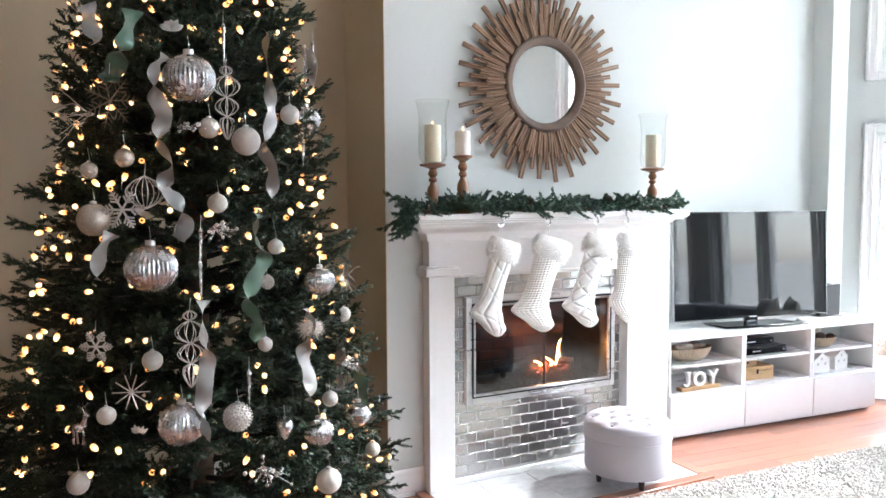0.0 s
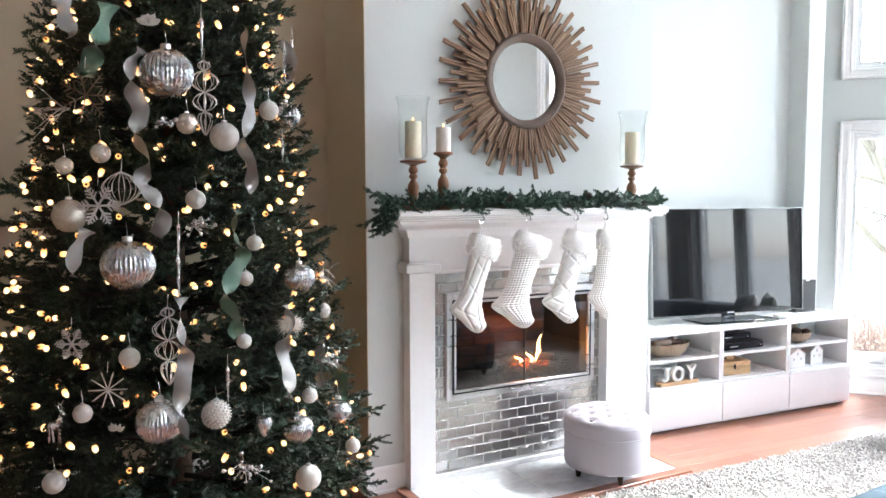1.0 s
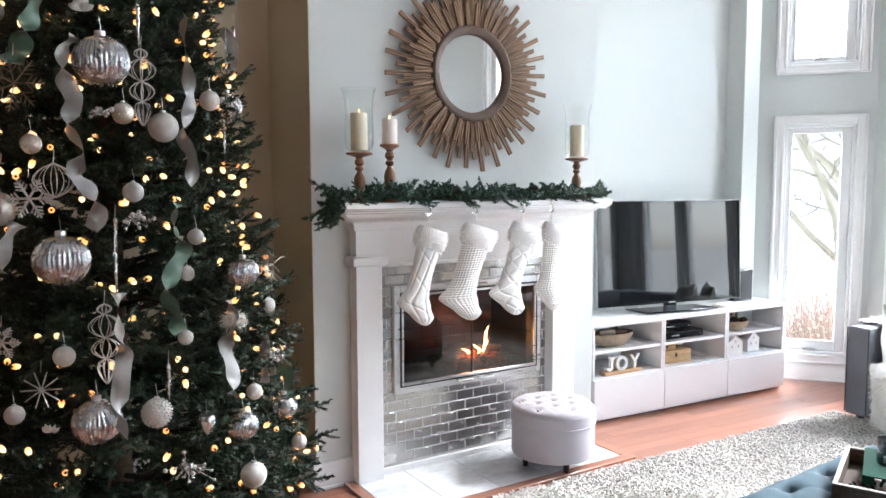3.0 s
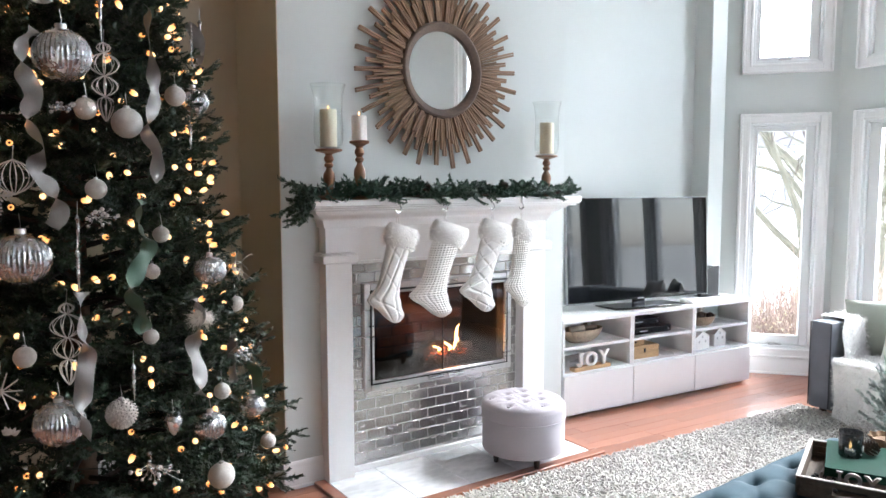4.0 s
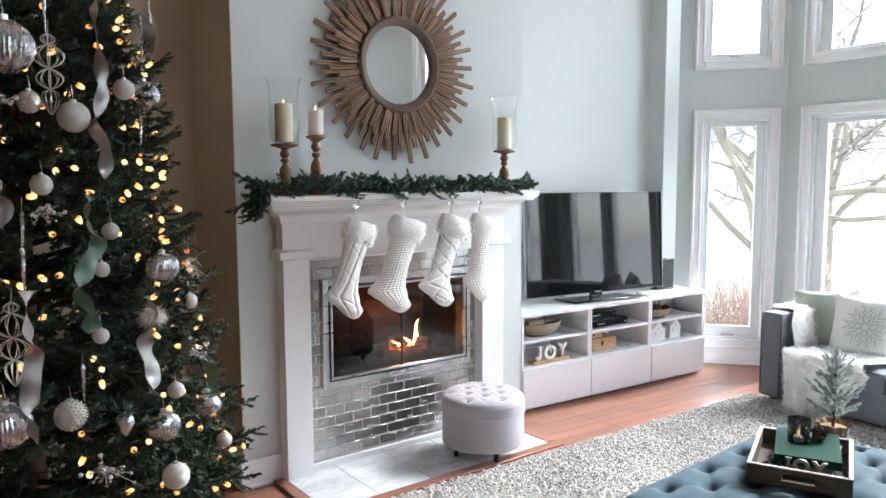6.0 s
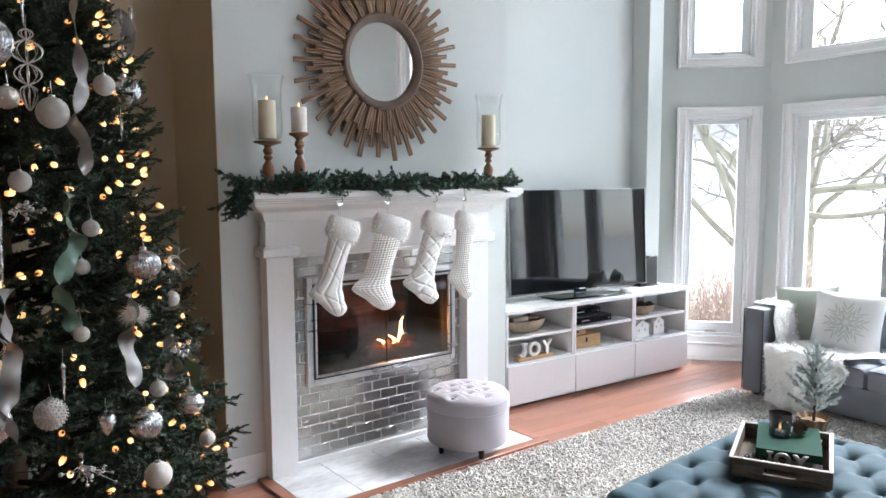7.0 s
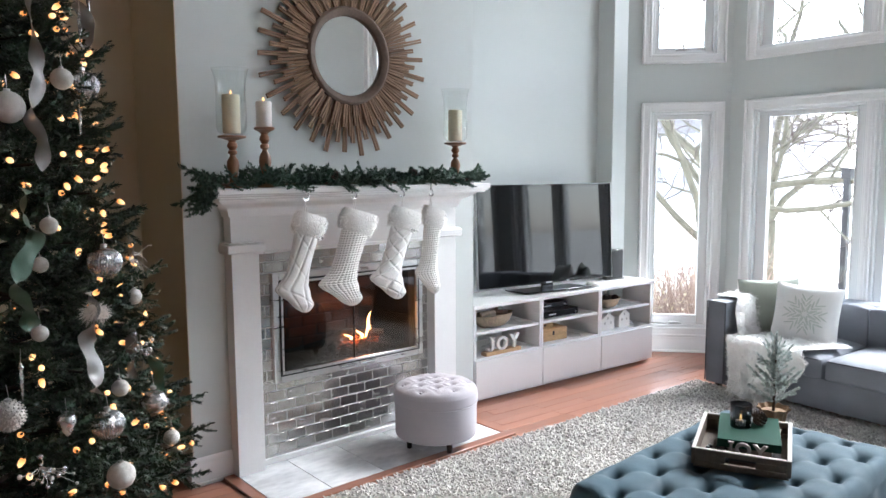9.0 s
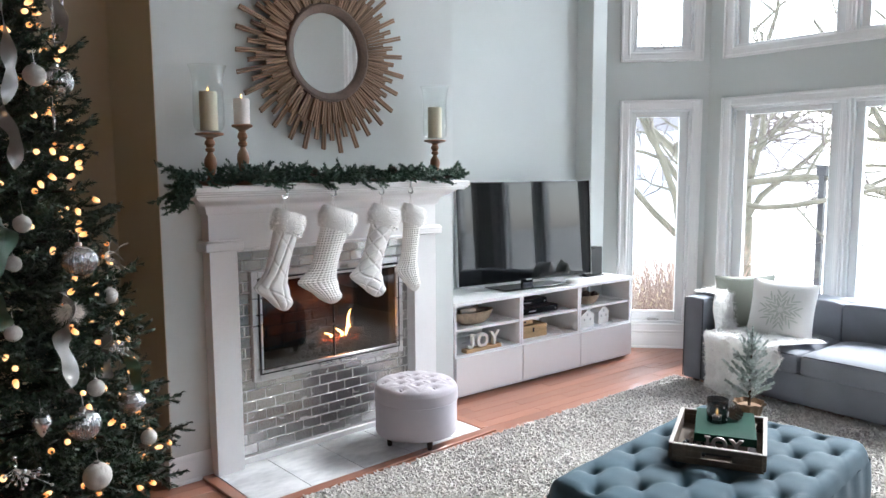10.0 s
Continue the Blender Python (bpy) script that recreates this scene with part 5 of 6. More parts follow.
def candle(x, y, z, r, h, ma, label, lit):
    t = thing("pillar_candle", TURN @ pose(x, y, z), label, "candle", "candles on the mantel")
    part("wax", Geo().lathe([(r - 0.003, 0.0), (r, 0.004), (r, h - 0.006), (r - 0.002, h), (r - 0.008, h - 0.002), (r * 0.4, h - 0.008), (0.004, h - 0.010)], (0, 0, 0), 36), ma, t)
    part("wick", Geo().tube([(0, 0, h - 0.012), (0.001, 0, h + 0.008)], 0.0012, 6), WICK, t)
    if lit:
        part("flame", Geo().lathe([(0.001, h + 0.001), (0.0045, h + 0.007), (0.0036, h + 0.013), (0.0006, h + 0.022)], (0, 0, 0), 10), FLICKER, t)


def hurricane(x, y, z):
    t = thing("hurricane_glass", TURN @ pose(x, y, z), "clear flared hurricane glass round a candle", "glass", "hurricane glasses on the mantel")
    prof = [(0.030, 0.002), (0.052, 0.006), (0.064, 0.020), (0.070, 0.045), (0.070, 0.09), (0.067, 0.18), (0.069, 0.24), (0.078, 0.285), (0.084, 0.298)]
    g = Geo().lathe([*prof, *[(r - 0.0025, zz + 0.002) for r, zz in reversed(prof)]], (0, 0, 0), 40)
    part("bowl", g, HURRICANE, t).visible_shadow = False
    part("rim", Geo().tube([(0.083 * math.cos(a), 0.083 * math.sin(a), 0.299) for a in [k * math.pi / 20 for k in range(41)]], 0.0014, 5), HURRICANE, t).visible_shadow = False


for x, y, z in ((1.552, 2.775, 1.664), (2.917, 2.775, 1.660)):
    holder(x, y, z - 1.424, 0.062)
    hurricane(x, y, z)
    candle(x, y, z + 0.009, 0.040, 0.175, WAX, "ivory pillar candle inside a hurricane glass", x < 2)
holder(1.704, 2.755, 0.282, 0.046)
candle(1.704, 2.755, 1.706, 0.037, 0.118, WHITEWAX, "white pillar candle burning on a wooden holder", True)

# ---- fir garland along the shelf ----
garland = thing("fir_garland", TURN @ pose(2.2, 2.74, 1.424), "green fir garland with pine cones lying along the mantel", "garland")
GFIR = material("grey-green fir needles", (0.045, 0.092, 0.056), 0.55, vary=0.3, scale=6, fine=40, bump=0, island=0.4, second=(0.022, 0.05, 0.036))
rng = random.Random(14)
small = [bough(rng, ln, 0.012, 1.15) for ln in (0.15, 0.18, 0.13)]
poses = []


def sprig(x, y, z, turn, up, roll, sc):
    poses.append((rng.randrange(3), Matrix.Translation((x - 2.2, y - 2.74, z - 1.424)) @ Matrix.Rotation(turn, 4, "Z") @ Matrix.Rotation(-up, 4, "Y") @ Matrix.Rotation(roll, 4, "X") @ Matrix.Scale(sc, 4)))


x = 1.50
while x < 2.98:  # clumps along the shelf with thin places between
    for k in range(rng.choice((6, 8, 11))):
        sprig(x + rng.gauss(0, 0.03), 2.725 + rng.gauss(0, 0.022), 1.44 + rng.uniform(0, 0.022), rng.choice((0, math.pi)) + rng.gauss(0, 0.5), rng.uniform(0.0, 0.38), rng.uniform(-0.9, 0.9), rng.uniform(0.75, 1.1))
    for k in range(rng.choice((0, 1, 2))):  # tips that stand up
        sprig(x + rng.gauss(0, 0.03), 2.72 + rng.gauss(0, 0.02), 1.445, rng.uniform(0, 6.28), rng.uniform(0.5, 1.0), rng.uniform(-1, 1), rng.uniform(0.5, 0.66))
    for k in range(rng.choice((0, 1, 1, 2, 2))):  # tips that hang over the front edge
        sprig(x + rng.gauss(0, 0.03), 2.69, 1.462, -math.pi / 2 + rng.gauss(0, 0.4), -rng.uniform(0.25, 0.7), rng.uniform(-0.5, 0.5), rng.uniform(0.5, 0.75))
    x += rng.uniform(0.055, 0.095)
for k in range(42):  # the end that droops past the shelf
    u = rng.random()
    sprig(1.475 - 0.075 * u + rng.gauss(0, 0.01), 2.70 + rng.gauss(0, 0.02), 1.46 - 0.075 * u ** 1.5, math.pi + rng.gauss(0, 0.4), -0.15 - 0.75 * u + rng.gauss(0, 0.15), rng.uniform(-0.8, 0.8), rng.uniform(0.6, 0.85))
scatter("foliage", small, poses, GFIR, garland, "soft fir sprays")
part("core", Geo().tube([(-0.82, -0.03, -0.06), (-0.78, 0, 0.025), *[(-0.7 + 0.2 * k, 0.01 * math.sin(k), 0.015) for k in range(8)], (0.76, 0, 0.012)], 0.007, 6), BARK, garland)
CONE = material("brown pine cone scales", (0.075, 0.045, 0.03), 0.8, vary=0.35, scale=30, bump=0.3)


def cone(name, at, r, parent):
    g = Geo()
    for i in range(60):
        t = i / 60
        a = i * 2.39996
        rr = r * math.sin(math.pi * (0.12 + 0.8 * t)) ** 0.8
        p = Vector((rr * math.cos(a), rr * math.sin(a), r * 2.0 * (t - 0.5)))
        m = Matrix.Translation(p) @ Matrix.Rotation(a, 4, "Z") @ Matrix.Rotation(-0.5, 4, "Y")
        g.add([(-r * 0.3, -r * 0.22, 0), (-r * 0.3, r * 0.22, 0), (r * 0.32, r * 0.26, 0.0), (r * 0.32, -r * 0.26, 0), (r * 0.36, 0, r * 0.09), (0, 0, r * 0.10)], [(0, 3, 5), (3, 4, 5), (4, 2, 5), (2, 1, 5), (1, 0, 5), (0, 1, 2, 3), (3, 2, 4)], m)
    return part(name, g, CONE, parent, "brown pine cone", at=at, smooth=False)


for x, z in ((1.78, 0.062), (2.06, 0.055), (2.56, 0.060), (2.97, 0.03)):
    cone("pine_cone", pose(x - 2.2, -0.02, z, 70, 20, 40), 0.021, garland)

# ---- stockings on chrome hooks ----
TUFT = material("bright white fur hairs", (0.93, 0.92, 0.90), 0.9, vary=0.05, bump=0, sheen=0.3)
PLUSH = material("white plush", (0.80, 0.79, 0.77), 0.95, vary=0.06, scale=14, fine=300, bump=0.4, sheen=0.3, spec=0.2)
KNIT = material("white chunky knit", (0.80, 0.79, 0.76), 0.95, vary=0.05, scale=20, fine=420, bump=0.5, dist=0.001, sheen=0.2, spec=0.2)


def stocking(x, label, lean, wide, thick, ma, relief, bells, seed, turn=0.0, ztop=1.296):
    """Hangs from its hook: a plush cuff, a leg that leans, a heel and a toe."""
    t = thing("christmas_stocking", TURN @ pose(x, 2.622, ztop, 0, 0, turn), label, "stocking", "stockings on the mantel")
    H = 0.47
    hang = -0.032 * wide

    def spine(s):
        px = -lean * min(s, 0.74) / 0.74 * 0.26 + (0.062 * (s - 0.72) / 0.28 * wide if s > 0.72 else 0)
        return Vector((px, 0, -H * s))

    def half(s):
        base = 0.070 - 0.010 * min(1, s / 0.45)
        base += 0.016 * math.exp(-((s - 0.74) / 0.09) ** 2)
        if s > 0.80:
            base *= 1 - 0.30 * (s - 0.80) / 0.20
        if s > 0.89:
            base *= math.sqrt(max(0.0, 1 - ((s - 0.89) / 0.11) ** 2)) * 0.98 + 0.02
        return base * wide

    def body(u, v):
        s = 0.13 + 0.87 * v
        a = 2 * math.pi * u
        c, h = spine(s), half(s)
        d = min(thick, h * 0.75) * (0.9 if s < 0.89 else 0.9 * math.sqrt(max(0.0, 1 - ((s - 0.89) / 0.11) ** 2)) + 0.02)
        heel = -0.026 * wide * math.exp(-((s - 0.74) / 0.10) ** 2) if math.cos(a) < 0 else 0.012 * wide * math.exp(-((s - 0.92) / 0.06) ** 2)
        k = 1 + relief(u, s)
        return (c.x + h * math.cos(a) * k + heel * abs(math.cos(a)), d * math.sin(a) * (1 + 2.4 * relief(u, s)), c.z)
    part("body", Geo().grid(body, 120, 130, wrap=True), ma, t)

    def cuff(u, v):
        s = 0.0 + 0.22 * v
        a = 2 * math.pi * u
        c, h = spine(s), half(s) * 1.12 + 0.014 * math.sin(math.pi * v) + 0.004 * noise.noise((u * 14, v * 5, seed))
        return (c.x + h * math.cos(a), (thick + 0.010) * math.sin(a) * (0.75 + 0.25 * math.sin(math.pi * v)), c.z - 0.024 * wide * math.cos(a))
    cf = part("cuff", Geo().grid(cuff, 56, 18, wrap=True), PLUSH, t, "fluffy white cuff")
    rg = random.Random(seed)
    g = Geo()
    for _ in range(1300):
        u, v = rg.random(), rg.uniform(0.0, 1.0)
        p = Vector(cuff(u, v))
        a = 2 * math.pi * u
        d = Vector((math.cos(a), math.sin(a), rg.gauss(-0.1, 0.5))).normalized()
        sd = d.orthogonal().normalized() * 0.0011
        e = d * rg.uniform(0.007, 0.016) + Vector((rg.gauss(0, 0.004), rg.gauss(0, 0.004), rg.gauss(-0.002, 0.004)))
        g.add([p - sd, p + sd, p + e], [(0, 1, 2)])
    tagged(part("fur", g, TUFT, cf, smooth=False, fix=False), kind="stuff")
    part("loop", Geo().tube([(hang - 0.008, 0, -0.01), (hang - 0.005, 0, 0.03), (hang, 0, 0.060), (hang + 0.005, 0, 0.03), (hang + 0.008, 0, -0.01)], 0.0022, 6), PLUSH, t)
    if bells:
        for i in range(3):
            c = spine(0.2)
            part("bell", Geo().ball((c.x + 0.018 + 0.018 * i * wide, -thick - 0.014, c.z - 0.004 - 0.008 * i), 0.0062, 10), CHROME, t, "tiny silver bell")


def quilt(u, s):
    """Narrow stitched grooves in diamonds."""
    a, b = (s * 6.5 + u * 4) % 1, (s * 6.5 - u * 4) % 1
    return -0.085 * math.exp(-(min(a, 1 - a, b, 1 - b) / 0.085) ** 2) + 0.02


def ribbed(u, s):
    """Quilting that runs in long slanting channels."""
    a, b = (s * 1.6 + u * 7) % 1, (s * 4.0 - u * 3) % 1
    return -0.085 * math.exp(-(min(a, 1 - a) / 0.11) ** 2) - 0.04 * math.exp(-(min(b, 1 - b) / 0.06) ** 2) + 0.02


def waffle(u, s):
    """Rows of knitted knots."""
    return 0.075 * (abs(math.sin(math.pi * u * 26)) * abs(math.sin(math.pi * s * 40))) ** 0.7 - 0.02


stocking(1.868, "white plush cable-knit stocking with bells on the mantel", 0.40, 0.98, 0.036, PLUSH, ribbed, True, 1)
stocking(2.150, "white waffle-knit stocking with a fluffy cuff", 0.50, 1.20, 0.042, KNIT, waffle, False, 2)
stocking(2.445, "white quilted plush stocking with bells on the cuff", 0.52, 1.10, 0.038, PLUSH, quilt, True, 3)
stocking(2.630, "white chunky-knit stocking hanging turned sideways", 0.20, 0.84, 0.032, KNIT, waffle, False, 4)
for x in (1.840, 2.112, 2.410, 2.608):
    t = thing("stocking_hook", TURN @ pose(x, 2.66, 1.424), "chrome stocking hook clipped over the mantel edge", "hook", "hooks on the mantel")
    part("clip", Geo().box(0.020, -0.004, -0.030, 0.034, -0.0005, 0.003, 0.001).box(0.020, -0.003, 0.0005, 0.034, 0.07, 0.0035, 0.001), CHROME, t)
    part("hook", Geo().tube([(0.027, -0.004, -0.022), (0.030, -0.012, -0.040), (0.024, -0.022, -0.054), (0.008, -0.032, -0.060), (-0.004, -0.036, -0.062), (-0.012, -0.037, -0.056), (-0.014, -0.037, -0.048)], 0.0042, 8), CHROME, t)


# ---- things in and on the media cabinets ----
BOWLWOOD = material("grey-brown carved wood", (0.30, 0.235, 0.165), 0.75, vary=0.35, scale=10, fine=60, bump=0.4, dist=0.002, stretch=(1, 4, 1))
PINE = material("pale pine wood", (0.52, 0.34, 0.17), 0.6, vary=0.25, scale=6, fine=40, bump=0.2, stretch=(1, 6, 6))
TWIG = material("birch twig", (0.16, 0.10, 0.07), 0.8, vary=0.4, scale=30, bump=0.4)
CERAMIC = material("matt white ceramic", (0.78, 0.77, 0.74), 0.5, vary=0.04, bump=0.06)
Z_MID, Z_LOW = 0.458, 0.290


def dough_bowl(x, y, z, a, b, h, label, seed):
    t = thing("wooden_bowl", pose(x, y, z, 0, 0, 4), label, "bowl")
    prof = [(0.35, 0.0), (0.6, 0.06), (0.82, 0.35), (0.95, 0.75), (1.0, 1.0), (0.93, 0.98), (0.86, 0.72), (0.70, 0.34), (0.4, 0.16), (0.05, 0.12)]
    g = Geo().lathe([(r, q) for r, q in prof], (0, 0, 0), 40, Matrix.Diagonal((a, b, h, 1)))
    part("bowl", g, BOWLWOOD, t)
    return t


def stick_thing(x, y, z, dx, dy, dz, r, ma, label, ends=None):
    t = thing("birch_stick", pose(x, y, z), label, "stick")
    part("bark", Geo().tube([(-dx, -dy, -dz), (0, 0, 0.002), (dx, dy, dz)], [r, r * 1.04, r * 0.96], 12), ma, t)
    for s in (-1, 1):
        d = Vector((dx, dy, dz)) * s
        n = d.normalized()
        part("cut_end", Geo().tube([d, d + n * 0.0012], r * 0.9, 12), PINE, t, "pale cut end")


dough_bowl(3.452, 3.16, Z_MID, 0.178, 0.085, 0.088, "shallow carved wooden dough bowl with birch logs", 1)
stick_thing(3.405, 3.15, Z_MID + 0.088, 0.045, -0.02, 0.006, 0.020, material("pale birch bark", (0.55, 0.48, 0.40), 0.8, vary=0.3), "short pale birch log in the bowl")
stick_thing(3.50, 3.165, Z_MID + 0.084, 0.085, 0.01, -0.004, 0.016, TWIG, "dark brown log lying in the bowl")
stick_thing(3.47, 3.19, Z_MID + 0.094, 0.06, 0.012, 0.01, 0.010, TWIG, "thin dark stick lying in the bowl")
dough_bowl(4.575, 3.15, Z_MID, 0.125, 0.095, 0.075, "round woven brown basket bowl on the shelf", 2)
for k, (dx, dy, sx) in enumerate(((0.06, 0.0, -0.03), (0.05, 0.03, 0.02), (0.04, -0.03, 0.04), (0.05, 0.02, 0.0))):
    cone_t = thing("pine_cone", pose(4.575 + sx, 3.13 + dy, Z_MID + 0.072, 60 + 20 * k, 0, 50 * k), "brown pine cone lying in the basket", "pine cone", "cones in the basket")
    cone("scales", Matrix.Identity(4), 0.022, cone_t)
stick_thing(4.59, 3.17, Z_MID + 0.095, 0.004, 0.0, 0.045, 0.012, bpy.data.materials["pale birch bark"], "pale birch stick standing in the basket")

# wooden letters on a block
joy = thing("joy_letters", pose(3.475, 3.085, Z_LOW, 0, 0, 2), "white standing letters spelling JOY on a wooden block", "letters")
part("block", Geo().box(-0.165, -0.028, 0, 0.150, 0.028, 0.024, 0.002), PINE, joy, "pale wooden block")


def letters(word, size, depth, ma, parent, at, gap, name="letter"):
    """Raised letters as meshes, each an object of its own."""
    x = 0.0
    for ch in word:
        if ch == "J":  # a J that stands on its hook
            s = size
            arc = lambda r, a, b: [(s * (0.23 + r * math.cos(math.radians(a + (b - a) * i / 12))), s * (0.23 + r * math.sin(math.radians(a + (b - a) * i / 12)))) for i in range(13)]
            outline = [(0.34 * s - 0.10 * s, 0.73 * s), (0.24 * s, 0.64 * s), (0.33 * s, 0.64 * s), *arc(0.10, 0, -165), *arc(0.23, -165, 0), (0.46 * s, 0.64 * s), (0.54 * s, 0.64 * s), (0.54 * s, 0.73 * s)]
            ob = part(name, Geo().prism(outline, "z", -depth, depth), ma, parent, at=at @ Matrix.Translation((x, 0, 0)), smooth=False)
            x += 0.54 * s + gap
            continue
        cu = bpy.data.curves.new("letter", "FONT")
        cu.body, cu.size, cu.extrude, cu.bevel_depth, cu.offset = ch, size, depth, 0.0012, size * 0.022
        tmp = new("letter", cu)
        dg = bpy.context.evaluated_depsgraph_get()
        me = bpy.data.meshes.new_from_object(tmp.evaluated_get(dg))
        xs = [v.co.x for v in me.vertices]
        bpy.data.objects.remove(tmp)
        me.materials.clear()
        me.materials.append(ma)
        ob = new(name, me)
        ob.parent = parent
        ob.matrix_basis = at @ Matrix.Translation((x - min(xs), 0, 0)) @ Matrix.Translation((0, 0, 0))
        x += max(xs) - min(xs) + gap


letters("JOY", 0.125, 0.012, CERAMIC, joy, pose(-0.145, -0.004, 0.0255, 90, 0, 0), 0.016)

# receivers
for x0, x1, y0, z0, h in ((3.858, 4.215, 3.10, Z_MID, 0.052), (3.87, 4.165, 3.16, Z_MID + 0.0525, 0.046)):
    t = thing("media_receiver", pose((x0 + x1) / 2, y0, z0), "black cable receiver box on the cabinet shelf", "receiver", "receivers in the cabinet")
    w = (x1 - x0) / 2
    part("case", Geo().box(-w, 0, 0.005, w, 0.22, h, 0.003), BLACK, t)
    part("front_panel", Geo().box(-w + 0.003, -0.004, 0.008, w - 0.003, 0.001, h - 0.003, 0.0015), GLOSSBLACK, t)
    for i in range(4):
        part("foot", Geo().lathe([(0.008, 0), (0.008, 0.006)], ((-w + 0.02) * (1 if i % 2 else -1), 0.02 + 0.17 * (i // 2), 0), 8), BLACK, t)
    part("display", Geo().box(-w + 0.06, -0.0055, h * 0.45, -w + 0.13, -0.0035, h * 0.62, 0), SILVER, t, "small grey display bars")
    part("knob", Geo().lathe([(0.006, 0), (0.006, 0.006)], (0, 0, 0), 12, pose(w - 0.03, -0.004, h * 0.5, 90)), SILVER, t)

# pine boxes
for x0, x1, y0, z0, h, dp in ((3.85, 4.115, 3.115, Z_LOW, 0.088, 0.15), (3.852, 4.01, 3.15, Z_LOW + 0.0885, 0.034, 0.10)):
    t = thing("wooden_box", pose((x0 + x1) / 2, y0, z0, 0, 0, -3), "small pale pine box with a metal clasp", "box", "pine boxes in the cabinet")
    w = (x1 - x0) / 2
    part("body", Geo().box(-w, 0, 0, w, dp, h * 0.66, 0.002), PINE, t)
    part("lid", Geo().box(-w - 0.001, -0.001, h * 0.68, w + 0.001, dp + 0.001, h, 0.003), PINE, t)
    part("clasp", Geo().box(-0.008, -0.004, h * 0.45, 0.008, 0.0, h * 0.80, 0.001), BLACK, t, "dark metal clasp")

# little houses
for x, y, w, d, h, label in ((4.545, 3.10, 0.074, 0.08, 0.136, "small white ceramic house with a pitched roof"), (4.745, 3.11, 0.060, 0.08, 0.146, "tall white ceramic house with a chimney"), (4.436, 3.13, 0.024, 0.07, 0.125, "slim white ceramic house at the shelf end")):
    t = thing("ceramic_house", pose(x, y, Z_LOW), label, "house ornament", "ceramic houses")
    part("wall", Geo().prism([(-w, 0), (w, 0), (w, h * 0.62), (0, h * 0.93), (-w, h * 0.62)], "y", 0, d), CERAMIC, t)
    for s in (-1, 1):
        part("roof", Geo().prism([(0, h * 0.93), (s * (w + 0.006), h * 0.60), (s * (w + 0.006), h * 0.60 + 0.005), (0, h * 0.93 + 0.006)], "y", -0.004, d + 0.004), CERAMIC, t)
    # window holes are raised boxes, their shade put in as grey
    hole = material("house window shade", (0.5, 0.49, 0.47), 0.8) if x == 4.545 else bpy.data.materials["house window shade"]
    for i, (u, v) in enumerate(((-0.45, 0.42), (0.45, 0.42), (0.0, 0.68))):
        part("window", Geo().box(u * w - 0.007, -0.0015, v * h - 0.009, u * w + 0.007, 0.001, v * h + 0.009, 0.0005).box(u * w - 0.001, -0.0025, v * h - 0.009, u * w + 0.001, 0, v * h + 0.009, 0), hole, t)
    part("chimney", Geo().box(w * 0.45, d * 0.4, h * 0.7, w * 0.45 + 0.012, d * 0.4 + 0.012, h * 0.98, 0.001), CERAMIC, t)

# modem and a white puck beside the television
t = thing("internet_modem", pose(4.80, 3.27, 0.641, 0, 0, -8), "black upright internet modem beside the television", "modem")
part("case", Geo().box(-0.10, -0.024, 0.004, 0.075, 0.024, 0.235, 0.006).box(-0.11, -0.04, 0, 0.085, 0.04, 0.006, 0.002), BLACK, t)
for k in range(7):
    part("light", Geo().box(0.0752, -0.006, 0.05 + 0.022 * k, 0.0765, 0.004, 0.060 + 0.022 * k, 0), SILVER, t)
t = thing("smart_puck", pose(4.40, 3.12, 0.641), "small round white device on the cabinet top", "device")
part("body", Geo().lathe([(0.05, 0.0), (0.055, 0.006), (0.054, 0.022), (0.045, 0.03), (0.01, 0.031)], (0, 0, 0), 32), CERAMIC, t)


# ---- pillows and throw on the sofa ----
SAGE = material("sage green linen", (0.34, 0.37, 0.32), 0.9, vary=0.08, scale=6, fine=400, bump=0.4)
IVORY = material("ivory linen", (0.74, 0.735, 0.72), 0.9, vary=0.05, scale=6, fine=400, bump=0.4)
PALEGREEN = material("pale grey-green embroidery", (0.52, 0.55, 0.51), 0.85, vary=0.12, scale=30, fine=300, bump=0.5)


def pillow(name, at, s, thick, ma, label):
    t = thing(name, at, label, "pillow", "pillows on the sofa")

    def fn(side):
        def f(u, v):
            x, z = u * 2 - 1, v * 2 - 1
            pinch = 1 - 0.06 * (1 - x * x) * (z * z) - 0.06 * (1 - z * z) * (x * x)
            d = thick * (max(0, 1 - x ** 4) * max(0, 1 - z ** 4)) ** 0.6 * (1 + 0.05 * math.sin(5 * x + 3 * z))
            return (x * s * pinch, side * d, s + z * s * pinch)
        return f
    part("cover", Geo().grid(fn(-1), 24, 24).grid(fn(1), 24, 24), ma, t)
    return t, fn(-1)


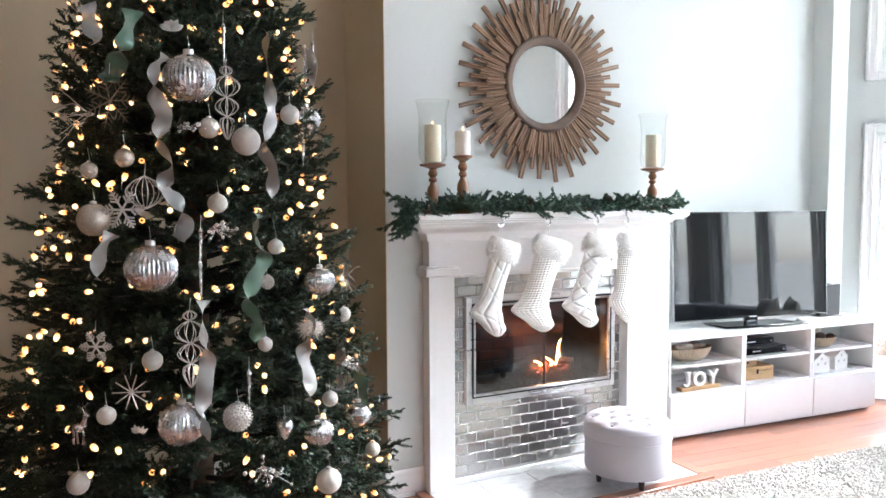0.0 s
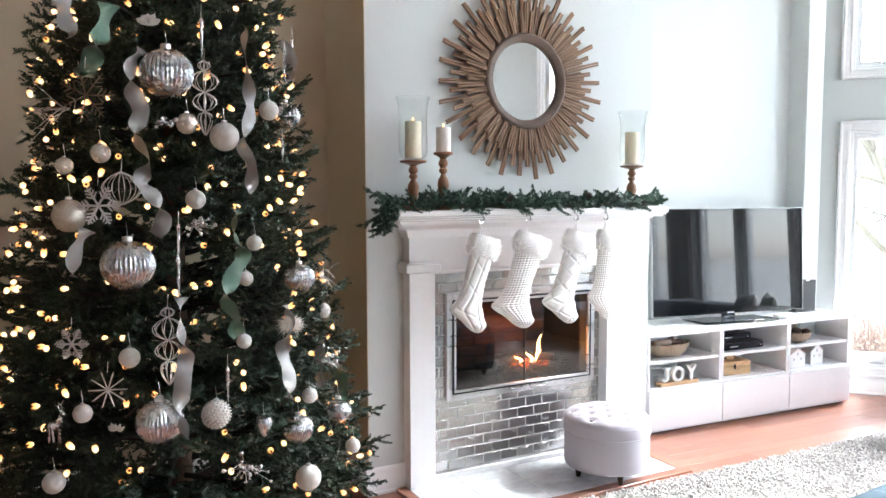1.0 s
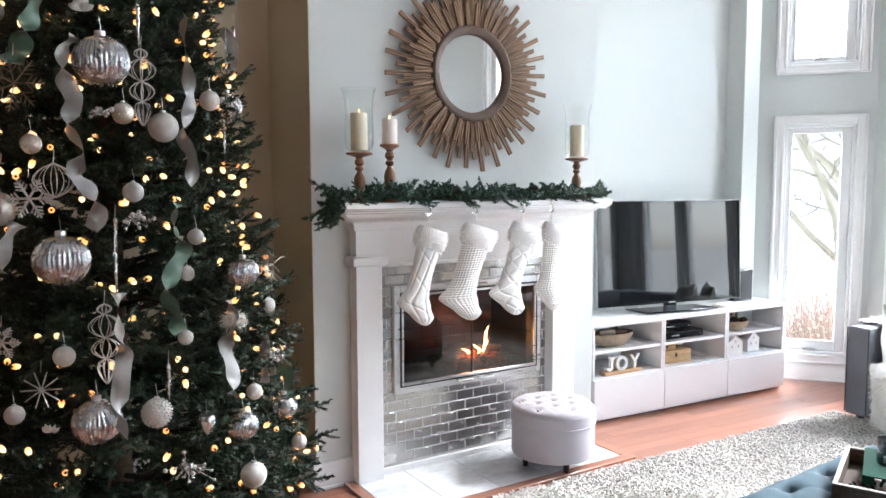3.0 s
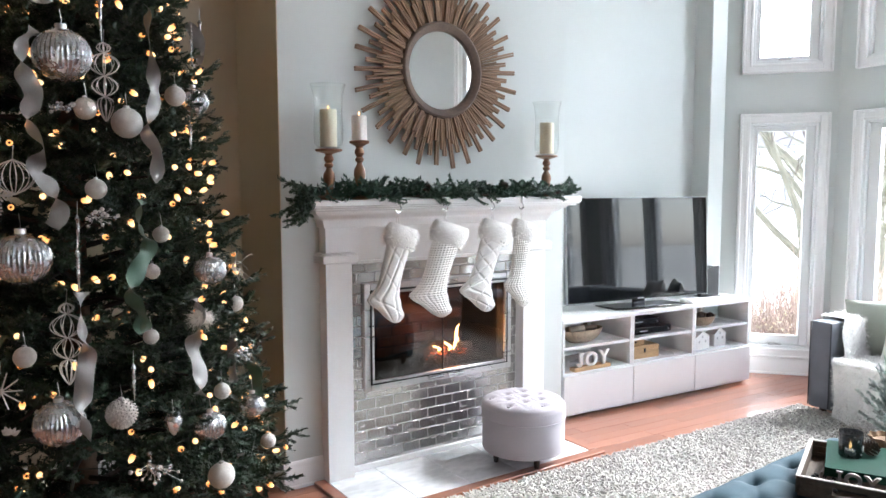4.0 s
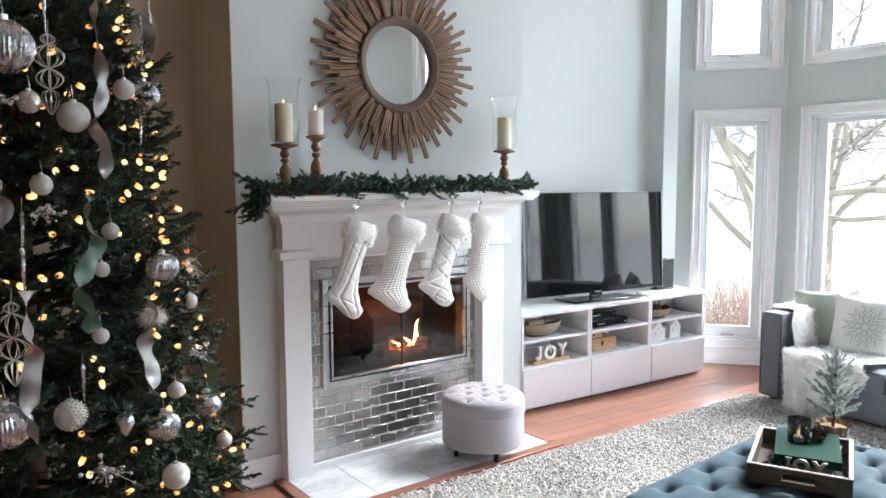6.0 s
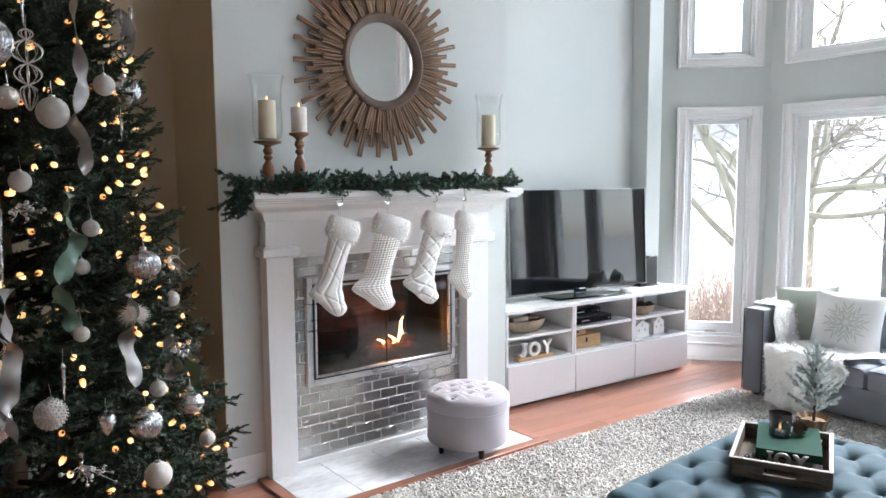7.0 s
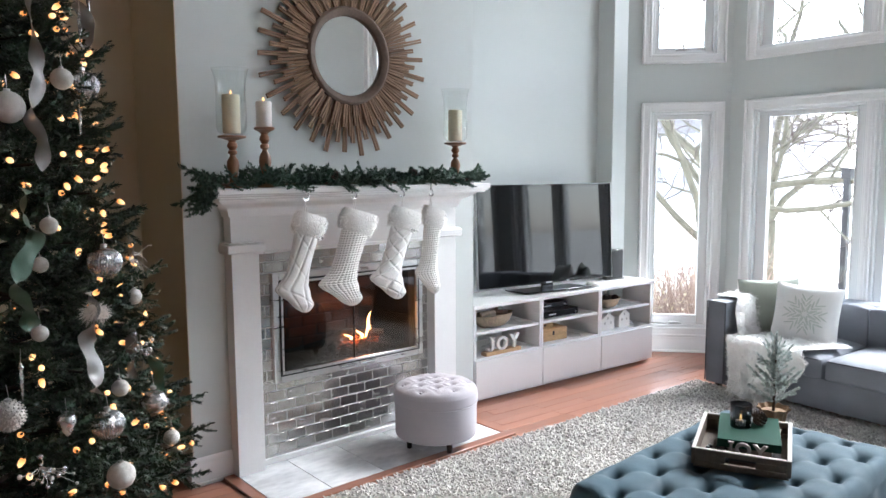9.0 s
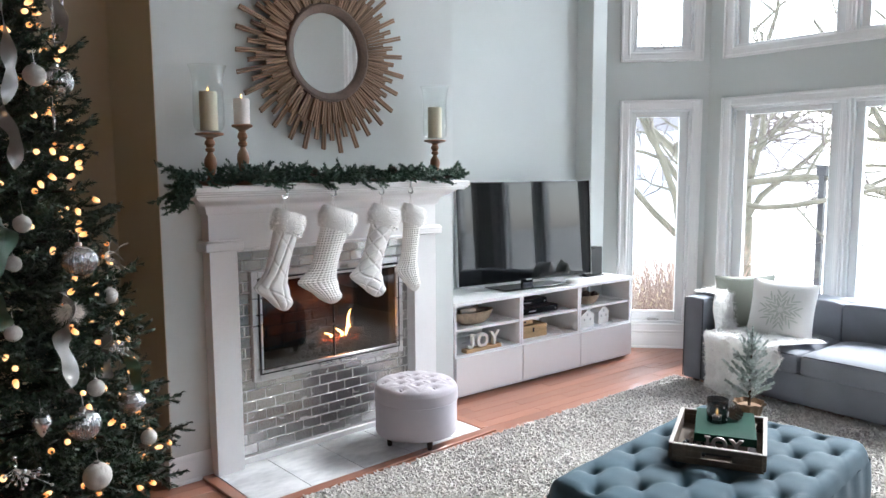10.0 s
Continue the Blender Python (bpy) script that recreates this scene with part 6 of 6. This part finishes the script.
pillow("throw_pillow", pose(5.04, 2.10, 0.36, -12, -4, -62), 0.195, 0.06, SAGE, "plain sage green throw pillow leaning on the sofa arm")
pw, skin = pillow("throw_pillow", pose(4.965, 1.84, 0.345, -18, 3, -72), 0.205, 0.075, IVORY, "ivory throw pillow with a stitched snowflake pattern")
flake = thing("snowflake_motif", Matrix.Identity(4), "", "")
for k in range(8):
    a = k * math.pi / 4
    g = Geo()

    def strip(p0, p1, w):
        (x0, z0), (x1, z1) = p0, p1
        n = 5
        dx, dz = x1 - x0, z1 - z0
        ln = math.hypot(dx, dz)
        ox, oz = -dz / ln * w, dx / ln * w
        vs = []
        for i in range(n + 1):
            q = i / n
            ww = 1 - 0.6 * abs(2 * q - 1)
            for s2 in (-1, 1):
                p = skin((x0 + dx * q + s2 * ox * ww + 1) / 2, (z0 + dz * q + s2 * oz * ww + 1) / 2)
                vs.append((p[0], p[1] - 0.004, p[2]))
        g.add(vs, [(2 * i, 2 * i + 1, 2 * i + 3, 2 * i + 2) for i in range(n)])
    c, s0 = math.cos(a), math.sin(a)
    for q in (0.30, 0.46, 0.62):
        for s2 in (-0.55, 0.55):
            strip((c * (q - 0.22), s0 * (q - 0.22)), (c * (q - 0.22) + 0.30 * math.cos(a + s2), s0 * (q - 0.22) + 0.30 * math.sin(a + s2)), 0.030)
    part("stitching", g, PALEGREEN, pw, "pale green stitched leaves", fix=False)
bpy.data.objects.remove(flake)

FUR = material("long white faux fur", (0.95, 0.945, 0.93), 0.95, vary=0.08, scale=12, fine=120, bump=0.3, sheen=0.4)
throw = thing("fur_throw", pose(4.70, 2.0, 0.40), "shaggy white fur throw draped over the sofa arm and seat", "throw blanket")


def drape(u, v):
    """Over the seat from the back, past its front edge and down to the floor."""
    y = -0.335 - 0.14 * max(0.0, 1 - v / 0.42) * (1 - u) + (0.50 + 0.0 * v) * u + 0.02 * math.sin(7 * v + 5 * u)
    s = v * 0.80
    wob = 0.010 * math.sin(19 * u + 2 * v) + 0.008 * math.sin(31 * u)
    reach = 0.40 - 0.10 * (1 - u)
    if s < reach:
        return (0.02 + reach - s - 0.045, y, -0.006 + wob * 0.7)
    if s < reach + 0.08:
        a = (s - reach) / 0.08 * math.pi / 2
        return (-0.025 - 0.045 * math.sin(a), y, 0.005 - 0.045 * (1 - math.cos(a)) + wob * 0.5)
    fall = (s - reach - 0.08) * (0.30 + 0.70 * min(1, u * 2.2)) * 0.98
    return (-0.072 + wob * 1.3 - 0.02 * fall, y, -0.045 - fall)


def over_arm(u, v):
    x = 0.10 + 0.26 * u + 0.02 * math.sin(9 * v)
    s = v * 0.48
    wob = 0.008 * math.sin(23 * u + 3 * v)
    if s < 0.16:
        return (x, 0.350 - s + 0.01, 0.232 + wob)
    return (x - 0.10 * (s - 0.16) / 0.32, 0.195 - 0.05 * math.sin((s - 0.16) * 4) + wob, max(0.0, 0.232 - (s - 0.16) * 0.85))


part("fleece", Geo().grid(drape, 30, 40).grid(over_arm, 20, 24), FUR, throw, fix=False)
rg = random.Random(77)
g = Geo()
for fn, n in ((drape, 7000), (over_arm, 3200)):
    for _ in range(n):
        u, v = rg.random(), rg.random()
        p = Vector(fn(u, v))
        du, dv = Vector(fn(min(1, u + 0.01), v)) - p, Vector(fn(u, min(1, v + 0.01))) - p
        nrm = du.cross(dv)
        if nrm.length < 1e-9:
            continue
        nrm.normalize()
        if nrm.z < -0.1 or (abs(nrm.z) < 0.1 and nrm.x > 0.3):
            nrm = -nrm
        if fn is over_arm and abs(nrm.z) < 0.5 and nrm.y > 0:
            nrm = -nrm
        e = (nrm * 0.7 + Vector((rg.gauss(0, 0.5), rg.gauss(0, 0.5), rg.gauss(-0.35, 0.4)))).normalized() * rg.uniform(0.018, 0.034)
        s = e.orthogonal().normalized() * 0.0022
        g.add([p - s, p + s, p + e * 0.6 + s * 0.7, p + e], [(0, 1, 2, 3)])
tagged(part("fur", g, FUR, throw, "long shaggy hairs", smooth=False, fix=False), kind="stuff")

# ---- tray and its things on the ottoman ----
GREYWOOD = material("weathered grey-brown wood", (0.115, 0.085, 0.062), 0.75, vary=0.35, scale=8, fine=50, bump=0.4, dist=0.002, stretch=(1, 6, 6))
WHITEWASH = material("whitewashed wooden edge", (0.42, 0.40, 0.37), 0.7, vary=0.2, scale=20, fine=90, bump=0.3)
Z_T = 0.447
tray_at = pose(2.775, 0.925, Z_T, 0, 0, 28)
tray = thing("wooden_tray", tray_at, "weathered wooden tray with cut-out handles on the ottoman", "tray")
A, B, HT = 0.205, 0.155, 0.068
part("bottom", Geo().box(-A, -B, 0, A, B, 0.008, 0.001), GREYWOOD, tray)
for s in (-1, 1):
    part("side", Geo().box(-A, s * B - 0.007, 0.008, A, s * B + 0.007, HT, 0.002), GREYWOOD, tray)
    e = Geo()
    x0 = s * A
    e.box(x0 - 0.007, -B + 0.007, 0.008, x0 + 0.007, B - 0.007, 0.026, 0.002).box(x0 - 0.007, -B + 0.007, 0.050, x0 + 0.007, B - 0.007, HT, 0.002)
    e.box(x0 - 0.007, -B + 0.007, 0.026, x0 + 0.007, -0.05, 0.050, 0.002).box(x0 - 0.007, 0.05, 0.026, x0 + 0.007, B - 0.007, 0.050, 0.002)
    part("end_with_handle", e, GREYWOOD, tray)
    part("edge", Geo().box(-A - 0.006, s * B - 0.0072, HT, A + 0.006, s * B + 0.0072, HT + 0.003, 0.001), WHITEWASH, tray)
    part("edge", Geo().box(x0 - 0.0072, -B + 0.008, HT, x0 + 0.0072, B - 0.008, HT + 0.003, 0.001), WHITEWASH, tray)
PAGES = material("cream book pages", (0.70, 0.64, 0.54), 0.85, vary=0.1, fine=300, bump=0.4, stretch=(1, 1, 12))
z = Z_T + 0.0085
books = []
for w, d, h, turn, col, label in ((0.152, 0.108, 0.022, 30, (0.05, 0.045, 0.045), "dark grey hardback book at the bottom of the stack"), (0.138, 0.098, 0.026, 22, (0.24, 0.21, 0.19), "grey-brown hardback book in the stack"), (0.152, 0.106, 0.030, 31, (0.010, 0.052, 0.034), "dark green hardback book on top of the stack")):
    cover = material("cloth " + label.split()[1] + " cover", col, 0.8, vary=0.15, fine=300, bump=0.25, spec=0.15)
    t = thing("hardback_book", tray_at @ pose(0.03, -0.015, z - Z_T, 0, 0, turn - 28), label, "book", "books on the tray")
    part("pages", Geo().box(-w + 0.004, -d + 0.004, 0.0025, w - 0.002, d - 0.004, h - 0.0025, 0.001), PAGES, t, "cream page block")
    part("cover", Geo().box(-w, -d, 0, w, d, 0.0025, 0.001).box(-w, -d, h - 0.0025, w, d, h, 0.001).box(-w, -d, 0, -w + 0.0035, d, h, 0.001), cover, t)
    z += h + 0.0006
Z_BOOK = z
lantern = thing("votive_lantern", tray_at @ pose(0.035, 0.015, Z_BOOK - Z_T), "dark star-cut votive glass with a lit tealight", "candle votive")
SMOKE = clear("dark smoked glass", (0.42, 0.44, 0.46), 1.3, 0.03)
ring = [(0.036, 0.0), (0.038, 0.004), (0.0395, 0.088), (0.0375, 0.088), (0.036, 0.006), (0.002, 0.004)]
part("glass", Geo().lathe(ring, (0, 0, 0), 36), SMOKE, lantern).visible_shadow = False
STAR = material("pale frosted star", (0.55, 0.55, 0.53), 0.5, bump=0)
for k, (a, zz, r) in enumerate(((-100, 0.035, 0.013), (-60, 0.062, 0.005), (-140, 0.065, 0.005), (-80, 0.07, 0.004), (-118, 0.016, 0.004), (-70, 0.02, 0.004), (-30, 0.04, 0.006), (-165, 0.03, 0.005))):
    g = Geo()
    pts = [((r if i % 2 == 0 else r * 0.4) * math.cos(i * math.pi / 5 + math.pi / 2), (r if i % 2 == 0 else r * 0.4) * math.sin(i * math.pi / 5 + math.pi / 2)) for i in range(10)]
    g.prism(pts, "y", -0.0008, 0.0008)
    part("star", g, STAR, lantern, at=pose(0.0402 * math.cos(math.radians(a)), 0.0402 * math.sin(math.radians(a)), zz, 0, 0, a + 90))
part("tealight", Geo().lathe([(0.018, 0.006), (0.018, 0.022), (0.002, 0.022)], (0, 0, 0), 16), WHITEWAX, lantern)
part("flame", Geo().lathe([(0.001, 0.024), (0.005, 0.031), (0.004, 0.040), (0.0005, 0.052)], (0, 0, 0), 10), FLICKER, lantern)
tj = thing("joy_letters", tray_at @ pose(-0.132, 0.062, 0.036, 0, 0, -90), "small silver letters spelling JOY leaning on the books", "letters")
letters("JOY", 0.066, 0.005, material("dull silver letters", (0.34, 0.33, 0.31), 0.4, 0.5, vary=0.1), tj, pose(0.0, 0, 0.0, 90, 0, 0), 0.004)
# frosted little tree in a burlap pot
pot_at = pose(3.085, 0.985, 0.43)
mini = thing("frosted_tree", pot_at, "small frosted fir in a burlap-wrapped pot", "small tree")
BURLAP = material("brown burlap", (0.30, 0.20, 0.12), 0.95, vary=0.25, scale=12, fine=220, bump=0.7, dist=0.002)
FROST = material("frosted grey-green needles", (0.72, 0.76, 0.75), 0.8, vary=0.3, scale=14, fine=60, bump=0, island=0.4, second=(0.30, 0.36, 0.33))


def wrap(u, v):
    a = 2 * math.pi * u
    r = 0.034 + 0.016 * v + (0.006 * math.sin(9 * a) * v) + (0.012 * (v - 0.85) / 0.15 if v > 0.85 else 0)
    return (r * math.cos(a), r * math.sin(a), 0.115 * v)


part("pot", Geo().grid(wrap, 54, 14, wrap=True).lathe([(0.033, 0.0), (0.045, 0.10)], (0, 0, 0), 20), BURLAP, mini)
part("trunk", Geo().tube([(0, 0, 0.09), (0.002, 0, 0.25), (0, 0, 0.40)], [0.006, 0.005, 0.002], 8), BARK, mini)
rng = random.Random(31)
tiny = [spray(rng, ln, 2, 110, 0.016, 0.0042) for ln in (0.12, 0.135, 0.10)]
poses = []
for k in range(26):
    u = k / 26
    a, zz = k * 2.39996, 0.125 + 0.24 * u
    up = 0.6 + 0.45 * u
    m = Matrix.Translation((0, 0, zz)) @ Matrix.Rotation(a, 4, "Z") @ Matrix.Rotation(-up, 4, "Y") @ Matrix.Rotation(rng.uniform(-1, 1), 4, "X") @ Matrix.Scale(1.22 - 0.68 * u, 4)
    poses.append((rng.randrange(3), m))
poses.append((0, Matrix.Translation((0, 0, 0.33)) @ Matrix.Rotation(-1.55, 4, "Y") @ Matrix.Scale(0.8, 4)))
scatter("foliage", tiny, poses, FROST, mini, "frosted needle branches")
cone_t = thing("pine_cone", tray_at @ pose(0.085, -0.045, Z_BOOK - Z_T + 0.024, 70, 10, 20), "dark pine cone lying on the green book", "pine cone")
cone("scales", Matrix.Identity(4), 0.024, cone_t)
beads = thing("bead_strand", tray_at @ pose(-0.15, 0.08, 0.012), "dark strand of beads lying in the tray", "beads")
for k in range(26):
    part("bead", Geo().ball((0.03 * math.cos(k * 0.9) + 0.002 * k - 0.02, 0.035 * math.sin(k * 0.9), 0.008 + 0.0012 * k), 0.0085, 8), BLACK, beads)


# ---- outside: winter garden ----
LAWN = material("pale winter lawn", (0.58, 0.58, 0.55), 0.95, vary=0.25, scale=0.4, fine=30, bump=0.3)
G0 = -0.6
setting("ground", Geo().add([(-400, -400, G0), (400, -400, G0), (400, 400, G0), (-400, 400, G0)], [(0, 1, 2, 3)]), LAWN, "pale washed-out winter lawn outside")
PALEBARK = material("pale greenish bark", (0.15, 0.14, 0.105), 0.9, vary=0.3, scale=8, fine=60, bump=0.5, dist=0.006)
TWIGS = material("grey-brown winter twigs", (0.09, 0.07, 0.062), 0.9, vary=0.25, scale=4, fine=40, bump=0.1)
SHRUB = material("pinkish-brown shrub twigs", (0.36, 0.26, 0.21), 0.9, vary=0.35, scale=6, fine=40, bump=0.1)
GOLD = material("dry straw leaves", (0.50, 0.43, 0.26), 0.9, vary=0.3, scale=8, bump=0.1, island=0.3)


def limb(g, rg, p, d, length, r, level, fine):
    """A crooked limb with side shoots; the thinnest ones go into fine."""
    pts, rs = [p.copy()], [r]
    n = 7
    for i in range(n):
        d = (d + Vector((rg.gauss(0, 0.16), rg.gauss(0, 0.16), rg.gauss(0.03, 0.14)))).normalized()
        p = p + d * length / n
        pts.append(p.copy())
        rs.append(r * (1 - 0.62 * (i + 1) / n))
        if level > 0 and i > 0:
            for _ in range(1 if level > 1 else 2):
                side = d.orthogonal().normalized()
                side.rotate(Matrix.Rotation(rg.random() * 6.28, 3, d))
                limb(g, rg, p.copy(), (d * 0.55 + side * 0.8).normalized(), length * rg.uniform(0.40, 0.62), rs[-1] * 0.55, level - 1, fine)
    (g if level > 0 else fine).tube(pts, rs, 8 if level > 1 else 4)


def bare_tree(x, y, h, seed, r=0.10, label="bare winter tree with pale bark outside", fork=True, limbs=()):
    t = thing("bare_tree", pose(x, y, G0), label, "tree", "trees outside")
    rg = random.Random(seed)
    g, fine = Geo(), Geo()
    top = Vector((0.02, 0.0, h * 0.26))
    g.tube([(0, 0, -0.05), (0.01, 0, h * 0.13), top], [r * 1.2, r, r * 0.95], 12)
    for d, ln, rr in ((Vector((-0.42, 0.5, 0.9)), h * 0.62, r * 0.66), (Vector((0.05, 0.06, 1.0)), h * 0.72, r * 0.72), (Vector((0.5, -0.45, 0.9)), h * 0.55, r * 0.6)):
        limb(g, rg, top.copy(), d.normalized(), ln, rr, 2, fine)
    for z0, d, ln, rr in limbs:
        limb(g, rg, Vector((0, 0, z0)), Vector(d).normalized(), ln, rr, 2, fine)
    part("trunk", g, PALEBARK, t, fix=False)
    tagged(part("twigs", fine, TWIGS, t, "fine bare twigs", fix=False), kind="stuff")


bare_tree(7.85, 4.55, 4.8, 3, 0.065)
bare_tree(8.30, 4.18, 4.6, 8, 0.075, "bare winter tree with long low limbs outside", limbs=((1.68, (0.34, -0.92, 0.16), 2.6, 0.036), (1.88, (0.38, -0.88, 0.30), 2.8, 0.042)))
bare_tree(9.8, 2.2, 5.2, 31, 0.08)
bare_tree(12.5, 3.0, 5.5, 12, 0.12)
bare_tree(11.2, 5.6, 5.0, 41, 0.09)
bare_tree(13.0, 7.5, 6.0, 15, 0.14)
bare_tree(14.5, -1.5, 6.0, 19, 0.14)
bare_tree(11.5, -4.5, 5.5, 23, 0.12)

for k, (x, y, h, n) in enumerate(((7.1, 4.0, 1.15, 170), (7.35, 4.35, 1.6, 200), (7.0, 4.55, 1.2, 150), (6.75, 3.75, 0.7, 110), (7.4, 3.6, 0.65, 90), (7.8, 4.0, 1.5, 170))):
    rg = random.Random(90 + k)
    t = thing("garden_shrub", pose(x, y, G0), "bare pinkish-brown twiggy shrub below the window", "shrub", "shrubs outside")
    g, lv = Geo(), Geo()
    for _ in range(n):
        a, q = rg.random() * 6.28, rg.uniform(0.1, 0.8)
        d = Vector((math.cos(a) * q, math.sin(a) * q, 1)).normalized() * h * rg.uniform(0.6, 1.0)
        b = Vector((rg.gauss(0, 0.08), rg.gauss(0, 0.08), 0))
        bend = Vector((rg.gauss(0, 0.05), rg.gauss(0, 0.05), 0))
        g.tube([b, b + d * 0.5 + bend, b + d], [0.006, 0.004, 0.002], 4)
        for _ in range(2):
            p = b + d * rg.uniform(0.4, 1.0)
            g.tube([p, p + Vector((rg.gauss(0, 0.1), rg.gauss(0, 0.1), rg.uniform(0.02, 0.16)))], [0.003, 0.001], 4)
            s = Vector((rg.gauss(0, 1), rg.gauss(0, 1), rg.gauss(0, 1))).normalized() * 0.018
            u = s.orthogonal().normalized() * 0.010
            lv.add([p - s, p + u, p + s, p - u], [(0, 1, 2, 3)])
    tagged(part("twigs", g, SHRUB, t, fix=False), kind="stuff")
    tagged(part("leaves", lv, GOLD, t, "few dry straw leaves", fix=False, smooth=False), kind="stuff")

# dark pole with a lamp head on the lawn
pole = thing("garden_lamp", pose(8.565, 3.25, G0), "slim dark garden lamp post on the lawn", "lamp post")
part("post", Geo().box(-0.032, -0.032, 0, 0.032, 0.032, 1.98, 0.004), material("dark grey metal post", (0.035, 0.035, 0.04), 0.5, 0.4, vary=0.15), pole)
part("head", Geo().box(-0.05, -0.05, 1.98, 0.05, 0.05, 2.08, 0.006).box(-0.06, -0.06, 2.08, 0.06, 0.06, 2.10, 0.004), bpy.data.materials["dark grey metal post"], pole)

# pale house across the lawn
SIDING = material("pale grey siding", (0.55, 0.55, 0.56), 0.8, vary=0.06, scale=2, fine=30, bump=0.1)
FARPANE = material("grey far window glass", (0.33, 0.34, 0.36), 0.2, vary=0.1, bump=0)
ROOFING = material("grey roof shingles", (0.22, 0.21, 0.22), 0.9, vary=0.2, scale=6, fine=60, bump=0.3)
for x, y, wdt, dpt, hgt in ((46, 30, 12, 8, 4.6), (50, 8, 12, 8, 4.6)):
    hs = thing("neighbour_house", pose(x, y, G0), "pale grey two-storey house across the lawn", "house", "houses outside")
    part("wall", Geo().box(0, -wdt / 2, 0, dpt, wdt / 2, hgt, 0.02), SIDING, hs)
    part("roof", Geo().prism([(-wdt / 2 - 0.4, hgt), (wdt / 2 + 0.4, hgt), (0, hgt + 2.6)], "x", -0.4, dpt + 0.4), ROOFING, hs)
    for j in range(2):
        for i in range(4):
            yy = -wdt / 2 + 1.8 + i * 2.8
            zz = 0.9 + 2.5 * j
            win = part("window", Geo().box(-0.06, yy - 0.55, zz, 0.0, yy + 0.55, zz + 1.4, 0.01), WHITE, hs)
            part("pane", Geo().box(-0.075, yy - 0.46, zz + 0.09, -0.061, yy + 0.46, zz + 1.31, 0), FARPANE, win, "grey window pane")


# ---- floor planks along x ----
PW = 0.083
rng = random.Random(21)
floor_ob = bpy.data.objects["floor"]
plank_me = {}
far = Geo()
row = 0
y = Y_NORTH
while y > Y_SOUTH:
    x = X_WEST - rng.uniform(0, 0.9)
    while x < X_EAST:
        ln = rng.choice((0.6, 0.75, 0.9, 1.05, 1.2))
        a, b = max(x, X_WEST), min(x + ln, X_EAST)
        if b - a > 0.05:
            if y > 1.9 and b > 0.3:
                key = round(b - a, 3)
                if key not in plank_me:
                    plank_me[key] = mesh("plank", Geo().box(-key / 2 + 0.0006, -PW / 2 + 0.0006, -0.015, key / 2 - 0.0006, PW / 2 - 0.0006, 0.0, 0.0007))
                part("plank", plank_me[key], CHERRY, floor_ob, at=pose((a + b) / 2, y - PW / 2, rng.uniform(-0.0006, 0)))
            else:
                far.box(a + 0.0006, y - PW + 0.0006, -0.0155, b - 0.0006, y - 0.0006, -0.0004, 0)
        x += ln
    y -= PW
    row += 1
tagged(part("far_planks", far, CHERRY, floor_ob, smooth=False, fix=False), kind="stuff")
